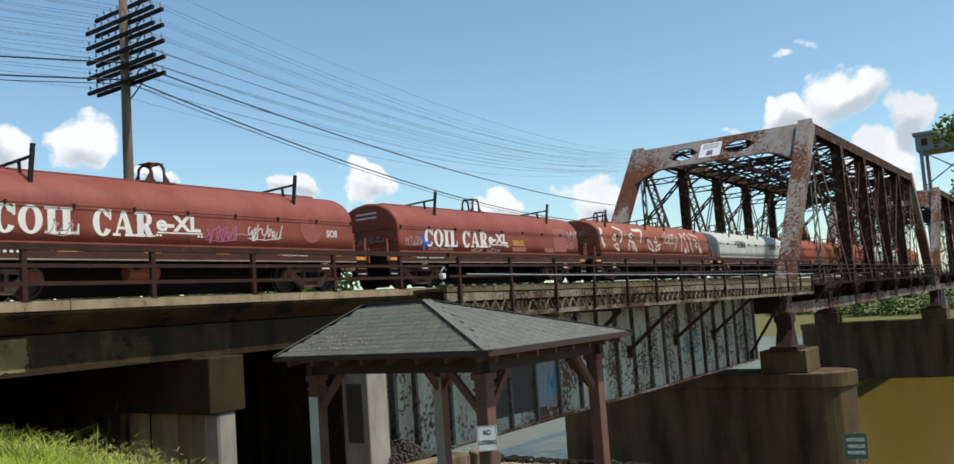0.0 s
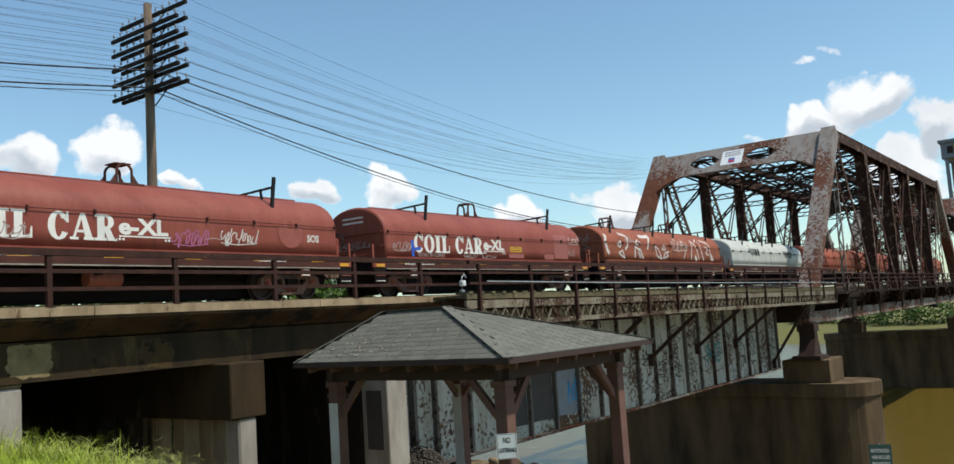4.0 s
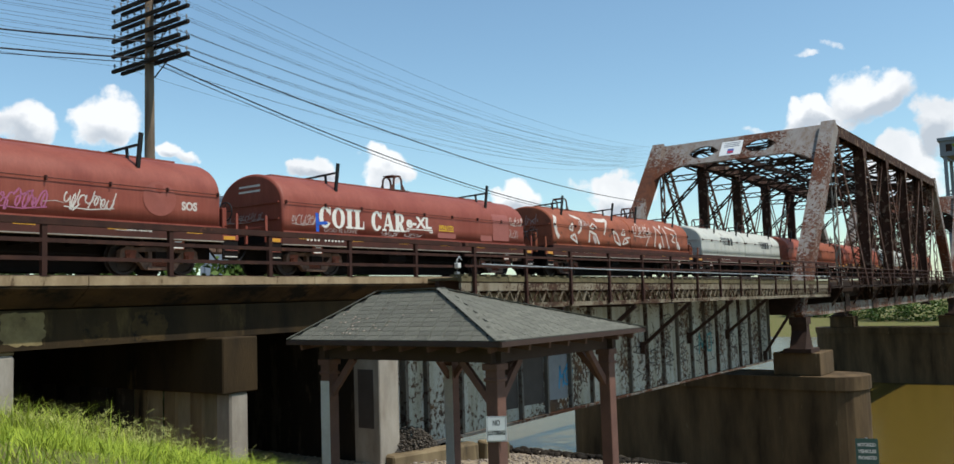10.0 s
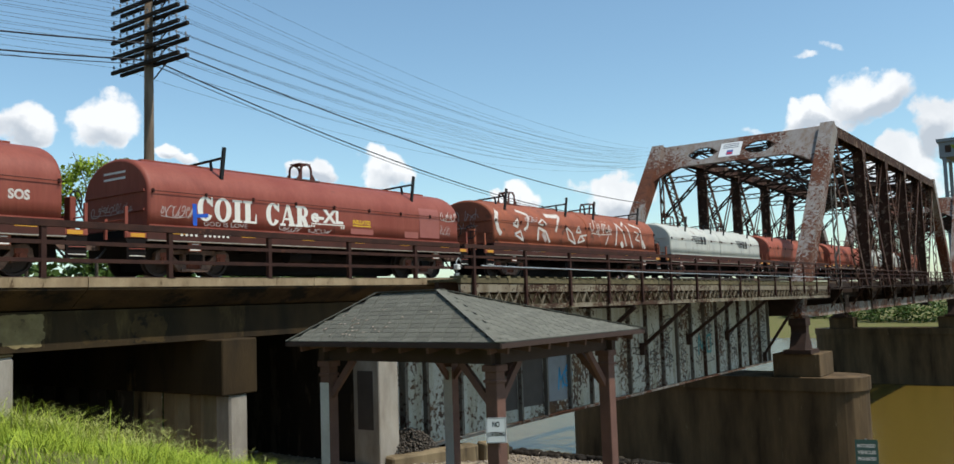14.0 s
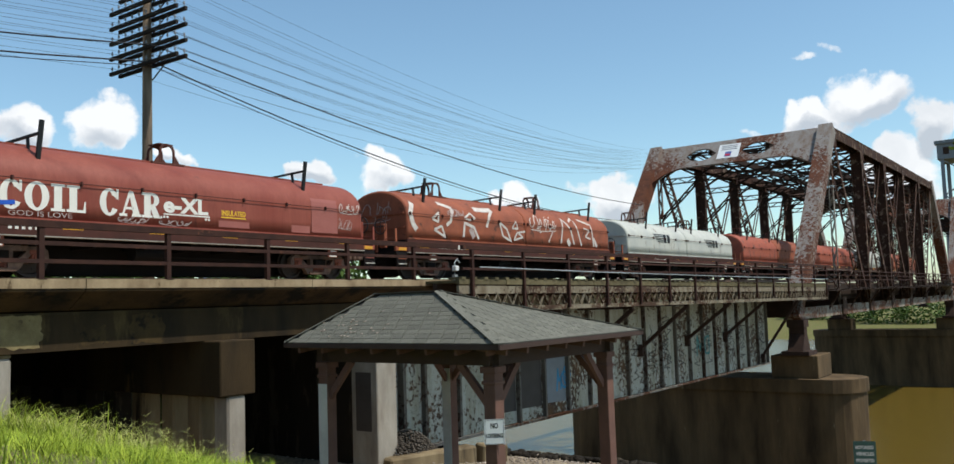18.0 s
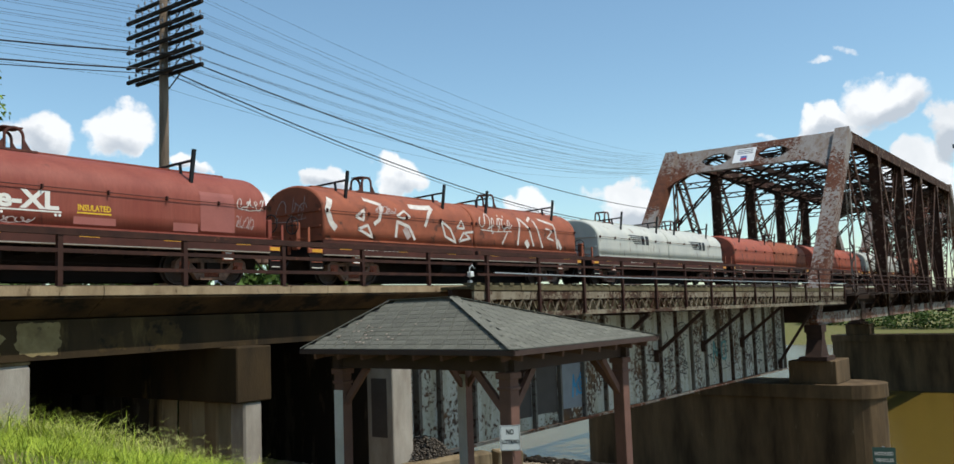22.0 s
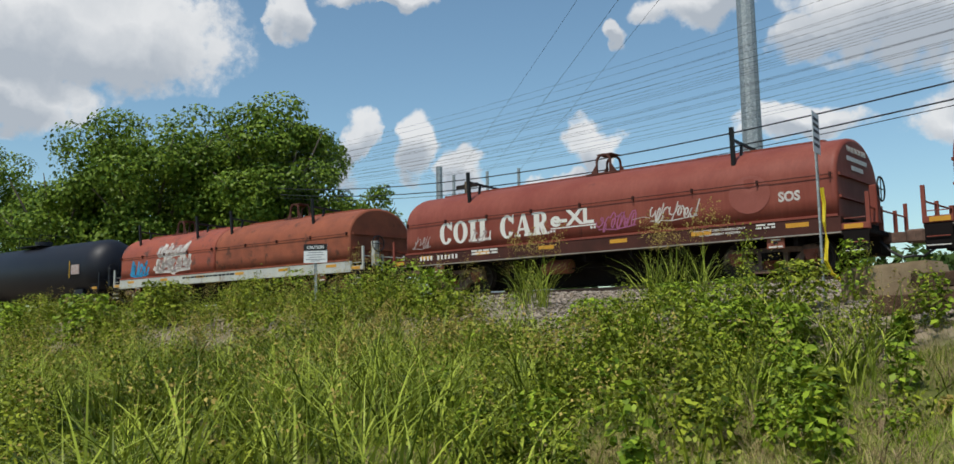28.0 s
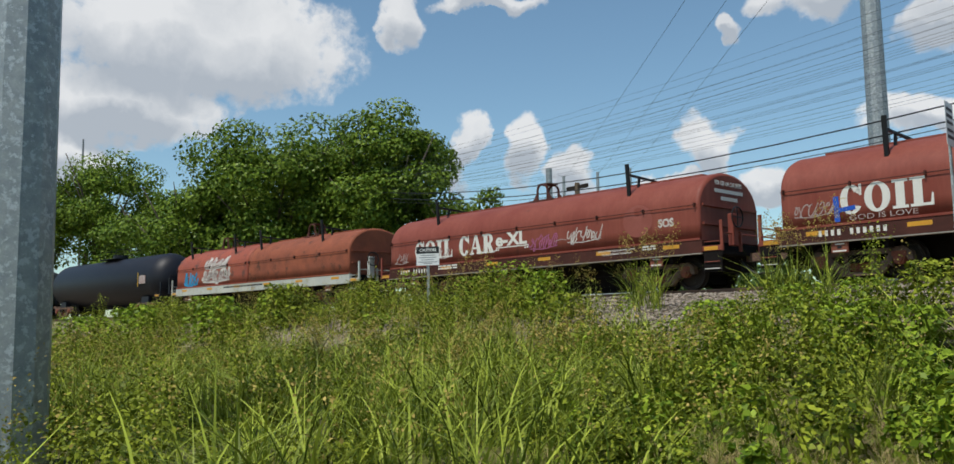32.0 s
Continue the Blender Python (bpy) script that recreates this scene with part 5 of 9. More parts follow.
def end_gear(car, x, s, paint, wheel):
    """Platform, posts, grab irons, coupler and hoses at one end; s is +1 or -1 along the car."""
    a, b = sorted((x, x + s * 0.62))
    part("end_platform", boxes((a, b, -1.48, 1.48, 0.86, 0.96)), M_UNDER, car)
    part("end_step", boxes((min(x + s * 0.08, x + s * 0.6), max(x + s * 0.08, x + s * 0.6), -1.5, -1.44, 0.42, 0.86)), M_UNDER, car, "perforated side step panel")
    part("end_marker", boxes((min(x + s * 0.1, x + s * 0.5), max(x + s * 0.1, x + s * 0.5), -1.507, -1.5, 0.98, 1.08)), M_REFLECT, car, "amber reflector")
    part("corner_bracket", boxes((a, b, -1.5, -1.42, 0.962, 1.1), bevel=0.01), paint, car)
    for y in (-1.45, -0.55, 0.55, 1.45):
        bm = bmesh.new()
        bar(bm, (x + s * 0.6, y, 0.96), (x + s * 0.6, y, 1.75 if abs(y) > 1 else 1.5), 0.08, 0.06, up=(0, 1, 0))
        part("stanchion", bm, paint, car)
    bm = bmesh.new()
    tube(bm, [(x + s * 0.6, -1.45, 1.42), (x + s * 0.6, 1.45, 1.42)], 0.02, 6)
    part("crossover_rail", bm, paint, car)
    for z in (0.5, 0.68, 1.2):
        part("grab_iron", tube(bmesh.new(), [(x + s * 0.12, -1.53, z), (x + s * 0.56, -1.53, z)], 0.012, 5), M_WHITE if z < 0.6 else paint, car)
    bm = bmesh.new()
    box(bm, *sorted((x + s * 0.5, x + s * 1.05)), -0.12, 0.12, 0.72, 0.94)
    box(bm, *sorted((x + s * 0.98, x + s * 1.22)), -0.2, 0.2, 0.68, 0.98, bevel=0.04)
    part("coupler", bm, M_TRUCK, car, "rusty knuckle coupler")
    bm = bmesh.new()
    tube(bm, [(x + s * 0.5, -0.4, 0.75), (x + s * 0.7, -0.42, 0.52), (x + s * 0.95, -0.4, 0.36), (x + s * 1.2, -0.38, 0.38)], 0.03, 7)
    part("air_hose", bm, M_BLACK, car)
    if wheel:
        bm = bmesh.new()
        ring = [(0.0, 0.27 * math.cos(q), 0.27 * math.sin(q)) for q in (2 * math.pi * k / 20 for k in range(21))]
        tube(bm, ring, 0.02, 6)
        for k in range(4):
            q = k * math.pi / 2
            tube(bm, [(0, 0, 0), (0.0, 0.27 * math.cos(q), 0.27 * math.sin(q))], 0.014, 5)
        o = part("brake_wheel", bm, M_BLACK, car)
        o.matrix_basis = pose(x + s * 0.72, -0.85, 1.85)
        bm = bmesh.new()
        box(bm, *sorted((x + s * 0.5, x + s * 0.66)), -0.98, -0.72, 1.1, 1.95, bevel=0.02)
        part("brake_housing", bm, paint, car)


def coil_car(label, paint, hood_paint, length, split, z0=1.28, z1=3.2, sill_paint=None, brake=(False, True), lifts=(0.0,), guides=(), stripe=M_CONCP, marks=6, roll=True, brake_red=False):
    car = thing("coil_car", label, "rail car", "train cars")
    h = length / 2
    pieces = ((-h, h),) if not split else ((-h, split - 0.03), (split + 0.03, h))
    for i, (a, b) in enumerate(pieces):
        hood = part("hood", hood_mesh(a, b, 1.5, z0, z1, ribs=[a + (b - a) * k for k in ((0.33, 0.67) if split else (0.25, 0.5, 0.75))]), hood_paint[i % len(hood_paint)], car, "round-backed steel hood")
        zr = z0 + 0.93
        yr = hood_y(1.5, z0, z1, zr)
        part("latch_rod", tube(bmesh.new(), [(a + 0.05, yr - 0.05, zr), (b - 0.05, yr - 0.05, zr)], 0.011, 6), M_SILL, hood)
        n = max(4, int((b - a) / 1.55))
        for k in range(n + 1):
            u = a + 0.12 + (b - a - 0.24) * k / n
            part("rod_clip", boxes((u - 0.018, u + 0.018, yr - 0.08, yr + 0.01, zr - 0.06, zr + 0.05)), M_SILL, hood)
        part("base_rim", boxes((a, b, -1.535, -1.49, z0 - 0.005, z0 + 0.05), (a, b, 1.49, 1.535, z0 - 0.005, z0 + 0.05)), hood_paint[i % len(hood_paint)], hood)
        part("ridge_strip", boxes((a + 0.6, b - 0.6, -0.3, 0.3, z1 - 0.03, z1 + 0.035)), hood_paint[i % len(hood_paint)], hood)
        for s, u in ((-1, a), (1, b)):
            bm = bmesh.new()
            for z in (z0 + 0.45, z0 + 0.95):
                box(bm, *sorted((u, u + s * 0.05)), -1.36, 1.36, z - 0.03, z + 0.03)
            part("end_rib", bm, hood_paint[i % len(hood_paint)], hood)
    for u in lifts:
        shared("lift", "lifting_bracket", lift_mesh, M_LIFT, car, pose(u, 0, z1 + 0.04), "rusty round-topped lifting bracket")
    for u in guides:
        shared("guide", "guide_post", guide_mesh, M_BLACK, car, pose(u, 0, z1 - 3.2), "black guide post and bar")
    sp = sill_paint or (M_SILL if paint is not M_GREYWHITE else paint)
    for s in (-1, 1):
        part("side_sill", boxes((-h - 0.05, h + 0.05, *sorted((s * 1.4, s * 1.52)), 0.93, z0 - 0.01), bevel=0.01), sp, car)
    part("sill_flange", boxes((-h - 0.05, h + 0.05, -1.56, -1.4, 0.9, 0.928)), stripe, car, "pale worn lower flange")
    for k in range(marks):
        u = -h + 0.9 + (length - 1.8) * k / (marks - 1)
        part("reflector", boxes((u - 0.26, u + 0.26, -1.5245, -1.5215, 1.1, 1.2)), M_REFLECT, car, "amber reflective strip")
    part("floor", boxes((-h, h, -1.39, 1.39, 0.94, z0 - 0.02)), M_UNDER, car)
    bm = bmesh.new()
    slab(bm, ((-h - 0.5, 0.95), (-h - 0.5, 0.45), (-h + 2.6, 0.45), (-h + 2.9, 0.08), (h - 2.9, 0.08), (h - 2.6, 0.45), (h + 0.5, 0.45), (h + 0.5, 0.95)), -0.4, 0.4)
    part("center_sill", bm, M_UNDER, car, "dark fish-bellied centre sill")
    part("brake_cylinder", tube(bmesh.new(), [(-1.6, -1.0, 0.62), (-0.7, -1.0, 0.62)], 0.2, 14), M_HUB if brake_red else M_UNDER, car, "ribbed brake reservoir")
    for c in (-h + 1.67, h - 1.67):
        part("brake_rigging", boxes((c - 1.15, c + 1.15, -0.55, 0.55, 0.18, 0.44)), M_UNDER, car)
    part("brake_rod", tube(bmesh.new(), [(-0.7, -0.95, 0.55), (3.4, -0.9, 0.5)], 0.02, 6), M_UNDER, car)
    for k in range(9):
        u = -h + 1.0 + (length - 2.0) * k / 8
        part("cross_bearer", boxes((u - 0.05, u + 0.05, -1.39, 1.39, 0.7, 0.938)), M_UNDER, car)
    t = h - 1.42
    for u in (-t, t):
        o = part("jack_plate", boxes((u - 0.2, u + 0.2, -1.5, -1.46, 0.66, 0.898)), M_HUB, car, "red jacking plate with white marks")
        part("plate_mark", boxes((u - 0.1, u + 0.12, -1.505, -1.5015, 0.84, 0.87)), M_WHITE, o)
        part("plate_mark", boxes((u - 0.16, u + 0.16, -1.505, -1.5015, 0.68, 0.715)), M_WHITE, o)
        part("plate_hole", boxes((u - 0.05, u + 0.05, -1.505, -1.5015, 0.755, 0.81)), M_BLACK, o)
    running_gear(car, (-t + 0.25, t - 0.25), roll)
    end_gear(car, -h, -1, paint, brake[0])
    end_gear(car, h, 1, paint, brake[1])
    return car


def number_bars(car, u0, z0, height, count, step, material=M_WHITE):
    for k in range(count):
        if k == 4:
            continue
        part("number_bar", boxes((u0 + k * step, u0 + k * step + step * 0.5, -1.5275, -1.5245, z0, z0 + height)), material, car)


def flat(u, z):
    return (u, -1.506, z)


def on_hood(u, z, z0=1.28, z1=3.2):
    return (u, hood_y(1.5, z0, z1, z) - 0.012, z + 0.002)


def paint_mesh(name, car, material, draw, label=""):
    """Painted marks: each separate stroke is a part."""
    bm = bmesh.new()
    draw(bm)
    bm.verts.index_update()
    seen = set()
    for v in bm.verts:
        if v.index in seen:
            continue
        island, todo = [], [v]
        seen.add(v.index)
        while todo:
            u = todo.pop()
            island.append(u)
            for e in u.link_edges:
                w = e.other_vert(u)
                if w.index not in seen:
                    seen.add(w.index)
                    todo.append(w)
        one = bmesh.new()
        copy = {u.index: one.verts.new(u.co) for u in sorted(island, key=lambda u: u.index)}
        for f in {f for u in island for f in u.link_faces}:
            one.faces.new([copy[u.index] for u in f.verts])
        last = part(name, one, material, car, label)
    bm.free()
    return last


def ring_arc(bm, cx, cz, rx, rz, tx, tz, a0, a1, n=28):
    """A bowl of a letter: thick at its sides (tx), thinner above and below (tz)."""
    last = None
    for k in range(n + 1):
        a = a0 + (a1 - a0) * k / n
        o = bm.verts.new((cx + rx * math.cos(a), 0, cz + rz * math.sin(a)))
        i = bm.verts.new((cx + (rx - tx) * math.cos(a), 0, cz + (rz - tz) * math.sin(a)))
        if last:
            bm.faces.new((last[0], o, i, last[1]))
        last = (o, i)


def quad(bm, *pts):
    bm.faces.new([bm.verts.new((x, 0, z)) for x, z in pts])


def block(bm, x0, x1, z0, z1):
    quad(bm, (x0, z0), (x1, z0), (x1, z1), (x0, z1))


def glyph(ch, w, h):
    """Bold slab-serif capitals in the x-z plane."""
    bm = bmesh.new()
    t, s = 0.3 * h, 0.1 * h
    if ch == "O":
        ring_arc(bm, w / 2, h / 2, w / 2, h * 0.53, t * 0.9, s * 1.1, 0, 2 * math.pi)
    elif ch == "C":
        ring_arc(bm, w / 2, h / 2, w / 2, h * 0.53, t * 0.9, s * 1.1, 0.62, 2 * math.pi - 0.55)
        block(bm, w * 0.86, w * 0.97, h * 0.62, h * 1.02)
        quad(bm, (w * 0.72, h * 0.72), (w * 0.9, h * 0.66), (w * 0.9, h * 0.8), (w * 0.8, h * 0.9))
    elif ch == "I":
        block(bm, w / 2 - t / 2, w / 2 + t / 2, 0, h)
        for z in (0, h - s):
            block(bm, 0, w / 2 - t / 2, z, z + s)
            block(bm, w / 2 + t / 2, w, z, z + s)
    elif ch == "L":
        x = w * 0.14
        block(bm, x, x + t, 0, h)
        block(bm, 0, x, 0, s)
        block(bm, 0, x, h - s, h)
        block(bm, x + t, x + t + 0.1 * h, h - s, h)
        block(bm, x + t, w, 0, s)
        quad(bm, (w - s, s), (w, s), (w, h * 0.42), (w - s * 0.5, h * 0.42))
    elif ch == "A":
        quad(bm, (w * 0.1, s), (w * 0.2, s), (w * 0.53, h * 0.9), (w * 0.42, h))
        quad(bm, (w * 0.62, s), (w * 0.95, s), (w * 0.62, h), (w * 0.42, h))
        block(bm, w * 0.27, w * 0.66, h * 0.27, h * 0.27 + s)
        block(bm, -0.02, w * 0.34, 0, s)
        block(bm, w * 0.56, w * 1.03, 0, s)
    elif ch == "R":
        x = w * 0.12
        block(bm, x, x + t, 0, h)
        for z in (0, h - s):
            block(bm, 0, x, z, z + s)
        block(bm, x + t, x + t + 0.08 * h, 0, s)
        block(bm, x + t, w * 0.55, h - s, h)
        block(bm, x + t, w * 0.55, h * 0.44, h * 0.44 + s)
        ring_arc(bm, w * 0.55, h * 0.72, w * 0.36, h * 0.28, t * 0.8, s, -math.pi / 2, math.pi / 2, 14)
        quad(bm, (w * 0.62, 0), (w * 0.98, 0), (w * 0.72, h * 0.46), (w * 0.42, h * 0.46))
        block(bm, w * 0.98, w * 1.06, 0, s)
    bmesh.ops.recalc_face_normals(bm, faces=bm.faces[:])
    return bm


def big_letters(car):
    for ch, u, w in (("C", -5.2, 0.52), ("O", -4.64, 0.58), ("I", -4.02, 0.34), ("L", -3.64, 0.48), ("C", -2.8, 0.52), ("A", -2.25, 0.58), ("R", -1.64, 0.56)):
        o = part("letter", glyph(ch, w, 0.64), M_WHITE, car)
        o.matrix_basis = pose(u, -1.5045, 1.52)
    words("lettering", "e-XL", 0.56, M_WHITE, car, pose(-1.0, -1.504, 1.71), bold=0.02, width=1.42, extrude=0.002)
    part("lettering_rule", boxes((-1.0, 0.48, -1.5062, -1.5042, 1.63, 1.665)), M_WHITE, car)
    for u in (-0.98, -0.88, 0.34, 0.44):
        part("lettering_dot", tube(bmesh.new(), [(u, -1.503, 1.575), (u, -1.507, 1.575)], 0.035, 10), M_WHITE, car)


def small_bars(car, u0, u1, z, rows, h=0.05, material=M_WHITE, y=-1.5245):
    rnd = random.Random(int(u0 * 100))
    for r in range(rows):
        u = u0
        while u < u1:
            w = rnd.uniform(0.12, 0.3)
            part("stencil_bar", boxes((u, min(u + w, u1), y - 0.003, y, z - r * h * 1.7, z - r * h * 1.7 + h)), material, car)
            u += w + 0.05


G = (-4.2, 4.25)
A = coil_car("oxide red insulated coil car with pink and grey graffiti", M_RED, (M_RED,), HOOD, 0, guides=G, brake=(False, True), brake_red=True)
big_letters(A)
number_bars(A, -6.05, 1.06, 0.135, 11, 0.15)
words("stencil_text", "FOR RESTRICTED LOADING ONLY", 0.07, M_WHITE, A, pose(3.3, -1.5235, 1.17), 0.001, 1.3, 0.001)
words("stencil_text", "SEE EQUIPMENT REGISTER", 0.07, M_WHITE, A, pose(3.42, -1.5235, 1.08), 0.001, 1.06, 0.001)
small_bars(A, 4.85, 5.3, 1.2, 2, 0.04)
small_bars(A, -3.9, -2.9, 1.2, 2, 0.05)


def disc(bm):
    n = 40
    c = bm.verts.new((4.72, -1.508, 1.98))
    ring = [bm.verts.new(on_hood(4.72 + 0.5 * math.cos(2 * math.pi * k / n), 1.96 + 0.45 * math.sin(2 * math.pi * k / n))) for k in range(n)]
    for k in range(n):
        bm.faces.new((c, ring[k], ring[(k + 1) % n]))


paint_mesh("faded_disc", A, M_DISC, disc, "faded pink round patch")
words("graffiti", "SOS", 0.3, M_SPRAYW, A, pose(5.4, -1.504, 1.72), bold=0.012, width=0.5, extrude=0.002)
paint_mesh("graffiti", A, M_SPRAYP, lambda b: scrawl(b, 0.5, 1.7, 1.48, 1.88, flat, 0.04, 3, 6), "pink spray tag")
paint_mesh("graffiti", A, M_SPRAYW, lambda b: scrawl(b, 2.05, 3.4, 1.56, 1.98, flat, 0.036, 6, 7), "pale spray tag")
paint_mesh("graffiti", A, M_SPRAYG, lambda b: ribbon(b, [(1.6, 1.66), (1.9, 1.7), (2.1, 1.66)], 0.02, flat), "")
paint_mesh("graffiti", A, M_SPRAYG, lambda b: scrawl(b, -6.4, -5.6, 1.45, 1.8, flat, 0.03, 8, 4), "grey spray tag")
paint_mesh("graffiti", A, M_SPRAYG, lambda b: scrawl(b, -4.0, -3.2, 1.5, 1.85, lambda u, z: (u, -1.509, z), 0.03, 11, 4), "")
words("stencil_text", "FOR USE ON CAR SERIES", 0.17, M_WHITE, A, pose(HOOD / 2 + 0.005, -0.68, 2.83, 0, 0, 90), 0.003, 1.36, 0.002)
for k, z in ((1, 2.62), (2, 2.42)):
    for u in (HOOD / 2 + 0.004,):
        w = (0.62, 0.72, 0.42)[k]
        part("end_stencil_bar", boxes((u, u + 0.003, -w, w, z, z + 0.1)), M_WHITE, A)

B = coil_car("oxide red insulated coil car with a blue spray mark", M_RED, (M_RED,), HOOD, 0, guides=G, brake=(False, True))
big_letters(B)
number_bars(B, -5.75, 1.06, 0.135, 11, 0.15)
words("stencil_text", "LT WT  51900", 0.11, M_WHITE, B, pose(-1.9, -1.5235, 1.12), 0.002, 1.1, 0.001)
words("lettering", "INSULATED", 0.2, M_YELLOW, B, pose(0.88, -1.504, 1.73), bold=0.005, width=0.85, extrude=0.002)
paint_mesh("underline", B, M_YELLOW, lambda b: patch(b, 0.86, 1.74, 1.655, 1.69, flat, 1), "yellow rule")
paint_mesh("paint_patch", B, M_PATCH, lambda b: patch(b, 4.35, 5.5, 1.42, 2.5, on_hood, 10), "pink primer patch")
paint_mesh("paint_patch", B, M_PATCH, lambda b: patch(b, 0.77, 1.86, 1.4, 1.58, flat, 1), "pink primer patch")
paint_mesh("paint_patch", B, M_PATCH, lambda b: patch(b, 3.5, 4.27, 1.38, 1.6, flat, 1), "pink primer patch")
paint_mesh("spray_mark", B, M_BLUE, lambda b: (ribbon(b, [(-5.28, 1.36), (-5.3, 1.95)], 0.13, lambda u, z: (u, -1.51, z)), ribbon(b, [(-5.3, 1.62), (-4.85, 1.66)], 0.1, lambda u, z: (u, -1.511, z))), "blue spray paint stroke")
paint_mesh("graffiti", B, M_SPRAYG, lambda b: scrawl(b, -6.4, -5.4, 1.55, 1.85, flat, 0.03, 21, 5), "grey spray tag")
words("graffiti", "GOD IS LOVE", 0.17, M_SPRAYG, B, pose(-5.0, -1.504, 1.37), bold=0.0, width=1.5, extrude=0.002)
paint_mesh("graffiti", B, M_SPRAYG, lambda b: scrawl(b, -2.35, -1.5, 1.36, 1.5, flat, 0.018, 31, 5), "")
paint_mesh("graffiti", B, M_SPRAYG, lambda b: scrawl(b, -1.2, -0.2, 1.36, 1.48, flat, 0.018, 33, 5), "")
paint_mesh("graffiti", B, M_SPRAYW, lambda b: scrawl(b, 5.55, 6.55, 2.1, 2.42, on_hood, 0.025, 36, 4), "white tag")
paint_mesh("graffiti", B, M_SPRAYG, lambda b: scrawl(b, 5.5, 6.2, 1.6, 1.9, flat, 0.02, 38, 4), "")
for k, z in enumerate((2.78, 2.62)):
    part("end_stencil_bar", boxes((-HOOD / 2 - 0.007, -HOOD / 2 - 0.004, -0.5, 0.5, z, z + 0.06)), M_WHITE, B)
paint_mesh("graffiti", B, M_SPRAYG, lambda b: scrawl(b, -1.1, 0.9, 1.7, 1.95, lambda u, z: (-HOOD / 2 - 0.055, -u, z), 0.03, 41, 7))

# the rusty car with two hoods and large outlined letters
C = coil_car("rusty red coil car with pale graffiti letters on two hoods", M_RUSTRED, (M_RUSTRED,), 15.4, 0.05, z0=1.4, z1=3.26, lifts=(-4.5, 2.9), guides=(-6.5, -1.5, 1.2, 6.1), brake=(True, False))


def on_c(u, z):
    return (u, hood_y(1.5, 1.4, 3.26, z) - 0.012, z + 0.002)


def outline(pts, w, material, closed=True, label=""):
    def draw(b):
        q = list(pts) + ([pts[0]] if closed else [])
        fine_ = []
        for (a, c), (d, e) in zip(q, q[1:]):
            for k in range(6):
                fine_.append((a + (d - a) * k / 6, c + (e - c) * k / 6))
        fine_.append(q[-1])
        ribbon(b, fine_, w * 1.3, on_c)
    paint_mesh("graffiti", C, material, draw, label)


outline(((-7.3, 2.75), (-7.55, 2.35), (-7.4, 1.95), (-7.2, 1.75)), 0.16, M_SPRAYW, False, "broad pale letter stroke")
outline(((-6.3, 2.2), (-5.9, 2.45), (-5.95, 2.1)), 0.07, M_SPRAYW, True, "pale outlined letter")
outline(((-6.2, 1.8), (-5.75, 1.95), (-5.55, 1.55)), 0.07, M_SPRAYW)
outline(((-5.7, 2.85), (-5.0, 2.7), (-5.2, 2.15), (-5.45, 2.0)), 0.1, M_SPRAYW, False)
outline(((-4.3, 2.35), (-3.9, 2.55), (-3.6, 2.35), (-4.0, 2.28)), 0.06, M_SPRAYW)
outline(((-4.4, 1.6), (-4.3, 2.15), (-3.7, 2.0), (-3.4, 1.55)), 0.09, M_SPRAYW, False)
outline(((-3.95, 1.95), (-3.7, 1.6)), 0.2, M_SPRAYG, False)
outline(((-3.5, 2.75), (-2.9, 2.75), (-2.2, 2.8)), 0.14, M_SPRAYW, False)
outline(((-2.85, 2.05), (-2.6, 2.5), (-2.3, 2.75)), 0.1, M_SPRAYW, False)
outline(((-1.9, 2.3), (-1.4, 2.05), (-1.1, 1.55), (-1.7, 1.75)), 0.07, M_SPRAYW)
outline(((-1.0, 2.1), (-0.7, 2.4), (-0.55, 2.1)), 0.06, M_SPRAYW)
outline(((-0.5, 1.95), (0.0, 2.0)), 0.06, M_SPRAYW, False)
outline(((-0.9, 1.6), (-0.2, 1.75), (-0.6, 1.95)), 0.06, M_SPRAYW)
paint_mesh("graffiti", C, M_SPRAYW, lambda b: scrawl(b, 0.4, 2.6, 2.1, 2.75, on_c, 0.05, 51, 6), "white spray tag")
outline(((1.9, 1.6), (2.3, 2.1)), 0.05, M_SPRAYW, False)
outline(((3.0, 1.6), (3.3, 2.75), (3.9, 2.3), (4.2, 1.6)), 0.08, M_SPRAYW, False, "tall pale letter")
outline(((3.9, 2.65), (4.3, 2.85), (4.9, 1.55)), 0.08, M_SPRAYW, False)
outline(((3.6, 1.8), (3.8, 1.55)), 0.2, M_SPRAYW, False)
outline(((4.9, 2.8), (5.9, 2.6), (6.1, 1.55)), 0.08, M_SPRAYW, False)
outline(((5.2, 2.4), (5.7, 2.3), (5.3, 2.0), (5.8, 1.9)), 0.06, M_SPRAYW, False)
outline(((6.1, 1.95), (6.4, 1.55)), 0.14, M_SPRAYW, False)
paint_mesh("graffiti", C, M_SPRAYG, lambda b: scrawl(b, -5.4, -4.3, 2.4, 2.65, on_c, 0.03, 57, 5), "")
number_bars(C, -6.0, 1.1, 0.16, 9, 0.2)
paint_mesh("graffiti", C, M_SPRAYG, lambda b: scrawl(b, -0.9, 0.7, 2.1, 2.8, lambda u, z: (-7.7 - 0.012, -u, z), 0.035, 61, 3))

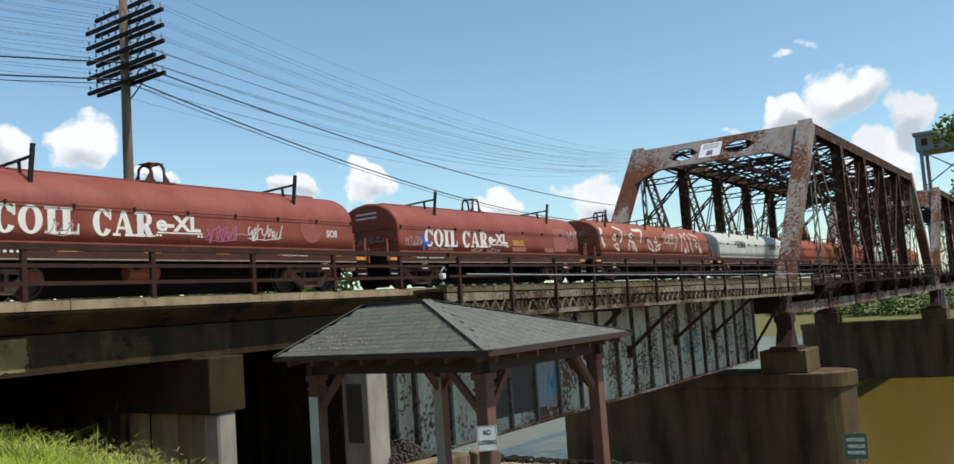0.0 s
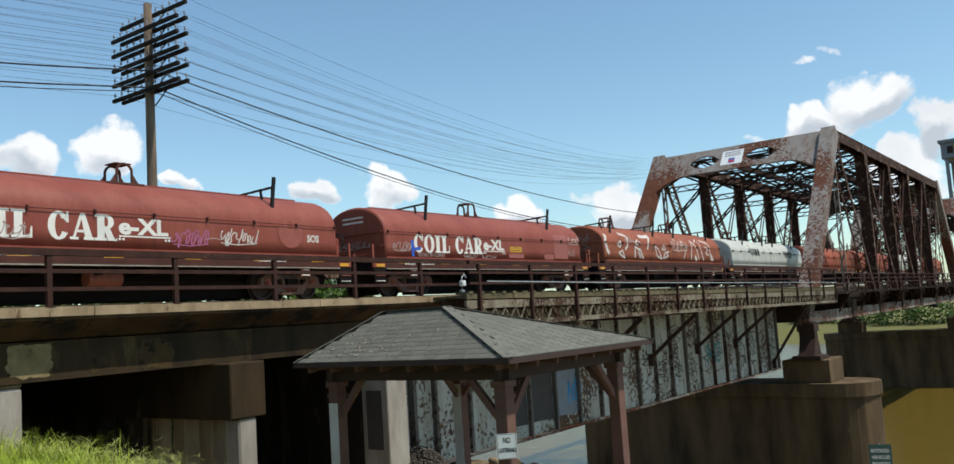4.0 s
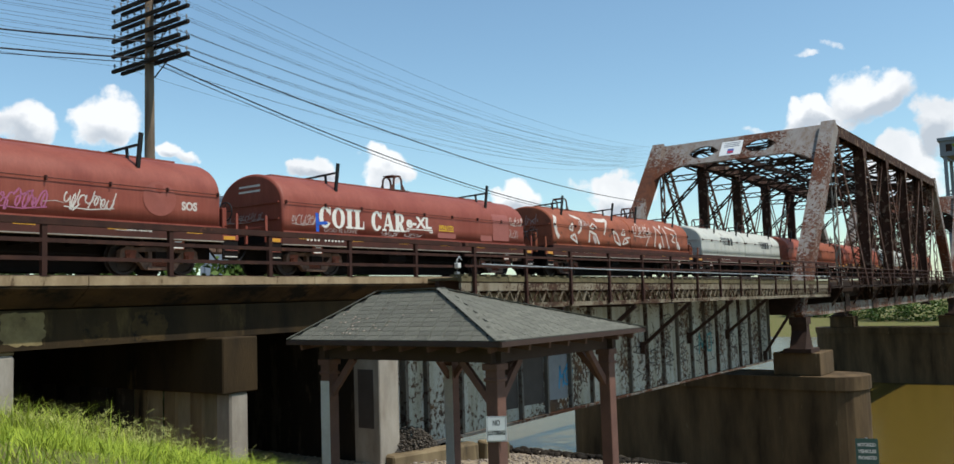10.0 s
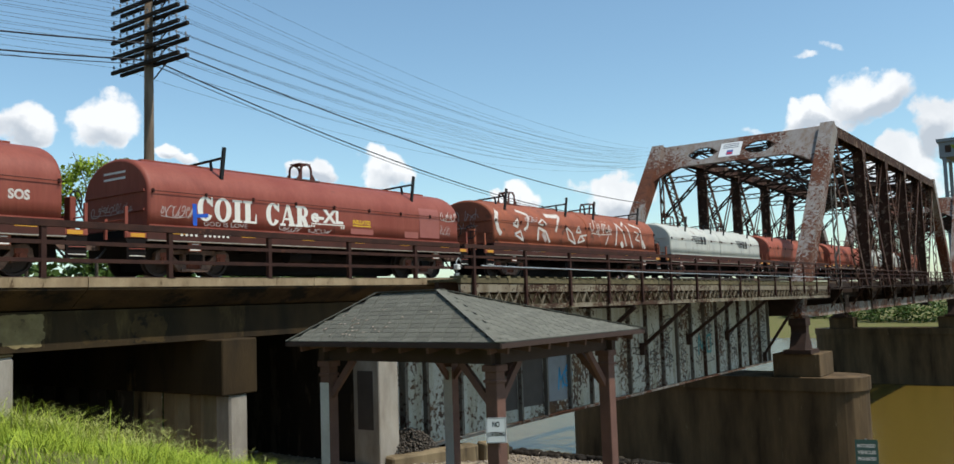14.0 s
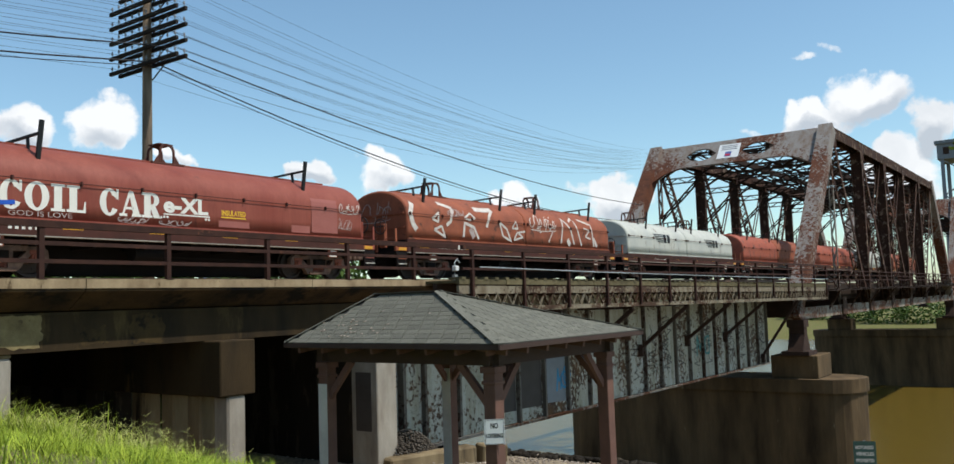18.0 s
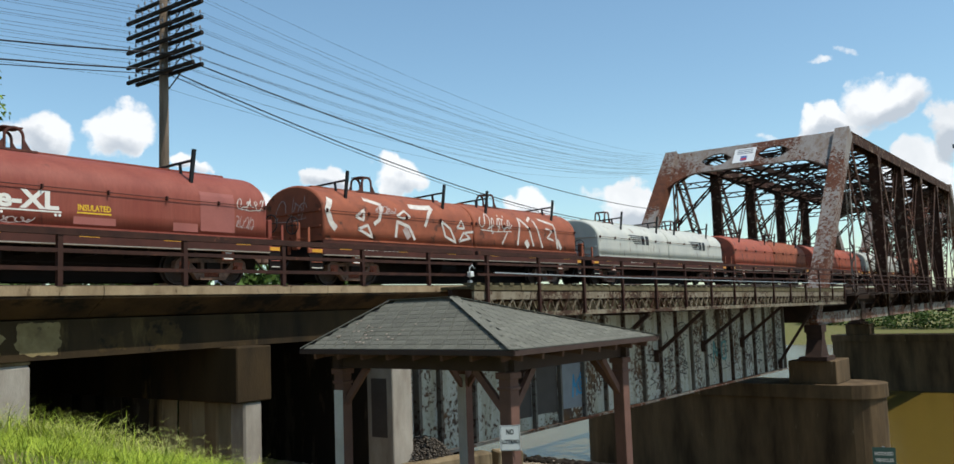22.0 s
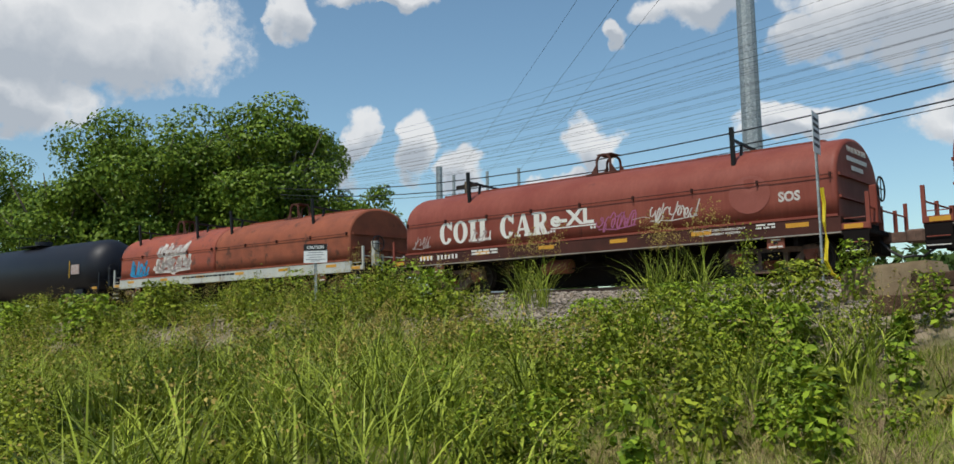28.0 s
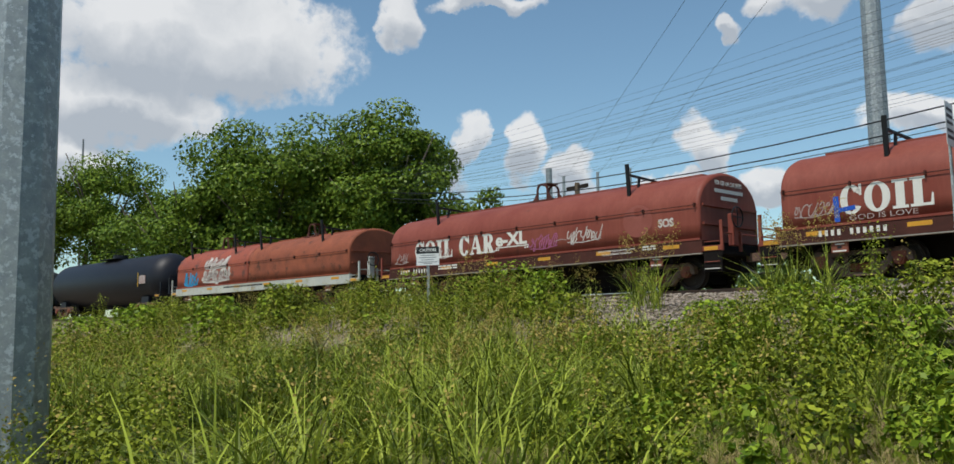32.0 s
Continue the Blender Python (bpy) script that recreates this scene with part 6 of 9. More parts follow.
# the white car
D = coil_car("weathered white coil car with dark striped emblems", M_RUSTRED, (M_GREYWHITE,), 15.6, 0.05, z0=1.34, z1=3.2, lifts=(-4.6, 3.4), guides=(-5.0, -0.9, 1.4, 6.0), brake=(True, False))


def on_d(u, z):
    return (u, hood_y(1.5, 1.34, 3.2, z) - 0.012, z + 0.002)


def emblem(u, z):
    for k in range(5):
        paint_mesh("emblem_stripe", D, M_BLACK, lambda b: patch(b, u + 0.12 * k, u + 1.3, z - 0.1 * k, z - 0.1 * k + 0.05, on_d, 1))
    for q in (1.35, 1.85):
        paint_mesh("emblem_block", D, M_BLACK, lambda b: patch(b, u + q, u + q + 0.36, z - 0.42, z + 0.06, on_d, 4))


emblem(-4.6, 2.45)
emblem(2.9, 2.4)
number_bars(D, -4.6, 1.08, 0.14, 9, 0.17)

E_ = coil_car("orange red coil car with angular hoods", M_RUSTRED, (M_ORANGE, M_RUSTRED), 15.2, 0.05, lifts=(-4.4, 3.3), guides=(-6.0, -1.0, 1.0, 6.0))
F_ = coil_car("faded red coil car", M_RUSTRED, (M_ORANGE,), 15.2, 0.05, lifts=(-4.4, 3.3), guides=(-6.0, 6.0), roll=False)
F2 = coil_car("weathered white coil car behind the bridge truss", M_RUSTRED, (M_GREYWHITE,), 15.2, 0.05, lifts=(-4.4, 3.3), guides=(-6.0, 6.0), roll=False)
F3 = coil_car("faded red coil car far along the bridge", M_RUSTRED, (M_RUSTRED,), 15.2, 0.05, lifts=(-4.4, 3.3), guides=(-6.0, 6.0), roll=False)

# the car with an orange and a brown hood on a white frame
Y_ = coil_car("coil car with orange and brown hoods on a white frame", M_GREYWHITE, (M_ORANGE, M_RUSTRED), 14.7, -0.35, lifts=(-4.6, 3.0), guides=(-6.2, -1.9, 0.4, 5.2), brake=(False, True), stripe=M_GREYWHITE)
paint_mesh("graffiti", Y_, M_SPRAYW, lambda b: scrawl(b, -4.7, -2.0, 1.5, 2.1, flat, 0.2, 72, 6), "pale bubble letters")
paint_mesh("graffiti", Y_, M_SPRAYW, lambda b: scrawl(b, -4.4, -2.2, 2.15, 2.65, on_hood, 0.18, 74, 5), "pale bubble letters")
paint_mesh("graffiti", Y_, M_SPRAYG, lambda b: scrawl(b, -4.5, -2.2, 2.15, 2.6, lambda u, z: (u, hood_y(1.5, 1.28, 3.2, z) - 0.02, z + 0.003), 0.04, 71, 6), "")
paint_mesh("graffiti", Y_, M_SPRAYG, lambda b: scrawl(b, -4.6, -2.0, 1.55, 2.0, lambda u, z: (u, -1.515, z), 0.04, 73, 6), "")
paint_mesh("graffiti", Y_, M_CYAN, lambda b: scrawl(b, -6.6, -5.1, 1.4, 2.0, flat, 0.12, 75, 4), "blue spray scrawl")
small_bars(Y_, -2.5, 1.0, 1.12, 1, 0.07, M_BLACK)


def tank_car(label, paint):
    car = thing("tank_car", label, "rail car", "train cars")
    bm = bmesh.new()
    n = 36
    prof = [(-7.3, 0.02), (-7.26, 0.5), (-7.1, 0.95), (-6.8, 1.25), (-6.3, 1.4), (6.3, 1.4), (6.8, 1.25), (7.1, 0.95), (7.26, 0.5), (7.3, 0.02)]
    rings = [[bm.verts.new((u, r * math.cos(2 * math.pi * q / n), 2.05 + r * math.sin(2 * math.pi * q / n))) for q in range(n)] for u, r in prof]
    for a, b in zip(rings, rings[1:]):
        for q in range(n):
            bm.faces.new((a[q], a[(q + 1) % n], b[(q + 1) % n], b[q]))
    bm.faces.new(rings[0][::-1])
    bm.faces.new(rings[-1])
    bmesh.ops.recalc_face_normals(bm, faces=bm.faces[:])
    part("tank", bm, paint, car, smooth=True)
    part("dome_housing", tube(bmesh.new(), [(0, 0, 3.4), (0, 0, 3.75)], 0.42, 18), paint, car)
    part("top_platform", boxes((-1.1, 1.1, -0.8, 0.8, 3.46, 3.5)), M_BLACK, car)
    for u in (-1.05, 1.05):
        part("platform_rail", tube(bmesh.new(), [(u, -0.78, 3.5), (u, -0.78, 4.0), (u, 0.78, 4.0), (u, 0.78, 3.5)], 0.022, 6), M_BLACK, car)
    part("band", boxes((5.1, 5.14, -1.41, -1.4, 1.6, 2.4)), M_YELLOW, car, "narrow yellow stripe")
    part("stencil_panel", boxes((5.3, 6.0, -1.43, -1.4, 1.75, 2.2)), M_SPRAYG, car)
    for u in (-5.4, 5.4):
        part("saddle", boxes((u - 0.4, u + 0.4, -1.1, 1.1, 0.62, 1.05)), paint, car)
    part("center_sill", boxes((-7.6, 7.6, -0.35, 0.35, 0.5, 0.9)), M_UNDER, car)
    running_gear(car, (-5.4, 5.4), False)
    for s in (-1, 1):
        end_gear(car, s * 7.2, s, paint, s > 0)
    return car


T1 = tank_car("glossy black tank car", M_TANK)
T2 = tank_car("dark grey tank car", M_TANKGREY)
AG = -HOOD - 2.35
CARS = [(B, 0.0), (A, AG), (C, 16.75), (D, 34.4), (E_, 52.0), (F_, 69.4), (F2, 86.8), (F3, 104.2), (Y_, AG - 16.8), (T1, AG - 33.9), (T2, AG - 51.0)]

# ---- picnic shelter ----
GF, GD, GE = Vector((11.994, 8.324)), Vector((0.0349, 0.9994)), Vector((0.9994, -0.0349))
GL, GW, EAVE = 5.6, 5.2, -0.75


def gz(s, v, z):
    """s along the long front eave, v in from it."""
    p = GF + GD * s + GE * v
    return Vector((p.x, p.y, z))


shelter = thing("picnic_shelter", "open timber shelter with a grey shingle hip roof", "shelter")
R2, R1 = gz(2.61, 1.5, 0.2), gz(4.38, 1.5, 0.2)
CF, CL, CB, CR = gz(0, 0, EAVE), gz(GL, 0, EAVE), gz(GL, GW, EAVE), gz(0, GW, EAVE)
bm = bmesh.new()
vs = [bm.verts.new(p) for p in (CF, CL, CB, CR, R2, R1)]
lo = [bm.verts.new(p - Vector((0, 0, 0.07))) for p in (CF, CL, CB, CR)]
for q in ((0, 4, 5, 1), (0, 3, 4), (3, 2, 5, 4), (2, 1, 5)):
    bm.faces.new([vs[i] for i in q])
for i in range(4):
    j = (i + 1) % 4
    bm.faces.new((vs[i], vs[j], lo[j], lo[i]))
bm.faces.new(lo)
bmesh.ops.recalc_face_normals(bm, faces=bm.faces[:])
roof = part("roof", bm, M_ROOFBASE, shelter, "grey asphalt shingle hip roof")
me_tab = link(boxes((-0.155, 0.155, -0.064, 0.064, 0.0, 0.014)), "shingle", M_SHINGLE)


def shingle_face(a, b, top_a, top_b, limit):
    """Courses of tabs on a roof face: eave from a to b, upper edge from top_a to top_b."""
    base = (b - a).normalized()
    up0 = (top_a - a)
    up = (up0 - base * up0.dot(base))
    h = up.length
    up.normalize()
    nrm = base.cross(up)
    if nrm.z < 0:
        nrm = -nrm
    rot = Matrix((base, up, nrm)).transposed().to_4x4() if base.cross(up).dot(nrm) > 0 else Matrix((-base, up, nrm)).transposed().to_4x4()
    tilt = Matrix.Rotation(radians(3.5), 4, "X")
    field = bmesh.new()
    n, made = int(h / 0.145), 0
    la, lb, length = (top_a - a).dot(base), (top_b - a).dot(base), (b - a).length
    for k in range(n):
        f = (k + 0.5) / n
        u0, u1 = la * f, length + (lb - length) * f
        u = u0 + 0.1 + 0.16 * (k % 2)
        while u < u1 - 0.08:
            m = Matrix.Translation(a + base * u + up * (h * f) + nrm * 0.004) @ rot @ tilt
            if made < limit:
                o = new("shingle", me_tab)
                o.parent = roof
                o.matrix_basis = m
            else:
                box(field, -0.155, 0.155, -0.064, 0.064, 0.0, 0.014)
                for v in list(field.verts)[-8:]:
                    v.co = m @ v.co
            u += 0.325
            made += 1
    if field.verts:
        tagged(part("shingle_field", field, M_SHINGLE, roof), kind="stuff")
    else:
        field.free()


for a, b in ((CF, R2), (CL, R1), (CR, R2), (R1, R2)):
    bm = bmesh.new()
    bar(bm, a + Vector((0, 0, 0.02)), b + Vector((0, 0, 0.03)), 0.2, 0.014)
    part("ridge_cap", bm, M_SHINGLE, roof)
for a, b in ((CF, CL), (CF, CR), (CR, CB), (CL, CB)):
    bm = bmesh.new()
    bar(bm, a - Vector((0, 0, 0.05)), b - Vector((0, 0, 0.05)), 0.03, 0.09)
    part("drip_edge", bm, M_GZDARK, roof, "dark eave edge")
INS = 0.62
corners = {"front": (INS, INS), "left": (GL - INS, INS), "right": (INS, GW - INS), "back": (GL - INS, GW - INS)}
BEAM = EAVE - 0.12
for key, (s, v) in corners.items():
    p = gz(s, v, 0)
    g = ground_z(p.x, p.y) - 0.15
    tw = math.degrees(math.atan2(GE.y, GE.x))
    o = part("post", boxes((-0.13, 0.13, -0.13, 0.13, g, BEAM - 0.3), bevel=0.012), M_GZWOOD, shelter, "square brown timber post")
    o.matrix_basis = pose(p.x, p.y, 0, 0, 0, tw)
    for z0, z1, w in ((BEAM - 0.42, BEAM - 0.302, 0.17), (BEAM - 0.62, BEAM - 0.56, 0.155), (g, g + 0.4, 0.16)):
        c = part("collar", boxes((-w, w, -w, w, z0, z1), bevel=0.01), M_GZWOOD, o)
    if key in ("left", "back"):
        part("white_paint", boxes((-0.136, -0.131, -0.13, 0.13, g + 0.4, BEAM - 0.75)), M_WHITEP, o, "chipped white paint")
    for axis_, sign in (("s", 1 if s < GL / 2 else -1), ("v", 1 if v < GW / 2 else -1)):
        q = gz(s + (0.75 * sign if axis_ == "s" else 0), v + (0.75 * sign if axis_ == "v" else 0), BEAM - 0.28)
        bm = bmesh.new()
        bar(bm, (p.x, p.y, BEAM - 1.12), q, 0.09, 0.13)
        part("brace", bm, M_GZWOOD, shelter)
for a, b in (((INS - 0.2, INS), (GL - INS + 0.2, INS)), ((INS - 0.2, GW - INS), (GL - INS + 0.2, GW - INS)), ((INS, INS - 0.2), (INS, GW - INS + 0.2)), ((GL - INS, INS - 0.2), (GL - INS, GW - INS + 0.2))):
    bm = bmesh.new()
    bar(bm, gz(*a, BEAM - 0.14), gz(*b, BEAM - 0.14), 0.16, 0.3)
    part("beam", bm, M_GZDARK, shelter)
for k in range(8):
    s = 0.35 + (GL - 0.7) * k / 7
    for v0, v1 in ((0.1, 0.75), (GW - 0.1, GW - 0.75)):
        bm = bmesh.new()
        bar(bm, gz(s, v0, EAVE - 0.14), gz(s, v1, EAVE - 0.06), 0.06, 0.14)
        part("rafter_tail", bm, M_GZWOOD, shelter)
    v = 0.35 + (GW - 0.7) * k / 7
    for s0, s1 in ((0.1, 0.75), (GL - 0.1, GL - 0.75)):
        bm = bmesh.new()
        bar(bm, gz(s0, v, EAVE - 0.14), gz(s1, v, EAVE - 0.06), 0.06, 0.14)
        part("rafter_tail", bm, M_GZWOOD, shelter)
rnd = random.Random(4)
for k in range(34):
    s, v = rnd.gauss(4.0, 0.7), rnd.uniform(0.15, 1.0)
    if 1.0 < s < 5.2:
        z = EAVE + (0.2 - EAVE) * v / 1.5 + 0.02
        p = gz(s, v, z)
        bm = bmesh.new()
        bar(bm, p - Vector((0.03, rnd.uniform(-0.03, 0.03), 0)), p + Vector((0.02, rnd.uniform(-0.03, 0.03), 0.012)), 0.035, 0.012)
        tagged(part("roof_litter", bm, M_DRIFT), "dry leaf or twig lying on the shingle roof", "litter", "litter on the shelter roof")


def plate(name, w, h, face, parent, at, thick=0.006):
    o = part(name, boxes((-w / 2, w / 2, 0.0, thick, -h / 2, h / 2)), face, parent)
    o.matrix_basis = at
    return o


def face_words(ob, text, size, x, z, width, material=M_BLACK, bold=0.004):
    return words("sign_text", text, size, material, ob, pose(x - width / 2, -0.001, z), bold, width, 0.001)


p = gz(INS, INS, 0)
sign = thing("no_loitering_sign", "small white metal sign screwed to the brown post", "sign", at=(p.x - 0.16, p.y - 0.1, -2.3), turn=-55)
face = plate("sign_plate", 0.36, 0.44, M_SIGN, sign, pose(0, 0, 0))
face_words(face, "NO", 0.13, 0, 0.06, 0.13)
face_words(face, "LOITERING", 0.1, 0, -0.1, 0.29)
for x0, x1, z0, z1 in ((-0.165, 0.165, 0.205, 0.212), (-0.165, 0.165, -0.212, -0.205), (-0.165, -0.158, -0.2, 0.2), (0.158, 0.165, -0.2, 0.2)):
    part("sign_border", boxes((x0, x1, -0.003, -0.0005, z0, z1)), M_BLACK, face)

# ---- signs along the line ----
def post_sign(name, label, x, y, base, top, turn, lean=0.0):
    ob = thing(name, label, "sign", at=(x, y, base), turn=turn)
    ob.matrix_basis = pose(x, y, base - 0.3, 0, lean, turn)
    h = top - base + 0.3
    bm = boxes((-0.035, 0.035, 0.004, 0.01, 0, h), (-0.035, -0.029, -0.02, 0.004, 0, h), (0.029, 0.035, -0.02, 0.004, 0, h))
    part("post", bm, M_GALV, ob, "galvanised channel post")
    return ob, h


ob, h = post_sign("no_trespassing_sign", "white no-trespassing sign on a galvanised channel post in ballast", -0.1, 11.9, 0.14, 1.8, 0)
face = plate("sign_plate", 0.46, 0.74, M_SIGN, ob, pose(0, -0.027, h - 0.37))
face_words(face, "PRIVATE", 0.085, 0, 0.26, 0.34)
face_words(face, "PROPERTY", 0.085, 0, 0.18, 0.38)
face_words(face, "NO", 0.085, 0, -0.205, 0.12)
face_words(face, "TRESPASSING", 0.085, 0, -0.285, 0.41)
bm = bmesh.new()
n = 40
for r0, r1, yy in ((0.128, 0.155, -0.002),):
    va = [bm.verts.new((r0 * math.cos(2 * math.pi * k / n), yy, 0.02 + r0 * math.sin(2 * math.pi * k / n))) for k in range(n)]
    vb = [bm.verts.new((r1 * math.cos(2 * math.pi * k / n), yy, 0.02 + r1 * math.sin(2 * math.pi * k / n))) for k in range(n)]
    for k in range(n):
        bm.faces.new((va[k], vb[k], vb[(k + 1) % n], va[(k + 1) % n]))
part("prohibition_ring", bm, M_SIGNRED, face)
bm = bmesh.new()
bar(bm, (-0.095, -0.003, 0.115), (0.095, -0.003, -0.075), 0.002, 0.028, up=(1, 0, 1))
part("prohibition_bar", bm, M_SIGNRED, face)
part("symbol", boxes((-0.03, 0.03, -0.0018, -0.0005, -0.06, 0.06), (-0.05, 0.05, -0.0018, -0.0005, 0.02, 0.04)), M_BLACK, face, "plain dark symbol shape")
part("fine_print_bar", boxes((-0.19, 0.19, -0.002, -0.0005, -0.33, -0.305)), M_BLACK, face)
for x0, x1, z0, z1 in ((-0.215, 0.215, 0.348, 0.354), (-0.215, 0.215, -0.354, -0.348), (-0.215, -0.209, -0.35, 0.35), (0.209, 0.215, -0.35, 0.35)):
    part("sign_border", boxes((x0, x1, -0.002, -0.0005, z0, z1)), M_BLACK, face)
for z in (0.3, -0.29):
    part("bolt", tube(bmesh.new(), [(0, 0.0, z), (0, -0.006, z)], 0.012, 8), M_GALV, face)

ob, h = post_sign("warning_sign", "narrow sign seen nearly edge-on with yellow tape on its post", -6.2, 13.0, 0.45, 3.22, 103)
face = plate("sign_plate", 0.46, 0.66, M_SIGN, ob, pose(0, -0.027, h - 0.34))
for z in (0.22, 0.12, 0.02, -0.1, -0.2):
    part("text_bar", boxes((-0.17, 0.17, -0.003, -0.0005, z - 0.025, z + 0.025)), M_BLACK, face)
bm = bmesh.new()
tube(bm, [(0.0, -0.06, 1.85), (0.04, -0.07, 1.6), (0.0, -0.06, 1.3), (0.05, -0.08, 1.0), (-0.02, -0.06, 0.7), (0.06, -0.12, 0.5), (0.3, -0.3, 0.3)], 0.03, 5)
part("caution_tape", bm, M_TAPE, ob, "yellow caution tape hanging from the post")

ob, h = post_sign("caution_sign", "white caution sign with a black header on a thin post", -19.6, 12.2, 0.3, 2.15, 40)
face = plate("sign_plate", 0.64, 0.5, M_SIGN, ob, pose(0, -0.027, h - 0.25))
part("header", boxes((-0.32, 0.32, -0.004, -0.0005, 0.07, 0.25)), M_BLACK, face, "black header band")
words("sign_text", "CAUTION", 0.12, M_SIGN, face, pose(-0.23, -0.005, 0.12), 0.002, 0.46, 0.001)
for z, w in ((0.02, 0.2), (-0.04, 0.24), (-0.1, 0.17), (-0.16, 0.26), (-0.2, 0.12)):
    part("text_bar", boxes((-w, w, -0.003, -0.0005, z - 0.009, z + 0.009)), M_GREYSTEEL, face)

ob, h = post_sign("river_sign", "dark green notice board with pale lettering near the water", 27.6, 6.1, -6.5, -4.5, -72)
face = plate("sign_plate", 0.62, 0.75, M_SIGNGREEN, ob, pose(0, -0.027, h - 0.4))
for z, text in ((0.19, "MOTORIZED"), (0.0, "VEHICLES"), (-0.19, "PROHIBITED")):
    face_words(face, text, 0.13, 0, z - 0.04, 0.5, M_WHITEP, 0.006)

ob = thing("weathered_sign_board", "peeling green-grey board on a leaning white pipe at the trestle end", "sign", at=(2.4, 16.7, 0.72), turn=62)
part("board", boxes((-0.32, 0.32, -0.012, 0.012, 1.15, 2.45), bevel=0.005), mat("peeling_board", (0.2, 0.24, 0.19), 0.8, second=(0.36, 0.34, 0.28), amount=0.9, scale=5, spots=(0.06, 0.09, 0.07), spot_cut=0.55, spot_scale=4), ob)
bm = tube(bmesh.new(), [(-0.1, -0.05, 0.0), (-0.03, -0.03, 1.3)], 0.03, 8)
part("pipe", bm, M_WHITEP, ob, "white painted pipe")
ob = thing("marker_post", "rusty end post tied with yellow and pink ribbons", "post", at=(2.02, 16.75, 0.7))
part("post", boxes((-0.06, 0.06, -0.05, 0.05, 0, 1.05)), M_RAILING, ob)
part("ribbon", tube(bmesh.new(), [(-0.07, -0.06, 0.98), (-0.1, -0.07, 0.7), (-0.14, -0.07, 0.4)], 0.035, 5), M_TAPE, ob, "yellow ribbon")
part("ribbon", tube(bmesh.new(), [(-0.05, -0.06, 0.45), (-0.08, -0.07, 0.2), (-0.1, -0.08, 0.05)], 0.03, 5), M_PINK, ob, "pink ribbon")

ob = thing("railing_lamp", "small white lamp on a conduit at the railing", "lamp", at=(22.9, 17.6, 0.0))
part("conduit", tube(bmesh.new(), [(0, 0, 0.1), (0, 0, 1.3), (0.1, -0.03, 1.42), (0.2, -0.05, 1.3)], 0.025, 7), M_GALV, ob)
part("lamp_head", boxes((-0.09, 0.09, -0.12, 0.05, 1.02, 1.2), bevel=0.02), M_SIGN, ob)
part("junction_box", boxes((-0.08, 0.08, -0.06, 0.06, 0.72, 0.9), bevel=0.01), M_GALV, ob)

M_SHIELD = mat("faded_blue_ink", (0.1, 0.14, 0.35), 0.5, bump=0.0)
ob = thing("bridge_notice", "faded white notice panel on the truss portal", "sign")
portal_way = Vector((10.6, 0, 12.72)).normalized()
c = Vector((62.3, 21.8, 10.4)) * K
for name, w, h_, m, off in (("panel", 1.9, 1.75, M_SIGN, 0.16), ("shield", 0.55, 0.6, M_SHIELD, 0.17), ("stripe", 0.45, 0.22, M_SIGNRED, 0.18)):
    bm = boxes((-0.01, 0.0, -w / 2, w / 2, -h_ / 2, h_ / 2))
    o = part(name, bm, m, ob)
    nrm = Vector((-portal_way.z, 0, portal_way.x))
    dz = {"panel": 0, "shield": -0.4, "stripe": -0.5}[name]
    o.matrix_basis = Matrix.Translation(c + nrm * off + portal_way * dz) @ Matrix.Rotation(math.atan2(portal_way.x, portal_way.z), 4, "Y")
for k in range(3):
    o = part("text_bar", boxes((-0.012, -0.002, -0.7, 0.7, -0.05, 0.05)), M_GREYSTEEL, ob)
    nrm = Vector((-portal_way.z, 0, portal_way.x))
    o.matrix_basis = Matrix.Translation(c + nrm * 0.165 + portal_way * (0.65 - 0.22 * k)) @ Matrix.Rotation(math.atan2(portal_way.x, portal_way.z), 4, "Y")


# ---- pole lines ----
def sag_wire(a, b, sag, r, n=22):
    a, b = Vector(a), Vector(b)
    pts = []
    for k in range(n + 1):
        q = k / n
        p = a.lerp(b, q)
        p.z -= sag * 4 * q * (1 - q)
        pts.append(p)
    return tube(bmesh.new(), pts, r, 4, cap=False)


PX, PY = 16.2, 25.0


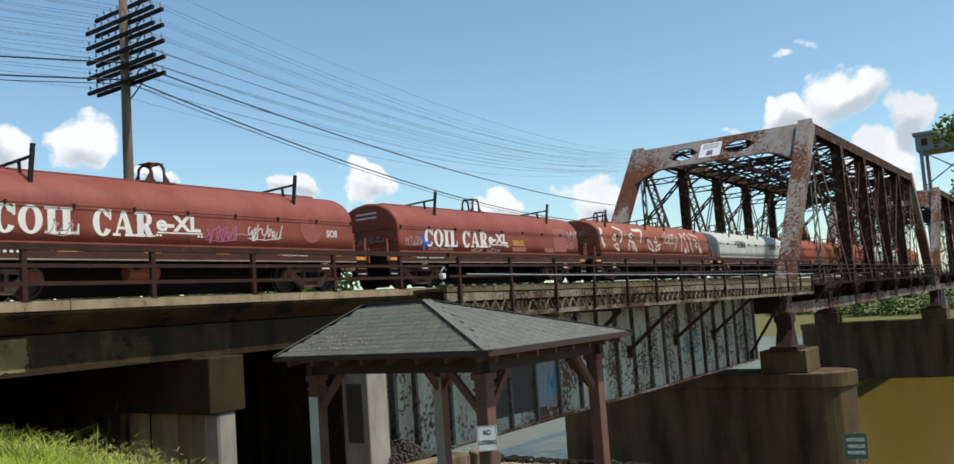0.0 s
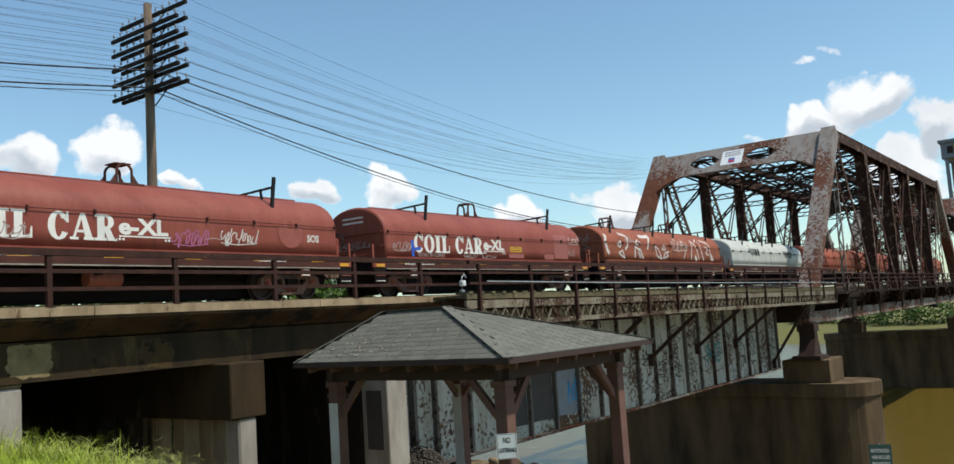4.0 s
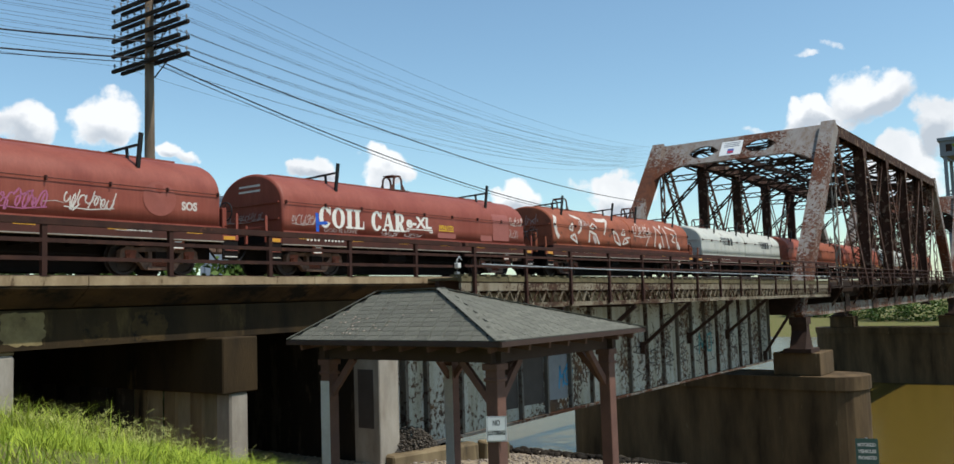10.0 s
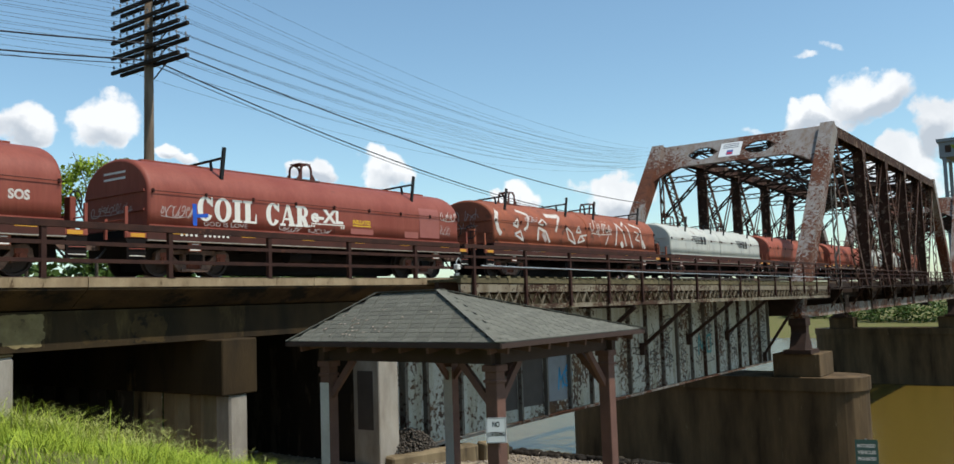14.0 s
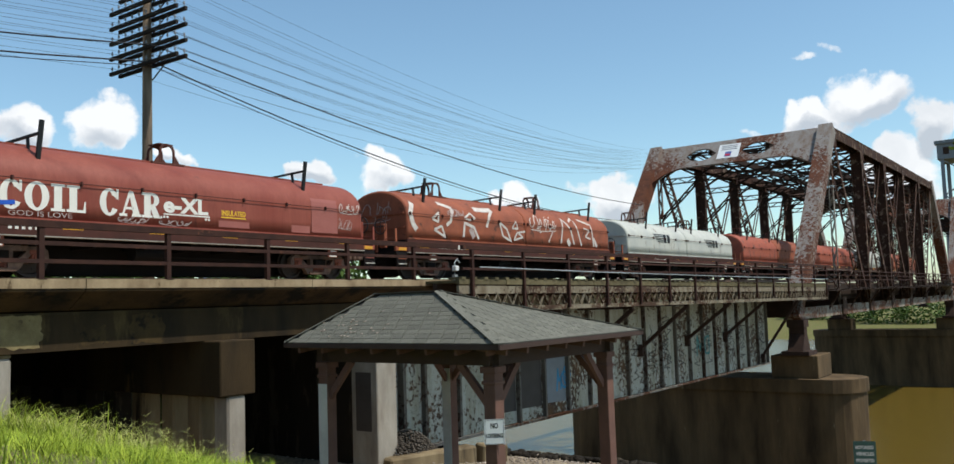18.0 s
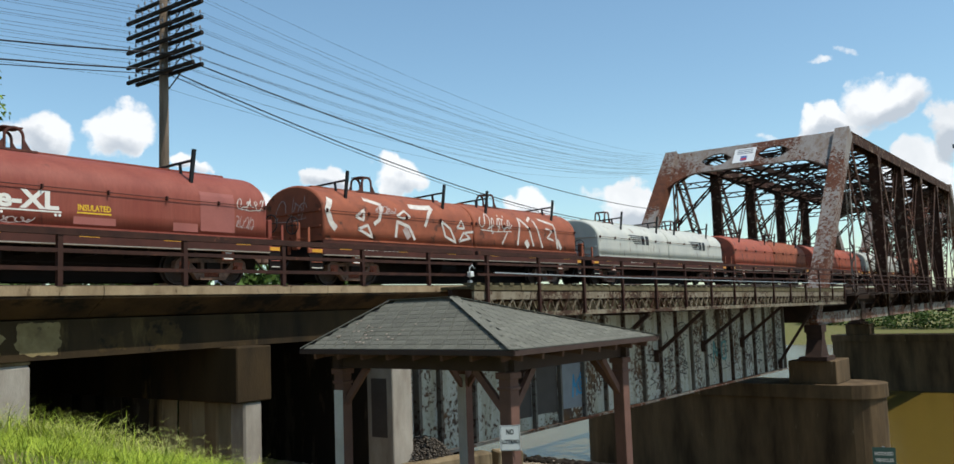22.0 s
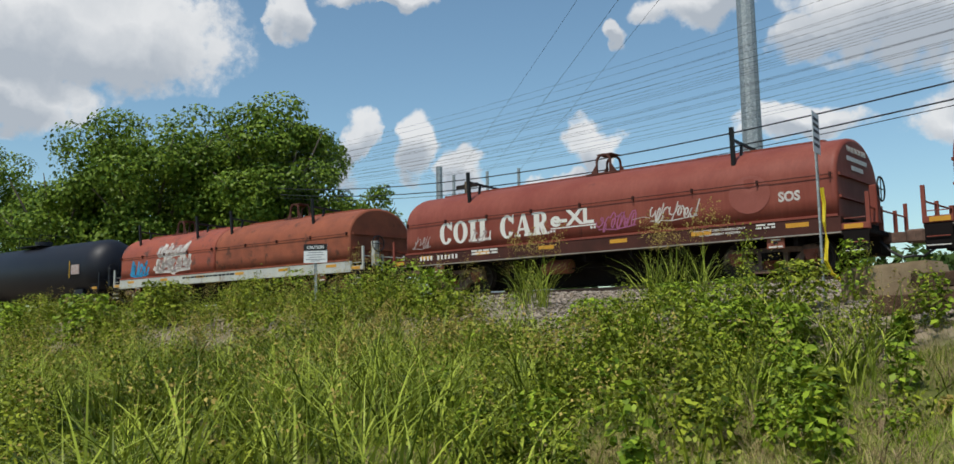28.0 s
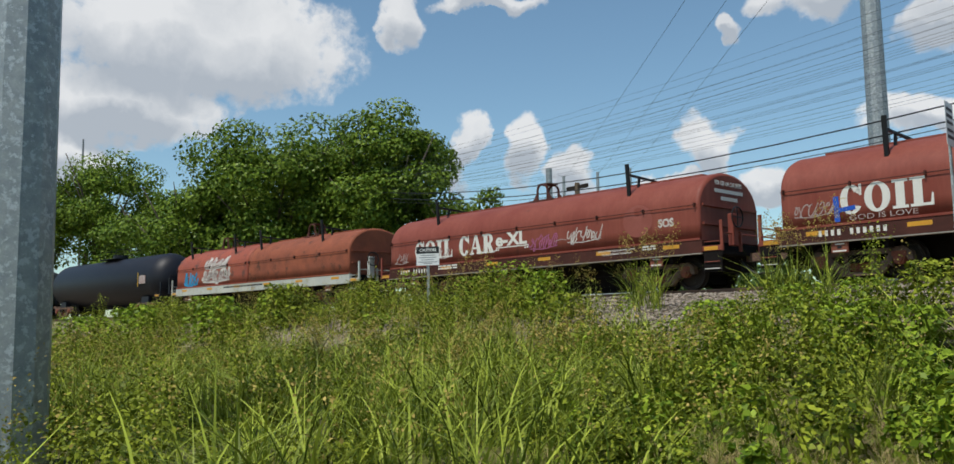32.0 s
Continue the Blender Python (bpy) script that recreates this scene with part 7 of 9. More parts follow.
def telegraph_pole(x, y, base, top, levels, label, spread=1.9):
    ob = thing("telegraph_pole", label, "utility pole", "telegraph poles", at=(x, y, base))
    part("shaft", tube(bmesh.new(), [(0, 0, 0), (0, 0, (top - base) / 2), (0, 0, top - base)], 0.2, 14, 0.13), M_POLE, ob, "weathered round timber shaft", True)
    for i, z in enumerate(levels):
        for dx in ((-0.17, 0.17) if i < len(levels) - 1 else (0.17,)):
            arm = part("crossarm", boxes((dx - 0.05, dx + 0.05, -spread, spread, z - base - 0.06, z - base + 0.06), bevel=0.008), M_ARM, ob, "dark timber crossarm")
            for k in range(10):
                yy = -spread + 0.12 + (2 * spread - 0.24) * k / 9
                if abs(yy) > 0.15:
                    shared("insulator", "insulator", lambda: tube(tube(bmesh.new(), [(0, 0, 0), (0, 0, 0.1)], 0.012, 6), [(0, 0, 0.09), (0, 0, 0.14), (0, 0, 0.19)], 0.04, 8, 0.022), M_GREYSTEEL, arm, pose(dx, yy, z - base + 0.06))
        bm = bmesh.new()
        bar(bm, (0.24, -0.65, z - base), (0.2, 0.0, z - base - 0.45), 0.03, 0.03)
        bar(bm, (0.24, 0.65, z - base), (0.2, 0.0, z - base - 0.45), 0.03, 0.03)
        part("arm_brace", bm, M_ARM, ob)
    return ob


LEVELS = (8.1, 8.62, 9.14, 9.66, 10.18, 10.72)
telegraph_pole(PX, PY, -2.2, 11.1, LEVELS, "weathered telegraph pole with six levels of dark crossarms behind the train")
LEVELS2 = (10.2, 11.0, 11.8, 12.6)
telegraph_pole(-62.0, 31.0, -1.8, 13.4, LEVELS2, "old telegraph pole half hidden by trees")
rnd = random.Random(9)
for i, z in enumerate(LEVELS):
    for k in (0, 3, 6, 9):
        yy = -1.78 + 3.56 * k / 9
        w1 = part("wire", sag_wire((PX, PY + yy, z + 0.2), (66.0, 31.0 + yy * 0.55, 10.6 + 0.3 * i), 1.1 + rnd.random() * 0.3, 0.005), M_WIRE)
        tagged(w1, "thin telegraph wire strung from pole to bridge", "wire", "telegraph wires")
        w2 = part("wire", sag_wire((PX, PY + yy, z + 0.2), (-62.0, 31.0 + yy, 10.4 + 0.42 * i), 1.7 + rnd.random() * 0.5, 0.005), M_WIRE)
        tagged(w2, "thin telegraph wire strung from pole to bridge", "wire", "telegraph wires")
for dy, z, zr, sr, zl, r in ((-0.4, 8.7, 7.6, 0.8, 11.2, 0.026), (-0.35, 8.15, 6.2, 1.3, 10.8, 0.026), (-0.3, 8.02, 6.05, 1.3, 10.55, 0.014)):
    tagged(part("cable", sag_wire((PX, PY + dy, z), (66.0, 31.0, zr), sr, r), M_WIRE), "thick black cable sagging between poles", "cable", "black cables")
    tagged(part("cable", sag_wire((PX, PY + dy, z), (-62.0, 31.0 + dy, zl), 3.3, r), M_WIRE), "thick black cable sagging between poles", "cable", "black cables")
for a, b in (((-86.5, 88, 21.8), (-36.5, 50, 22.5)), ((-90, 85, 21.5), (-38, 47.5, 22.45)), ((-94, 82, 21.2), (-39.5, 45, 22.4))):
    a, b = Vector(a), Vector(b)
    tagged(part("power_line", sag_wire(a, a + (b - a) * 2.6, 1.2, 0.016, 40), M_WIRE), "power conductor crossing high over the line", "wire", "power conductors")


def steel_pole(x, y, base, top, r0, r1, label, bolts=False):
    ob = thing("steel_pole", label, "utility pole", "steel poles", at=(x, y, base))
    part("shaft", tube(bmesh.new(), [(0, 0, 0), (0, 0, top - base)], r0, 12, r1), M_GALV, ob)
    if bolts:
        for k in range(9):
            for q in (-1.9, -0.9):
                z = 0.9 + k * 0.55
                rr = r0 + (r1 - r0) * z / (top - base)
                a = q + 0.12 * (k % 2)
                c0 = Vector((math.cos(a) * rr, math.sin(a) * rr, z))
                part("step_bolt", tube(bmesh.new(), [c0 * 0.99 + Vector((0, 0, z * 0.01)), c0 + Vector((math.cos(a), math.sin(a), 0)) * 0.05], 0.018, 6), M_GREYSTEEL, ob)
        part("ground_wire", tube(bmesh.new(), [(math.cos(-2.3) * (r0 + 0.015), math.sin(-2.3) * (r0 + 0.015), 0.2), (math.cos(-2.3) * (r1 + 0.02), math.sin(-2.3) * (r1 + 0.02), top - base - 0.4)], 0.012, 5), M_BLACK, ob)
    return ob


steel_pole(-17.9, 32.0, -1.6, 27.0, 0.44, 0.3, "tall galvanised steel pole behind the train")
steel_pole(-10.44, 1.22, -1.6, 14.0, 0.42, 0.35, "thick galvanised steel pole among the weeds", True)
for x, y, z in ((-46, 92, 11.5), (-62, 96, 12.5), (-86.5, 88, 22.2), (-94, 82, 21.6), (-90, 85, 21.9)):
    steel_pole(x, y, -1.6, z, 0.3, 0.22, "far grey utility pole")
ob = thing("radio_mast", "thin pale mast beyond the tank cars", "mast", at=(-108, 19.5, -1.8))
part("shaft", tube(bmesh.new(), [(0, 0, 0), (0, 0, 24.5)], 0.2, 8, 0.1), M_GREYSTEEL, ob)
ob = thing("short_pole", "weathered stub pole beside the mast", "pole", at=(-100, 18.6, -1.8))
part("shaft", tube(bmesh.new(), [(0, 0, 0), (0, 0, 10.5)], 0.3, 8, 0.26), M_POLE, ob)

# ---- yard behind the train ----
ob = thing("white_building", "plain white metal building behind the train", "building", at=(-41.5, 36, -1.8))
part("wall", boxes((-3.2, 3.2, 0, 6, 0, 9.2)), M_SIGN, ob)
part("roof", boxes((-3.4, 3.4, -0.2, 6.2, 9.2, 9.5)), M_GREYSTEEL, ob)
for k in range(9):
    part("wall_rib", boxes((-3.1 + 0.75 * k, -3.04 + 0.75 * k, -0.05, -0.003, 0.1, 9.1)), M_GREYSTEEL, ob)
ob = thing("equipment_rack", "pale steel equipment rack beside the white building", "rack", at=(-40.2, 33.5, -1.8))
for x in (-1.6, -0.4):
    part("upright", boxes((x - 0.12, x + 0.12, -0.12, 0.12, 0, 9.0)), M_GALV, ob)
for z in (3.0, 5.5, 8.0):
    part("cross_beam", boxes((-1.9, 0.4, -0.1, 0.1, z, z + 0.22)), M_GALV, ob)
ob = thing("yard_pole", "short timber pole with a crossarm behind the train", "utility pole", at=(-50.0, 45, -1.8))
part("shaft", tube(bmesh.new(), [(0, 0, 0), (0, 0, 12.9)], 0.24, 8, 0.2), M_POLE, ob)
part("crossarm", boxes((-1.2, 1.2, -0.08, 0.08, 12.4, 12.7)), M_ARM, ob)
steel_pole(-53.4, 45, -1.8, 12.8, 0.3, 0.26, "grey-green steel pole behind the train")

# facade and window colours have the distance haze mixed in
M_TOWER = mat("hazy_glass_facade", (0.2, 0.235, 0.29), 0.6, second=(0.16, 0.19, 0.24), bump=0.0)
M_TOWERWIN = mat("hazy_window_glass", (0.11, 0.14, 0.19), 0.4, bump=0.0)
ob = thing("office_building", "distant blue-grey office block with rows of windows", "building", at=(252.3, 335.6, -6.0), turn=-36.5)
part("wall", boxes((-5.2, 5.2, 0, 9, 0, 58)), M_TOWER, ob)
part("wing", boxes((-7.4, -5.22, 0.5, 8, 0, 52.5)), M_TOWER, ob, "lower stepped wing")
for r in range(5):
    for c in range(5):
        part("window", boxes((-4.8 + 2.0 * c, -3.3 + 2.0 * c, -0.06, -0.004, 44.2 + 2.7 * r, 46.0 + 2.7 * r)), M_TOWERWIN, ob)

# ---- far grey tower beyond the bridge ----
ob = thing("bridge_tower", "grey steel tower with a machinery house beyond the bridge", "tower", at=(216, 21.0, -12))
part("house", boxes((-5, 5, -6.6, 6.6, 39.6, 43.0)), M_GREYSTEEL, ob)
part("house_roof", boxes((-5.4, 5.4, -7.0, 7.0, 43.0, 43.7)), M_GREYSTEEL, ob)
for k in range(5):
    part("window_opening", boxes((-5.05, -5.003, -5.4 + 2.4 * k, -4.2 + 2.4 * k, 40.6, 42.2)), M_DKSTEEL, ob)
for sx in (-4.4, 4.4):
    for sy in (-5.7, 5.7):
        part("leg", boxes((sx - 0.35, sx + 0.35, sy - 0.35, sy + 0.35, 0, 39.6)), M_GREYSTEEL, ob)
for k in range(5):
    bm = bmesh.new()
    bar(bm, (-4.4, -5.7, 7.9 * k), (-4.4, 5.7, 7.9 * k + 7.9), 0.25)
    bar(bm, (-4.4, 5.7, 7.9 * k), (-4.4, -5.7, 7.9 * k + 7.9), 0.25)
    part("tower_brace", bm, M_GREYSTEEL, ob)

# ---- timber pile, blocks, scrap ----
def stick(name, label, category, group, a, b, w, d, material, bevel=0.012, up=(0, 0, 1)):
    bm = bmesh.new()
    n = 5
    a, b = Vector(a), Vector(b)
    for k in range(1):
        bar(bm, a, b, w, d, up)
    bmesh.ops.bevel(bm, geom=bm.edges[:], offset=bevel, segments=1, affect="EDGES")
    bmesh.ops.subdivide_edges(bm, edges=[e for e in bm.edges if e.calc_length() > 0.6], cuts=7)
    for v in bm.verts:
        v.co += Vector((noise.noise(v.co * 2.1), noise.noise(v.co * 2.1 + Vector((5, 1, 2))), noise.noise(v.co * 2.3 + Vector((1, 7, 3))))) * 0.022
    return tagged(part(name, bm, material), label, category, group)


TL = "old weathered railway timber lying in a pile"
stick("timber", TL + ", topmost", "timber", "timber pile", (-4.75, 12.75, 0.47), (-0.72, 12.35, 0.53), 0.26, 0.21, M_WOODGREY)
stick("timber", TL, "timber", "timber pile", (-5.15, 12.3, 0.13), (-1.0, 12.5, 0.26), 0.26, 0.27, M_WOODGREY)
stick("timber", TL, "timber", "timber pile", (-4.6, 12.85, 0.2), (-0.75, 12.85, 0.25), 0.26, 0.24, M_WOODGREY)
stick("timber", TL, "timber", "timber pile", (-2.4, 12.1, 0.08), (-0.5, 12.35, 0.12), 0.22, 0.16, M_WOODGREY)
stick("timber", TL, "timber", "timber pile", (-3.0, 12.5, -0.03), (0.0, 12.95, 0.05), 0.24, 0.16, M_WOODGREY)
stick("timber", "split grey timber offcut on the pile", "timber", "timber pile", (-2.75, 12.65, 0.66), (-2.05, 12.75, 0.62), 0.22, 0.1, M_WOODGREY)
for a, b in (((-2.5, 11.7, -0.15), (-1.5, 12.15, 0.1)), ((-2.2, 11.9, -0.05), (-1.75, 12.15, 0.0))):
    stick("plank", "splintered grey plank beside the timber pile", "plank", "timber pile", a, b, 0.2, 0.05, M_DRIFT, 0.005)
ob = thing("concrete_block", "worn concrete block with vines beside the timber pile", "block", at=(-5.3, 13.5, 0))
bm = bmesh.new()
slab(bm, ((-0.75, -0.2), (-0.7, 0.72), (0.6, 0.78), (0.85, -0.2)), -0.35, 0.4)
bmesh.ops.bevel(bm, geom=bm.edges[:], offset=0.05, segments=2, affect="EDGES")
part("block_body", bm, M_CONC, ob)
bm = bmesh.new()
for z0, z1, w in ((-0.72, -0.69, 0.14), (-0.69, -0.49, 0.03), (-0.49, -0.46, 0.14)):
    box(bm, 0.95, 2.32, 13.15 - w / 2, 13.15 + w / 2, z0 + 0.03, z1 + 0.03)
tagged(part("scrap_rail_beam", bm, M_RAILING), "rusty scrap steel beam lying on the gravel", "scrap")

rnd = random.Random(12)


def branch(a, b, r, bend, material=M_DRIFT):
    a, b = Vector(a), Vector(b)
    pts = []
    for k in range(7):
        q = k / 6
        p = a.lerp(b, q) + Vector((rnd.uniform(-1, 1), rnd.uniform(-1, 1), 0)) * 0.03
        p.z += bend * math.sin(math.pi * q)
        pts.append(p)
    return tagged(part("branch", tube(bmesh.new(), pts, r, 6, r * 0.55), material, smooth=True), "bleached dead branch on the brush pile", "branch", "brush pile")


branch((-1.95, 11.3, -0.55), (-1.75, 11.5, 0.13), 0.05, 0.1)
branch((-1.75, 11.5, 0.13), (-0.9, 11.3, -0.25), 0.05, 0.04)
branch((-3.2, 11.3, -0.35), (-1.9, 11.5, -0.25), 0.05, 0.18)
branch((-1.25, 10.4, -0.55), (-0.85, 10.0, -0.95), 0.07, 0.0, M_BARK)
branch((-1.25, 10.4, -0.55), (-1.0, 10.35, 0.05), 0.035, 0.0, M_BARK)
for k in range(70):
    x, y = rnd.gauss(-1.5, 0.7), rnd.uniform(10.7, 12.0)
    a = rnd.uniform(-1.7, 1.7)
    l = rnd.uniform(0.2, 0.7)
    g = ground_z(x, y)
    branch((x, y, g + rnd.uniform(0.02, 0.22)), (x + l * math.cos(a), y + l * math.sin(a), g + rnd.uniform(0.02, 0.25)), rnd.uniform(0.005, 0.018), rnd.uniform(0, 0.08), rnd.choice((M_DRIFT, M_DRIFT, M_BARK)))
for k in range(60):
    x, y = rnd.gauss(-1.2, 0.55), rnd.uniform(10.8, 11.9)
    a, l = rnd.uniform(-1.9, 1.9), rnd.uniform(0.2, 0.55)
    g = ground_z(x, y)
    z0, z1 = rnd.uniform(0.0, 0.15), rnd.uniform(0.05, 0.38)
    branch((x, y, g + z0), (x + l * math.cos(a), y + l * math.sin(a), g + z1), rnd.uniform(0.005, 0.014), rnd.uniform(0, 0.06), rnd.choice((M_DRIFT, M_BARK, M_BARK)))
for x, y, l in ((2.1, 10.4, 0.7), (3.0, 10.9, 0.5), (0.3, 10.9, 0.4), (1.2, 11.6, 0.35)):
    branch((x, y, ground_z(x, y) + 0.05), (x + l, y + 0.1, ground_z(x + l, y + 0.1) + 0.06), 0.025, 0.03, M_BARK)
bm = bmesh.new()
for k in range(5):
    box(bm, -1.5 + 0.03 * k, -1.46 + 0.04 * k, 11.05, 11.12, -0.3 - 0.01 * k, -0.27)
tagged(part("blue_wrapper", bm, M_BLUE), "crumpled blue litter in the brush pile", "litter")

# ---- plants ----
RNG = np.random.default_rng(7)


def mesh_from(name, verts, quads, material):
    me = bpy.data.meshes.new(name)
    v = np.asarray(verts, np.float32).reshape(-1, 3)
    q = np.asarray(quads, np.int32).reshape(-1, 4)
    me.vertices.add(len(v))
    me.vertices.foreach_set("co", v.ravel())
    me.loops.add(q.size)
    me.loops.foreach_set("vertex_index", q.ravel())
    me.polygons.add(len(q))
    me.polygons.foreach_set("loop_start", np.arange(0, q.size, 4, dtype=np.int32))
    me.polygons.foreach_set("loop_total", np.full(len(q), 4, np.int32))
    me.materials.append(material)
    me.update(calc_edges=True)
    return me


def blades(base, height, width, lean, droop, segs=3):
    """Arching blades. base (n,3); height, width, droop (n); lean (n,2) unit-ish."""
    n = len(base)
    k = np.linspace(0, 1, segs + 1)[None, :]
    out = (k ** 1.8) * droop[:, None] * height[:, None]
    up = height[:, None] * (k - 0.35 * droop[:, None] * k ** 3)
    side = np.stack([-lean[:, 1], lean[:, 0]], 1)
    spin = RNG.uniform(0, 2 * np.pi, n)
    side = np.stack([np.cos(spin), np.sin(spin)], 1) * 0.3 + side * 0.8
    w = width[:, None] * np.array([0.75, 1.0, 0.75, 0.12][: segs + 1] if segs == 3 else np.linspace(1, 0.12, segs + 1))[None, :]
    mid = np.stack([base[:, None, 0] + lean[:, None, 0] * out, base[:, None, 1] + lean[:, None, 1] * out, base[:, None, 2] + up], 2)
    off = np.stack([side[:, None, 0] * w / 2, side[:, None, 1] * w / 2, 0 * w], 2)
    v = np.stack([mid - off, mid + off], 2).reshape(n, -1, 3)
    per = 2 * (segs + 1)
    one = np.array([[2 * i, 2 * i + 1, 2 * i + 3, 2 * i + 2] for i in range(segs)])
    q = (np.arange(n) * per)[:, None, None] + one[None]
    return v.reshape(-1, 3), q.reshape(-1, 4)


def leaves(centre, size, face=(0.0, -0.1, 0.75), loose=0.62):
    """Small pointed leaves at the centres, turned at random."""
    n = len(centre)
    up = RNG.normal(size=(n, 3)) * loose + np.array(face)
    up /= np.linalg.norm(up, axis=1, keepdims=True)
    a = RNG.normal(size=(n, 3))
    a -= (a * up).sum(1, keepdims=True) * up
    a /= np.linalg.norm(a, axis=1, keepdims=True)
    b = np.cross(up, a)
    s = size[:, None]
    fold = np.cross(a, b) * s * 0.12
    v = np.stack([centre - a * s * 0.5, centre + b * s * 0.32 + fold, centre + a * s * 0.55, centre - b * s * 0.32 + fold], 1)
    q = np.arange(4 * n).reshape(-1, 4)
    return v.reshape(-1, 3), q


def scatter(n, x0, x1, y0, y1, keep):
    x, y = RNG.uniform(x0, x1, n), RNG.uniform(y0, y1, n)
    pts = [(a, b) for a, b in zip(x, y) if keep(a, b)]
    return np.array([(a, b, ground_z(a, b) - 0.02) for a, b in pts])


def unit(n):
    a = RNG.uniform(0, 2 * np.pi, n)
    return np.stack([np.cos(a), np.sin(a)], 1)


def in_view(x, y, margin=0.0):
    """Inside the wedge of ground that lies before the place where one stands."""
    r = math.hypot(x, y)
    return r > 3.2 and y > -0.15 * abs(x) - 1


def d_track(x, y):
    return yc(x) - y


def clump(x, y, s, seed):
    return noise.noise((x * s + seed, y * s, seed * 1.7))


M_DRYSTALK = leaf_mat("dry_stalk", (0.16, 0.1, 0.06), (0.34, 0.26, 0.15), 0.7)


# short bright grass on the open bank
def lawn(x, y):
    d = d_track(x, y)
    if x > 13 or not in_view(x, y) or math.hypot(x, y) < 4.5:
        return False
    if x > 2.5:
        return d + 0.5 * clump(x, y, 0.6, 5.0) > turf_edge(x) and x < 9.6 + 0.5 * clump(x, y, 0.4, 1)
    return d > 8.4 + 0.8 * clump(x, y, 0.6, 5.0) and x > -9


p = scatter(470000, -9, 10.5, 2, 17, lambda x, y: lawn(x, y) and RNG.random() < (0.62 + 0.9 * clump(x, y, 0.7, 3)) * (1.0 if x > -3 else 0.8) * min(1, 14 / math.hypot(x, y)) * (0.55 + 0.45 * min(1, math.hypot(x, y) / 9)))
n = len(p)
h = RNG.uniform(0.06, 0.17, n) * (1 + 0.7 * np.array([max(0, clump(a, b, 0.4, 8)) for a, b in p[:, :2]]))
v, q = blades(p, h, RNG.uniform(0.005, 0.01, n), unit(n), RNG.uniform(0.5, 1.4, n), 2)
tagged(new("short_grass", mesh_from("short_grass", v, q, M_LAWN)), "short bright green grass on the bank", "grass", kind="stuff")

# trodden grass round the standing place
p = scatter(9000, -9, 9, -9, 6, lambda x, y: math.hypot(x, y) > 0.4 and (not in_view(x, y) or math.hypot(x, y) < 4.6) and d_track(x, y) > 9)
n = len(p)
v, q = blades(p, RNG.uniform(0.05, 0.13, n), RNG.uniform(0.01, 0.018, n), unit(n), RNG.uniform(0.5, 1.4, n), 2)
tagged(new("trodden_grass", mesh_from("trodden_grass", v, q, M_LAWN)), "short trodden grass on the bank", "grass", kind="stuff")

# taller tufts along the bank's edge by the trestle
p = scatter(34000, 3.0, 9.6, 8, 17.5, lambda x, y: turf_edge(x) - 0.6 < d_track(x, y) < 10 and RNG.random() < (0.25 + clump(x, y, 0.9, 2.0)) * (0.35 if x < 6 else 1.0) + (0.4 if 6.6 < x < 9.4 and d_track(x, y) < 7 else 0))
n = len(p)
v, q = blades(p, RNG.uniform(0.3, 0.85, n), RNG.uniform(0.008, 0.016, n), unit(n), RNG.uniform(0.4, 1.1, n), 3)
tagged(new("tall_grass", mesh_from("tall_grass", v, q, M_LAWN)), "tall feathery grass at the edge of the bank", "grass", kind="stuff")

# thin stalks with spreading fingers of seed above the bank's edge
p = scatter(11000, 2.6, 9.4, 8, 17.6, lambda x, y: 4.2 < d_track(x, y) < 11 and RNG.random() < (0.25 + clump(x, y, 0.9, 2.0) + (0.3 if x > 6.4 else 0) if d_track(x, y) > turf_edge(x) else 0.16 if d_track(x, y) < 5.6 else 0.0))
n = len(p)
ht = RNG.uniform(0.3, 0.62, n)
way = unit(n)
tilt = RNG.uniform(0.15, 0.6, n)
v1, q1 = blades(p, ht, RNG.uniform(0.005, 0.008, n), way, tilt, 3)
tips = p + np.stack([way[:, 0] * tilt * ht, way[:, 1] * tilt * ht, ht * (1 - 0.35 * tilt)], 1)
fing = np.repeat(tips, 5, 0)
m = len(fing)
v2, q2 = blades(fing, RNG.uniform(0.05, 0.11, m), RNG.uniform(0.005, 0.008, m), unit(m), RNG.uniform(0.8, 1.6, m), 1)
tagged(new("fingered_grass", mesh_from("fingered_grass", np.concatenate([v1, v2]), np.concatenate([q1, q2 + len(v1)]), M_STALK)), "slender grass stalks with fingered seed heads", "grass", kind="stuff")

# dry patches
p = scatter(120000, -8, 4, 4, 13, lambda x, y: d_track(x, y) > 8.6 and RNG.random() < (0.1 + 1.3 * clump(x, y, 0.55, 11.0)) * min(1.0, max(0.0, (0.6 - x) / 2.0)))
n = len(p)
v, q = blades(p, RNG.uniform(0.08, 0.3, n), RNG.uniform(0.005, 0.01, n), unit(n), RNG.uniform(0.6, 1.4, n), 2)
tagged(new("dry_grass", mesh_from("dry_grass", v, q, M_DRYGRASS)), "dry straw-coloured grass among the green", "grass", kind="stuff")


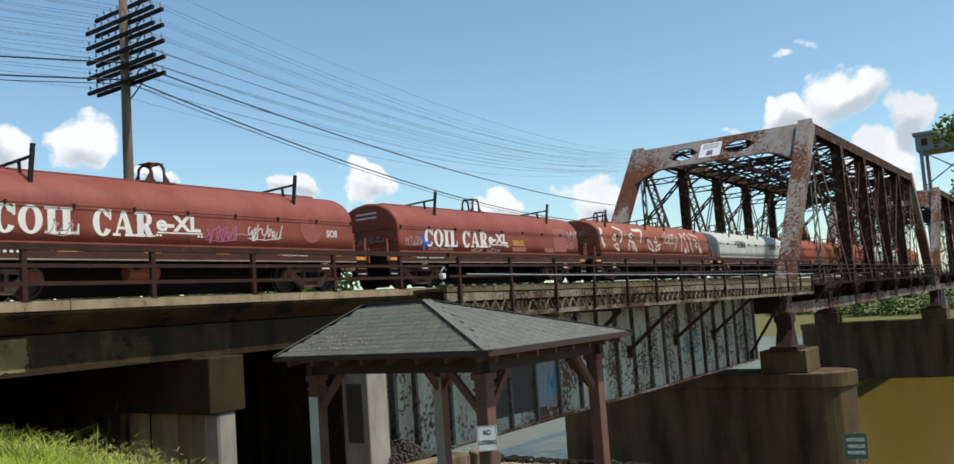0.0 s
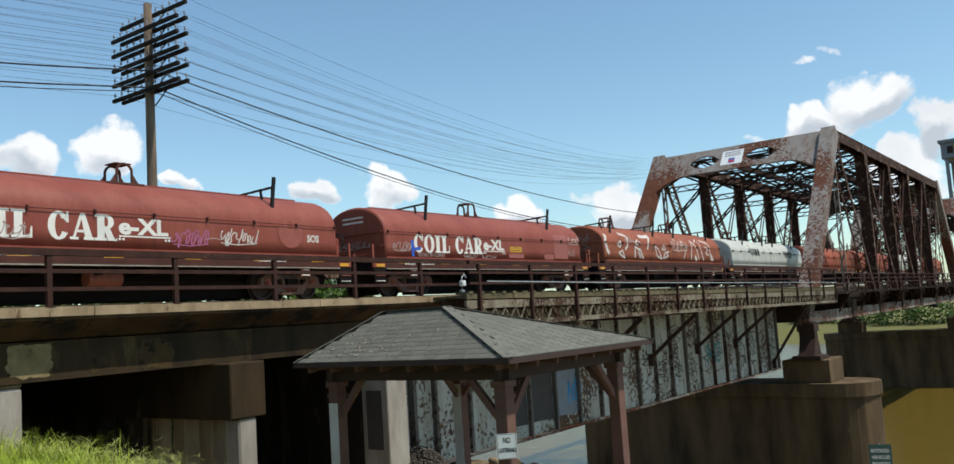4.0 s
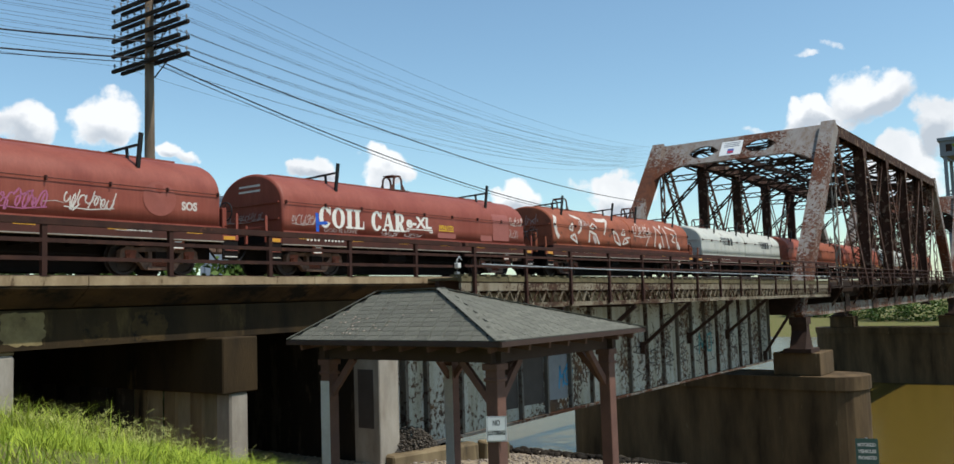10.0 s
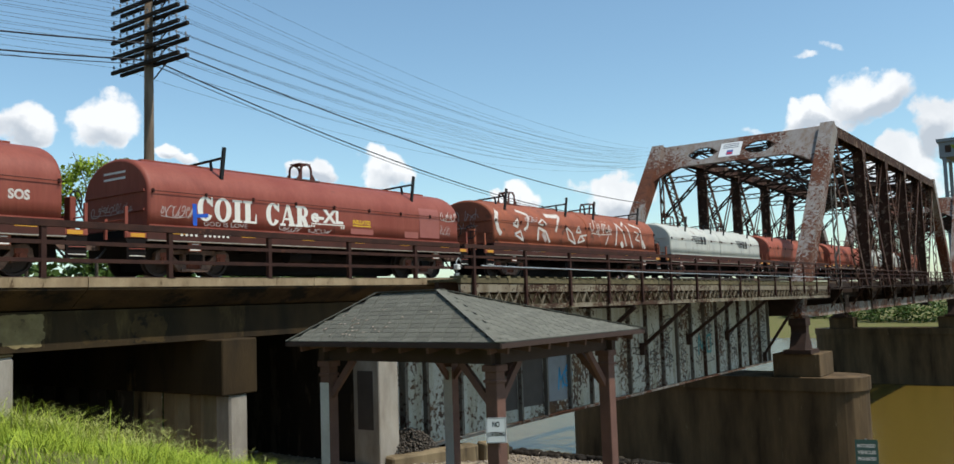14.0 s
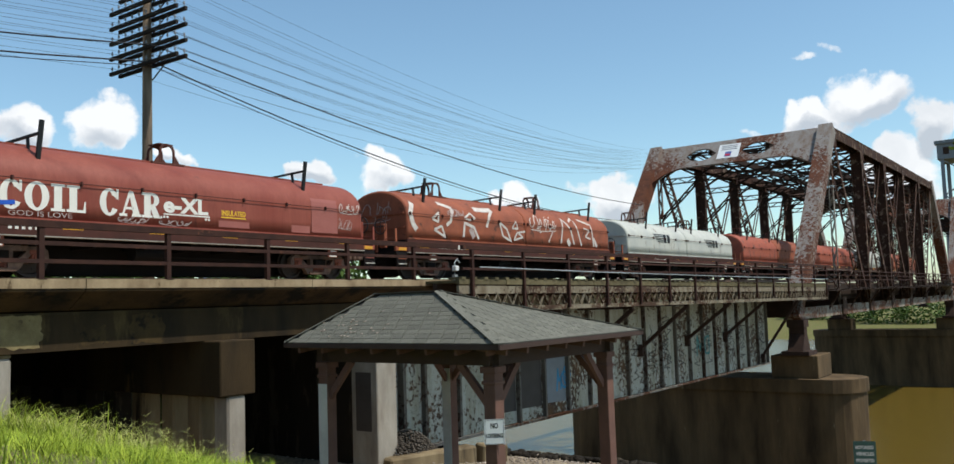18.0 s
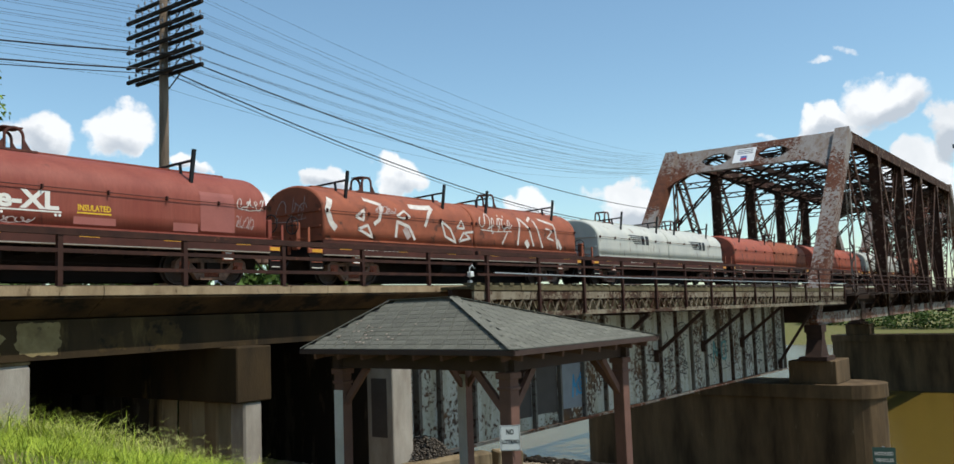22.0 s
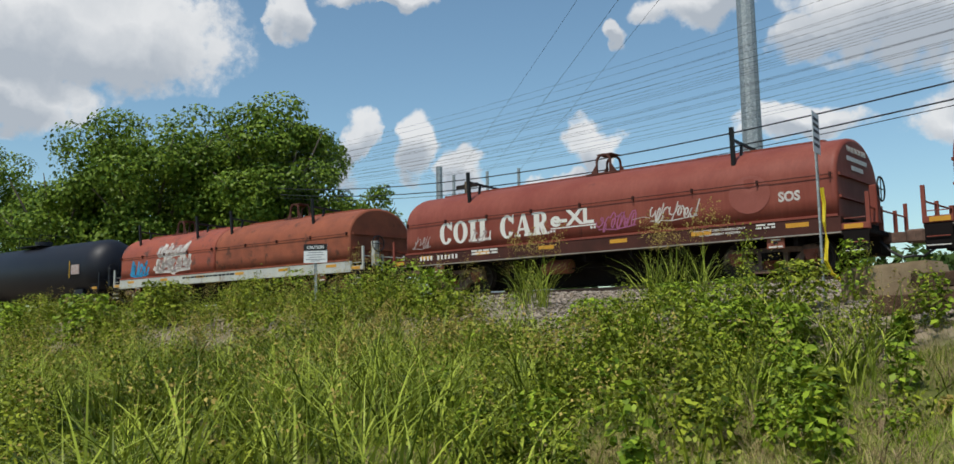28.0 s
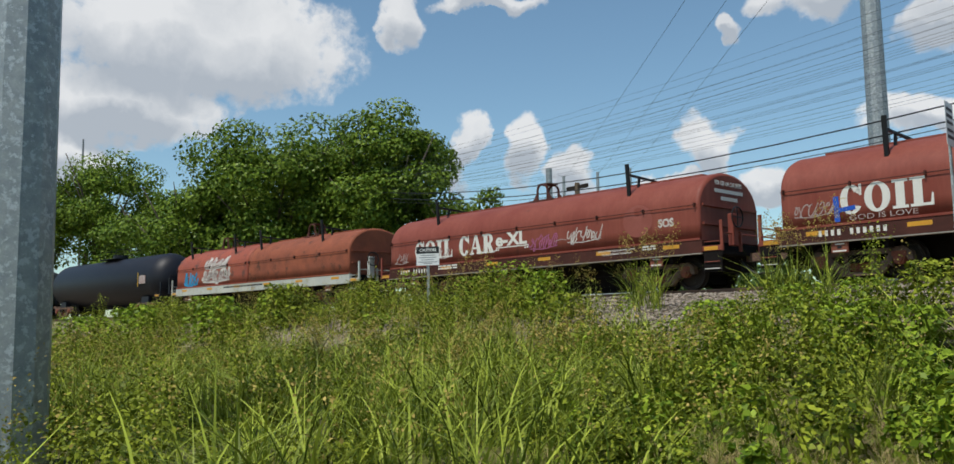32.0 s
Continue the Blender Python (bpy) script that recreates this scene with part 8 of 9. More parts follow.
def tufts(name, label, n, x0, x1, y0, y1, keep, count, height, width, spread, material):
    """Clumps of blades that stand out of the turf."""
    c = scatter(n, x0, x1, y0, y1, keep)
    base, ht = [], []
    for a, b, z in c:
        m = int(RNG.integers(count // 2, count))
        base.append(np.stack([a + RNG.normal(0, spread, m), b + RNG.normal(0, spread, m), np.full(m, z)], 1))
        ht.append(RNG.uniform(0.5, 1.0, m) * RNG.uniform(*height))
    base, ht = np.concatenate(base), np.concatenate(ht)
    k = len(base)
    v, q = blades(base, ht, RNG.uniform(0.7, 1.3, k) * width, unit(k), RNG.uniform(0.4, 1.4, k), 2)
    tagged(new(name, mesh_from(name, v, q, material)), label, "grass", kind="stuff")


open_turf = lambda x, y: math.hypot(x, y) > 4.6 and d_track(x, y) > 8.3 and y > 3
tufts("turf_tufts", "bright tufts of grass standing out of the turf", 520, -6.5, 3.5, 4, 12.5, open_turf, 60, (0.14, 0.3), 0.008, 0.09, M_LAWN)
tufts("thatch", "matted brown thatch and dead stalks in the turf", 230, -5.5, 1.0, 4.5, 11.5, lambda x, y: open_turf(x, y) and clump(x, y, 0.5, 44) > -0.05, 90, (0.08, 0.22), 0.005, 0.16, M_DRYSTALK)


# rank growth on the slope
def wild(x, y):
    d = d_track(x, y)
    if x > -2.6 or d < 4.4 + 0.9 * clump(x, y, 0.5, 4) or not in_view(x, y):
        return 0.0
    if math.hypot(x, y) < 3.6 or math.hypot(x + 10.35, y - 1.35) < 0.5:
        return 0.0
    if d < 8.4 + 1.0 * clump(x, y, 0.5, 14) and x > -13.5:
        return 0.0
    k = min(1.0, (-2.6 - x) / 2.2)
    if x > -7.5:
        k *= 0.5 if d > 9 else 1.0
    return k


p = scatter(9000, -34, -2.6, -2, 15.5, lambda x, y: RNG.random() < wild(x, y) * min(1, max(0.03, 0.3 + 2.2 * clump(x, y, 0.55, 21))) * min(1, 16 / math.hypot(x, y)))
n = len(p)
tall = np.array([min(1.7, max(0.3, 1.0 + 2.2 * clump(a, b, 0.9, 31))) for a, b in p[:, :2]])
v, q = blades(p, RNG.uniform(0.35, 0.85, n) * tall, RNG.uniform(0.016, 0.036, n), unit(n), RNG.uniform(0.35, 1.1, n), 3)
tagged(new("rank_grass", mesh_from("rank_grass", v, q, M_GRASS)), "dense waist-high green grass on the slope", "grass", kind="stuff")

# long arching blades in tussocks near the foot of the slope
c = scatter(620, -18, -2.8, 1.0, 11.5, lambda x, y: wild(x, y) > 0.2 and d_track(x, y) > 7.5 and x < -4.5 and clump(x, y, 0.4, 17) > -0.02)
base, ht, wd = [], [], []
for a, b, z in c:
    m = int(RNG.integers(18, 46))
    base.append(np.stack([a + RNG.normal(0, 0.16, m), b + RNG.normal(0, 0.16, m), np.full(m, z)], 1))
    ht.append(RNG.uniform(0.7, 1.35, m) * (0.8 + 0.4 * RNG.random()))
base, ht = np.concatenate(base), np.concatenate(ht)
n = len(base)
v, q = blades(base, ht, RNG.uniform(0.02, 0.042, n), unit(n), RNG.uniform(0.3, 1.3, n), 5)
tagged(new("arching_grass", mesh_from("arching_grass", v, q, M_GRASS)), "tussocks of long arching bright green blades", "grass", kind="stuff")

# leafy weeds: domed plants whose leaves face outwards
p = scatter(3300, -40, -2.6, -2, 16.5, lambda x, y: RNG.random() < wild(x, y) * min(1, max(0.12, 0.6 - 2.0 * clump(x, y, 0.4, 17))) * min(1, 24 / math.hypot(x, y)))
cs, ss, ff = [], [], []
for a, b, z in p:
    rad = RNG.uniform(0.2, 0.55)
    top = RNG.uniform(0.45, 1.0) * min(1.6, max(0.5, 1.0 + 1.8 * clump(a, b, 0.5, 36)))
    size = RNG.uniform(0.035, 0.075)
    for arm in range(int(4 + 9 * rad)):
        a0, lean_, up = RNG.uniform(0, 6.28), RNG.uniform(0.2, 1.0) * rad, RNG.uniform(0.6, 1.0) * top
        m = int(18 + 24 * up)
        t = RNG.uniform(0.25, 1.0, m)
        side = RNG.uniform(0, 6.28, m)
        r = (0.05 + 0.1 * (1.1 - t)) * (0.6 + rad)
        cs.append(np.stack([a + lean_ * t * np.cos(a0) + r * np.cos(side), b + lean_ * t * np.sin(a0) + r * np.sin(side), z + up * t], 1))
        ff.append(np.stack([0.7 * np.cos(side) + 0.3 * np.cos(a0), 0.7 * np.sin(side) + 0.3 * np.sin(a0), np.full(m, 0.75)], 1))
        ss.append(RNG.uniform(0.8, 1.25, m) * size * (1.15 - 0.4 * t))
v, q = leaves(np.concatenate(cs), np.concatenate(ss), np.concatenate(ff), 0.4)
tagged(new("leafy_weeds", mesh_from("leafy_weeds", v, q, M_WEED)), "dense leafy weeds covering the slope", "weeds", kind="stuff")
p2 = p[RNG.random(len(p)) < 0.5]
n = len(p2)
v, q = blades(p2, RNG.uniform(0.5, 1.1, n), RNG.uniform(0.008, 0.014, n), unit(n), RNG.uniform(0.0, 0.2, n), 2)
tagged(new("weed_stalks", mesh_from("weed_stalks", v, q, M_WEED)), "thin green weed stalks", "weeds", kind="stuff")

# seed heads above the grass
p = scatter(7000, -34, -3.5, 0, 15.5, lambda x, y: RNG.random() < wild(x, y) * 0.3 * max(0, 0.5 + clump(x, y, 0.3, 61)))
cs, ss = [], []
stalk_h = RNG.uniform(0.9, 1.5, len(p))
for (a, b, z), hh in zip(p, stalk_h):
    m = 26
    t = RNG.uniform(0.68, 1.0, m)
    r = 0.12 * (1.05 - t) / 0.35
    ang = RNG.uniform(0, 6.28, m)
    cs.append(np.stack([a + r * np.cos(ang), b + r * np.sin(ang), z + hh * t], 1))
    ss.append(RNG.uniform(0.018, 0.04, m))
v, q = leaves(np.concatenate(cs), np.concatenate(ss))
tagged(new("seed_heads", mesh_from("seed_heads", v, q, M_SEED)), "tan open seed heads of tall grass", "grass", kind="stuff")
n = len(p)
v, q = blades(p, stalk_h, RNG.uniform(0.006, 0.01, n), unit(n), RNG.uniform(0.0, 0.15, n), 2)
tagged(new("seed_stalks", mesh_from("seed_stalks", v, q, M_GRASS)), "slender stalks of tall seeding grass", "grass", kind="stuff")


# single plants that stand out
def bushy(name, label, x, y, height, width, count, size, material, group, stems=6):
    g = ground_z(x, y) - 0.03
    ob = thing(name, label, "plant", group, at=(x, y, g))
    t = RNG.uniform(0.05, 1, count) ** 0.8
    ang = RNG.uniform(0, 6.28, count)
    r = width * np.sqrt(RNG.random(count)) * (1.05 - 0.55 * t)
    c = np.stack([r * np.cos(ang), r * np.sin(ang), height * t], 1)
    out = c / np.array([width, width, height]) + np.array([0, 0, 0.25])
    v, q = leaves(c, RNG.uniform(0.6, 1.3, count) * size, out, 0.45)
    o = new("foliage", mesh_from("foliage", v, q, material))
    o.parent = ob
    for k in range(stems):
        a = 6.28 * k / stems
        part("stem", tube(bmesh.new(), [(0, 0, 0), (0.3 * width * math.cos(a), 0.3 * width * math.sin(a), height * 0.5), (0.7 * width * math.cos(a), 0.7 * width * math.sin(a), height * 0.85)], 0.012, 5, 0.004), M_WEED, ob)
    return ob


bushy("sapling", "broad-leaved green sapling growing in the brush pile", -1.25, 10.3, 0.95, 0.26, 60, 0.17, M_LEAF2, "", 3)
bushy("weed_bush", "low leafy weed beside the timbers", -2.75, 12.0, 0.55, 0.28, 70, 0.11, M_WEED, "weed bushes")
for x, y, hh, w, c, s in ((-7.2, 12.2, 0.55, 0.8, 900, 0.08), (-8.2, 12.0, 0.6, 0.7, 700, 0.09), (-6.2, 12.2, 0.75, 0.7, 600, 0.1), (-9.4, 11.4, 0.5, 0.8, 700, 0.09), (-6.6, 10.6, 0.8, 0.7, 500, 0.12), (-5.7, 10.9, 0.7, 0.5, 380, 0.12), (-7.6, 9.8, 0.8, 0.7, 500, 0.12), (-5.0, 9.6, 0.55, 0.5, 260, 0.13), (-4.4, 8.6, 0.5, 0.45, 240, 0.13), (-11.5, 10.2, 0.6, 0.9, 800, 0.09), (-13.5, 11.6, 0.55, 0.9, 800, 0.1), (-15.5, 12.0, 0.6, 0.8, 700, 0.1), (-26, 8.5, 1.5, 1.3, 900, 0.15), (-29, 7.0, 1.6, 1.4, 900, 0.16), (-32, 6.0, 1.6, 1.5, 900, 0.16), (-24, 10.0, 1.3, 1.2, 800, 0.14), (-35, 4.5, 1.7, 1.5, 900, 0.17)):
    bushy("weed_bush", "dense bright green leafy weed on the slope", x, y, hh, w, c, s, M_LEAF2 if (c % 200) else M_WEED, "weed bushes")
rb = random.Random(88)
for k in range(26):
    x = rb.uniform(-36, -13.5)
    y = yc(x) - rb.uniform(5.0, 12.0)
    hh = rb.uniform(0.8, 1.35)
    bushy("weed_bush", "tall dark leafy bush on the slope", x, y, hh, hh * rb.uniform(0.6, 0.9), 520, rb.uniform(0.07, 0.11), rb.choice((M_WEED, M_WEED, M_LEAF2)), "weed bushes", 5)
made = 0
while made < 46:
    x, y = rb.uniform(-12, -2.4), rb.uniform(4.5, 11.6)
    if math.hypot(x, y) < 5.2 or d_track(x, y) < 8.2 or math.hypot(x + 10.35, y - 1.35) < 1.2:
        continue
    hh = rb.uniform(0.35, 0.8)
    bushy("leafy_weed", "upright broad-leaved weed among the grass", x, y, hh, hh * rb.uniform(0.3, 0.5), rb.randint(90, 260), rb.uniform(0.06, 0.11), rb.choice((M_WEED, M_LEAF2, M_LEAF2)), "upright weeds", 4)
    made += 1
for k in range(34):
    x, y = rb.uniform(-4.5, 1.6), rb.uniform(6.4, 10.4)
    hh = rb.uniform(0.14, 0.38)
    bushy("small_weed", "small leafy weed in the short grass", x, y, hh, hh * rb.uniform(0.4, 0.7), rb.randint(40, 110), rb.uniform(0.04, 0.08), rb.choice((M_WEED, M_LEAF2, M_SEED)), "small weeds", 3)
for k in range(16):
    x, y = rb.uniform(-5.5, -1.0), rb.uniform(6.5, 10.2)
    g = ground_z(x, y)
    n = 70
    ob = thing("dry_tuft", "brown dried tuft of twiggy stalks", "plant", "dry tufts", at=(x, y, g - 0.02))
    base = np.stack([RNG.normal(0, 0.12, n), RNG.normal(0, 0.12, n), np.zeros(n)], 1)
    v, q = blades(base, RNG.uniform(0.2, 0.5, n), RNG.uniform(0.004, 0.008, n), unit(n), RNG.uniform(0.3, 1.2, n), 3)
    o = new("stalk_tuft", mesh_from("stalk_tuft", v, q, M_DRYSTALK))
    o.parent = ob
bushy("vine", "green vine climbing over the concrete block", -5.75, 13.1, 1.0, 0.4, 420, 0.07, M_LEAF2, "", 4)
bushy("vine", "small green vine beside the wing wall", 1.78, 16.0, 0.75, 0.22, 260, 0.07, M_LEAF2, "", 3)
for x, y, hh in ((-6.5, 7.2, 1.1), (-8.5, 7.0, 1.25), (-9.5, 8.6, 1.3), (-11.2, 8.0, 1.3), (-12.5, 9.0, 1.4), (-9.0, 5.6, 1.2), (-14.5, 8.6, 1.4), (-11.8, 5.4, 1.3), (-16.5, 7.4, 1.5), (-7.6, 9.2, 1.1), (-13.0, 6.8, 1.4), (-8.3, 12.9, 1.9), (-9.2, 12.8, 1.9), (-9.0, 13.1, 1.75), (-16.5, 11.5, 1.8), (-11.8, 12.6, 1.7), (-12.6, 12.9, 1.7)):
    g = ground_z(x, y)
    ob = thing("seeding_grass_tuft", "tall tuft of grass with open seed heads", "plant", "grass tufts", at=(x, y, g - 0.03))
    n = 60
    base = np.stack([RNG.normal(0, 0.1, n), RNG.normal(0, 0.1, n), np.zeros(n)], 1)
    v, q = blades(base, RNG.uniform(0.6, 1.0, n) * hh * 0.8, RNG.uniform(0.012, 0.024, n), unit(n), RNG.uniform(0.2, 0.9, n), 3)
    o = new("blade_tuft", mesh_from("blade_tuft", v, q, M_GRASS))
    o.parent = ob
    m = 500
    stalk = RNG.integers(0, 9, m)
    sx, sy, sh = RNG.normal(0, 0.25, 9), RNG.normal(0, 0.25, 9), RNG.uniform(0.8, 1.05, 9) * hh
    t = RNG.uniform(0.75, 1, m)
    r = 0.14 * (1.05 - t) / 0.3
    ang = RNG.uniform(0, 6.28, m)
    c = np.stack([sx[stalk] * t + r * np.cos(ang), sy[stalk] * t + r * np.sin(ang), sh[stalk] * t], 1)
    v, q = leaves(c, RNG.uniform(0.02, 0.04, m))
    o = tagged(new("seed_head", mesh_from("seed_head", v, q, M_SEED)), kind="stuff")
    o.parent = ob


# ---- trees ----
def tree(name, label, x, y, base, top, crown, count, leaf, material, seed, group="", limbs=9, trunk_r=0.4, squash=0.75, sub=40, fill=0.45, lumps=(0.13, 0.29)):
    """A trunk that forks into limbs; leaves in many uneven clumps round their ends. crown: (centre height, radius)."""
    r_ = np.random.default_rng(seed)
    ob = thing(name, label, "tree", group, at=(x, y, base))
    cz, cr = crown
    fork = cz - cr * squash * 0.9
    part("trunk", tube(bmesh.new(), [(0, 0, -0.3), (0.15, 0.1, fork * 0.5), (0.0, 0.0, fork), (0.1, 0.1, cz)], trunk_r, 9, trunk_r * 0.45), M_BARK, ob, smooth=True)
    ends = []
    for k in range(limbs):
        a = 6.283 * k / limbs + r_.uniform(-0.4, 0.4)
        e = r_.uniform(-0.15, 1.0)
        end = Vector((cr * 0.75 * math.cos(a) * math.cos(e * 0.9), cr * 0.75 * math.sin(a) * math.cos(e * 0.9), cz + cr * squash * 0.75 * math.sin(e * 1.4)))
        mid = Vector((end.x * 0.45, end.y * 0.45, fork + (end.z - fork) * 0.6))
        part("limb", tube(bmesh.new(), [(0, 0, fork * 0.9), mid, end], trunk_r * 0.42, 6, trunk_r * 0.08), M_BARK, ob, smooth=True)
        ends.append(end)
    cl = []
    for k in range(sub):
        d = r_.normal(size=3)
        d /= np.linalg.norm(d)
        rad = cr * r_.uniform(0.0, 1.0) ** 0.45 * 0.86 * min(1.04, 0.95 + 0.35 * noise.noise((d[0] * 1.6 + seed, d[1] * 1.6, d[2] * 1.6)))
        c = np.array([d[0] * rad, d[1] * rad, cz + d[2] * rad * squash])
        cl.append((c, cr * r_.uniform(*lumps)))
    per = count // sub
    pts, ways = [], []
    for c, rr in cl:
        d = r_.normal(size=(per, 3))
        d /= np.linalg.norm(d, axis=1, keepdims=True)
        rad = rr * r_.uniform(fill, 1.1, per)[:, None]
        q = c + d * rad * np.array([1.1, 1.1, 0.7])
        pts.append(q)
        ways.append(d * 0.7 + np.array([0.05, -0.15, 0.3]))
    pts = np.concatenate(pts)
    v, q = leaves(pts, r_.uniform(0.7, 1.35, len(pts)) * leaf, np.concatenate(ways), 0.45)
    o = new("crown", mesh_from("crown", v, q, material))
    o.parent = ob
    return ob


tree("cottonwood_tree", "large leafy cottonwood behind the train", 8.0, 42.0, -1.8, 22, (11.9, 11.8), 175000, 0.19, M_LEAF, 3, limbs=14, trunk_r=0.55, squash=0.68, sub=130, fill=0.55, lumps=(0.09, 0.22))
tree("cottonwood_tree", "leafy side crown of the tree behind the train", -1.2, 41.0, -1.8, 12, (8.6, 4.0), 16000, 0.18, M_LEAF, 5, limbs=8, trunk_r=0.25, sub=26, fill=0.5)
for k, (x, y, ch, cr, cnt, sq) in enumerate(((-65.2, 26.0, 12.6, 9.0, 42000, 0.78), (-57.8, 32.6, 12.4, 7.3, 36000, 0.96), (-65, 33, 12.4, 7.2, 14000, 0.9), (-70, 20.5, 9.6, 6.4, 13000, 0.9), (-54.6, 37.4, 8.6, 4.8, 9000, 1.0), (-93, 18.9, 14.6, 7.4, 24000, 1.0), (-99, 14.5, 13.6, 6.6, 10000, 1.0), (-84, 21.5, 10.0, 6.2, 11000, 0.9))):
    tree("broadleaf_tree", "broad leafy tree beyond the curve of the line", x, y, -1.8, 20, (ch, cr), cnt, 0.3, M_LEAF, 20 + k, "trees beyond the line", limbs=10, trunk_r=0.4, squash=sq, sub=62, fill=0.6, lumps=(0.16, 0.3))
for k, (x, y, ch, cr, cnt) in enumerate(((-64, 23.5, 3.2, 3.6, 6000), (-70, 22, 3.0, 3.6, 6000), (-57, 25, 2.8, 3.0, 4500), (-77, 19, 2.8, 3.2, 4500))):
    tree("shrub", "bright green shrub in front of the taller trees", x, y, -1.8, 7, (ch, cr), cnt, 0.3, M_LEAF2, 40 + k, "bright shrubs", limbs=5, trunk_r=0.12, sub=24)
tree("thin_tree", "thin sparse tree behind the train", 27.0, 47.0, -5.0, 10, (12.2, 3.4), 2600, 0.22, M_LEAF2, 50, limbs=12, trunk_r=0.14, sub=26)
tree("thin_tree", "thin sparse tree behind the train", 24.0, 49.0, -5.0, 10, (10.6, 3.0), 2000, 0.22, M_LEAF2, 51, limbs=10, trunk_r=0.14, sub=20)
tree("bank_tree", "leafy tree at the water's edge", 44.0, 1.2, -10.5, 12, (15.5, 4.6), 12000, 0.22, M_LEAF, 52, limbs=9, trunk_r=0.35, sub=34)
for k in range(16):
    x = -34 + 11 * k + 4 * math.sin(k * 2.3)
    y = 98 + 16 * math.sin(k * 1.7)
    hgt = 6.0 + 2.4 * math.sin(k * 3.1)
    if x > 38:
        continue
    tree("distant_tree", "distant leafy tree beyond the embankment", x, y, -2, hgt, (hgt, 4.8), 4200, 0.5, M_LEAFD, 70 + k, "distant trees", limbs=4, trunk_r=0.25, sub=22)
# thicket added behind the trestle to keep light from under the deck
p = scatter(800, 1.5, 27, 29.6, 35, lambda x, y: True)
c = np.concatenate([np.stack([a + RNG.normal(0, 0.5, 46), b + RNG.normal(0, 0.5, 46), z + (1.2 - z) * RNG.random(46)], 1) for a, b, z in p])
v, q = leaves(c, RNG.uniform(0.2, 0.4, len(c)))
tagged(new("thicket", mesh_from("thicket", v, q, M_LEAFD)), "dense dark thicket added behind the trestle to block light", "brush", kind="stuff")
# brush along the far side of the line
p = scatter(1400, -50, 40, 27, 46, lambda x, y: x < 30 and clump(x, y, 0.2, 71) > -0.1)
cs, ss = [], []
for a, b, z in p:
    m = 40
    hh = 1.0 + 1.3 * RNG.random()
    cs.append(np.stack([a + RNG.normal(0, 0.5, m), b + RNG.normal(0, 0.5, m), z + hh * RNG.random(m)], 1))
    ss.append(RNG.uniform(0.14, 0.3, m))
v, q = leaves(np.concatenate(cs), np.concatenate(ss))
tagged(new("brush", mesh_from("brush", v, q, M_LEAFD)), "green brush beyond the embankment", "brush", kind="stuff")
# low tree line behind the railway
cs = []
for k in range(60):
    x, y = -130 + 3.5 * k + RNG.uniform(-1, 1), 70 + 9 * RNG.random()
    m = 550
    d = RNG.normal(size=(m, 3))
    d /= np.linalg.norm(d, axis=1, keepdims=True)
    top = 6.3 + 2.0 * noise.noise((k * 0.4, 3.0, 1.0)) + 1.6 * RNG.random()
    cs.append(np.array([x, y, (top - 3) / 2]) + d * np.array([3.0, 2.5, (top + 3) / 2]) * RNG.uniform(0.4, 1, m)[:, None])
c = np.concatenate(cs)
v, q = leaves(c, RNG.uniform(0.6, 1.1, len(c)), (0.0, -0.4, 0.4), 0.6)
tagged(new("tree_line", mesh_from("tree_line", v, q, M_LEAFD)), "low distant tree line behind the railway", "woods", kind="stuff")
# far river bank woods
cs = []
for k in range(70):
    x, y = 284 + 26 * RNG.random(), -260 + 10.5 * k
    m = 800
    d = RNG.normal(size=(m, 3))
    d /= np.linalg.norm(d, axis=1, keepdims=True)
    cs.append(np.array([x, y, -8.0]) + d * np.array([7, 8, 4.5]) * RNG.uniform(0.5, 1, m)[:, None])
c = np.concatenate(cs)
v, q = leaves(c, RNG.uniform(0.7, 1.3, len(c)))
tagged(new("far_woods", mesh_from("far_woods", v, q, M_LEAFD)), "low woods on the far river bank", "woods", kind="stuff")

# ---- pieces ----
shingle_face(CF, CL, R2, R1, 190)
shingle_face(CR, CF, R2, R2, 110)

# ballast and gravel
st = np.random.default_rng(5)


def stone_mesh(seed):
    r_ = random.Random(seed)
    bm = bmesh.new()
    bmesh.ops.create_icosphere(bm, subdivisions=1, radius=0.5)
    for v in bm.verts:
        v.co *= r_.uniform(0.7, 1.15)
        v.co.z *= 0.7
    co = np.array([v.co for v in bm.verts])
    tri = np.array([[v.index for v in f.verts] for f in bm.faces])
    bm.free()
    return co, tri


STONES = [stone_mesh(k) for k in range(6)]


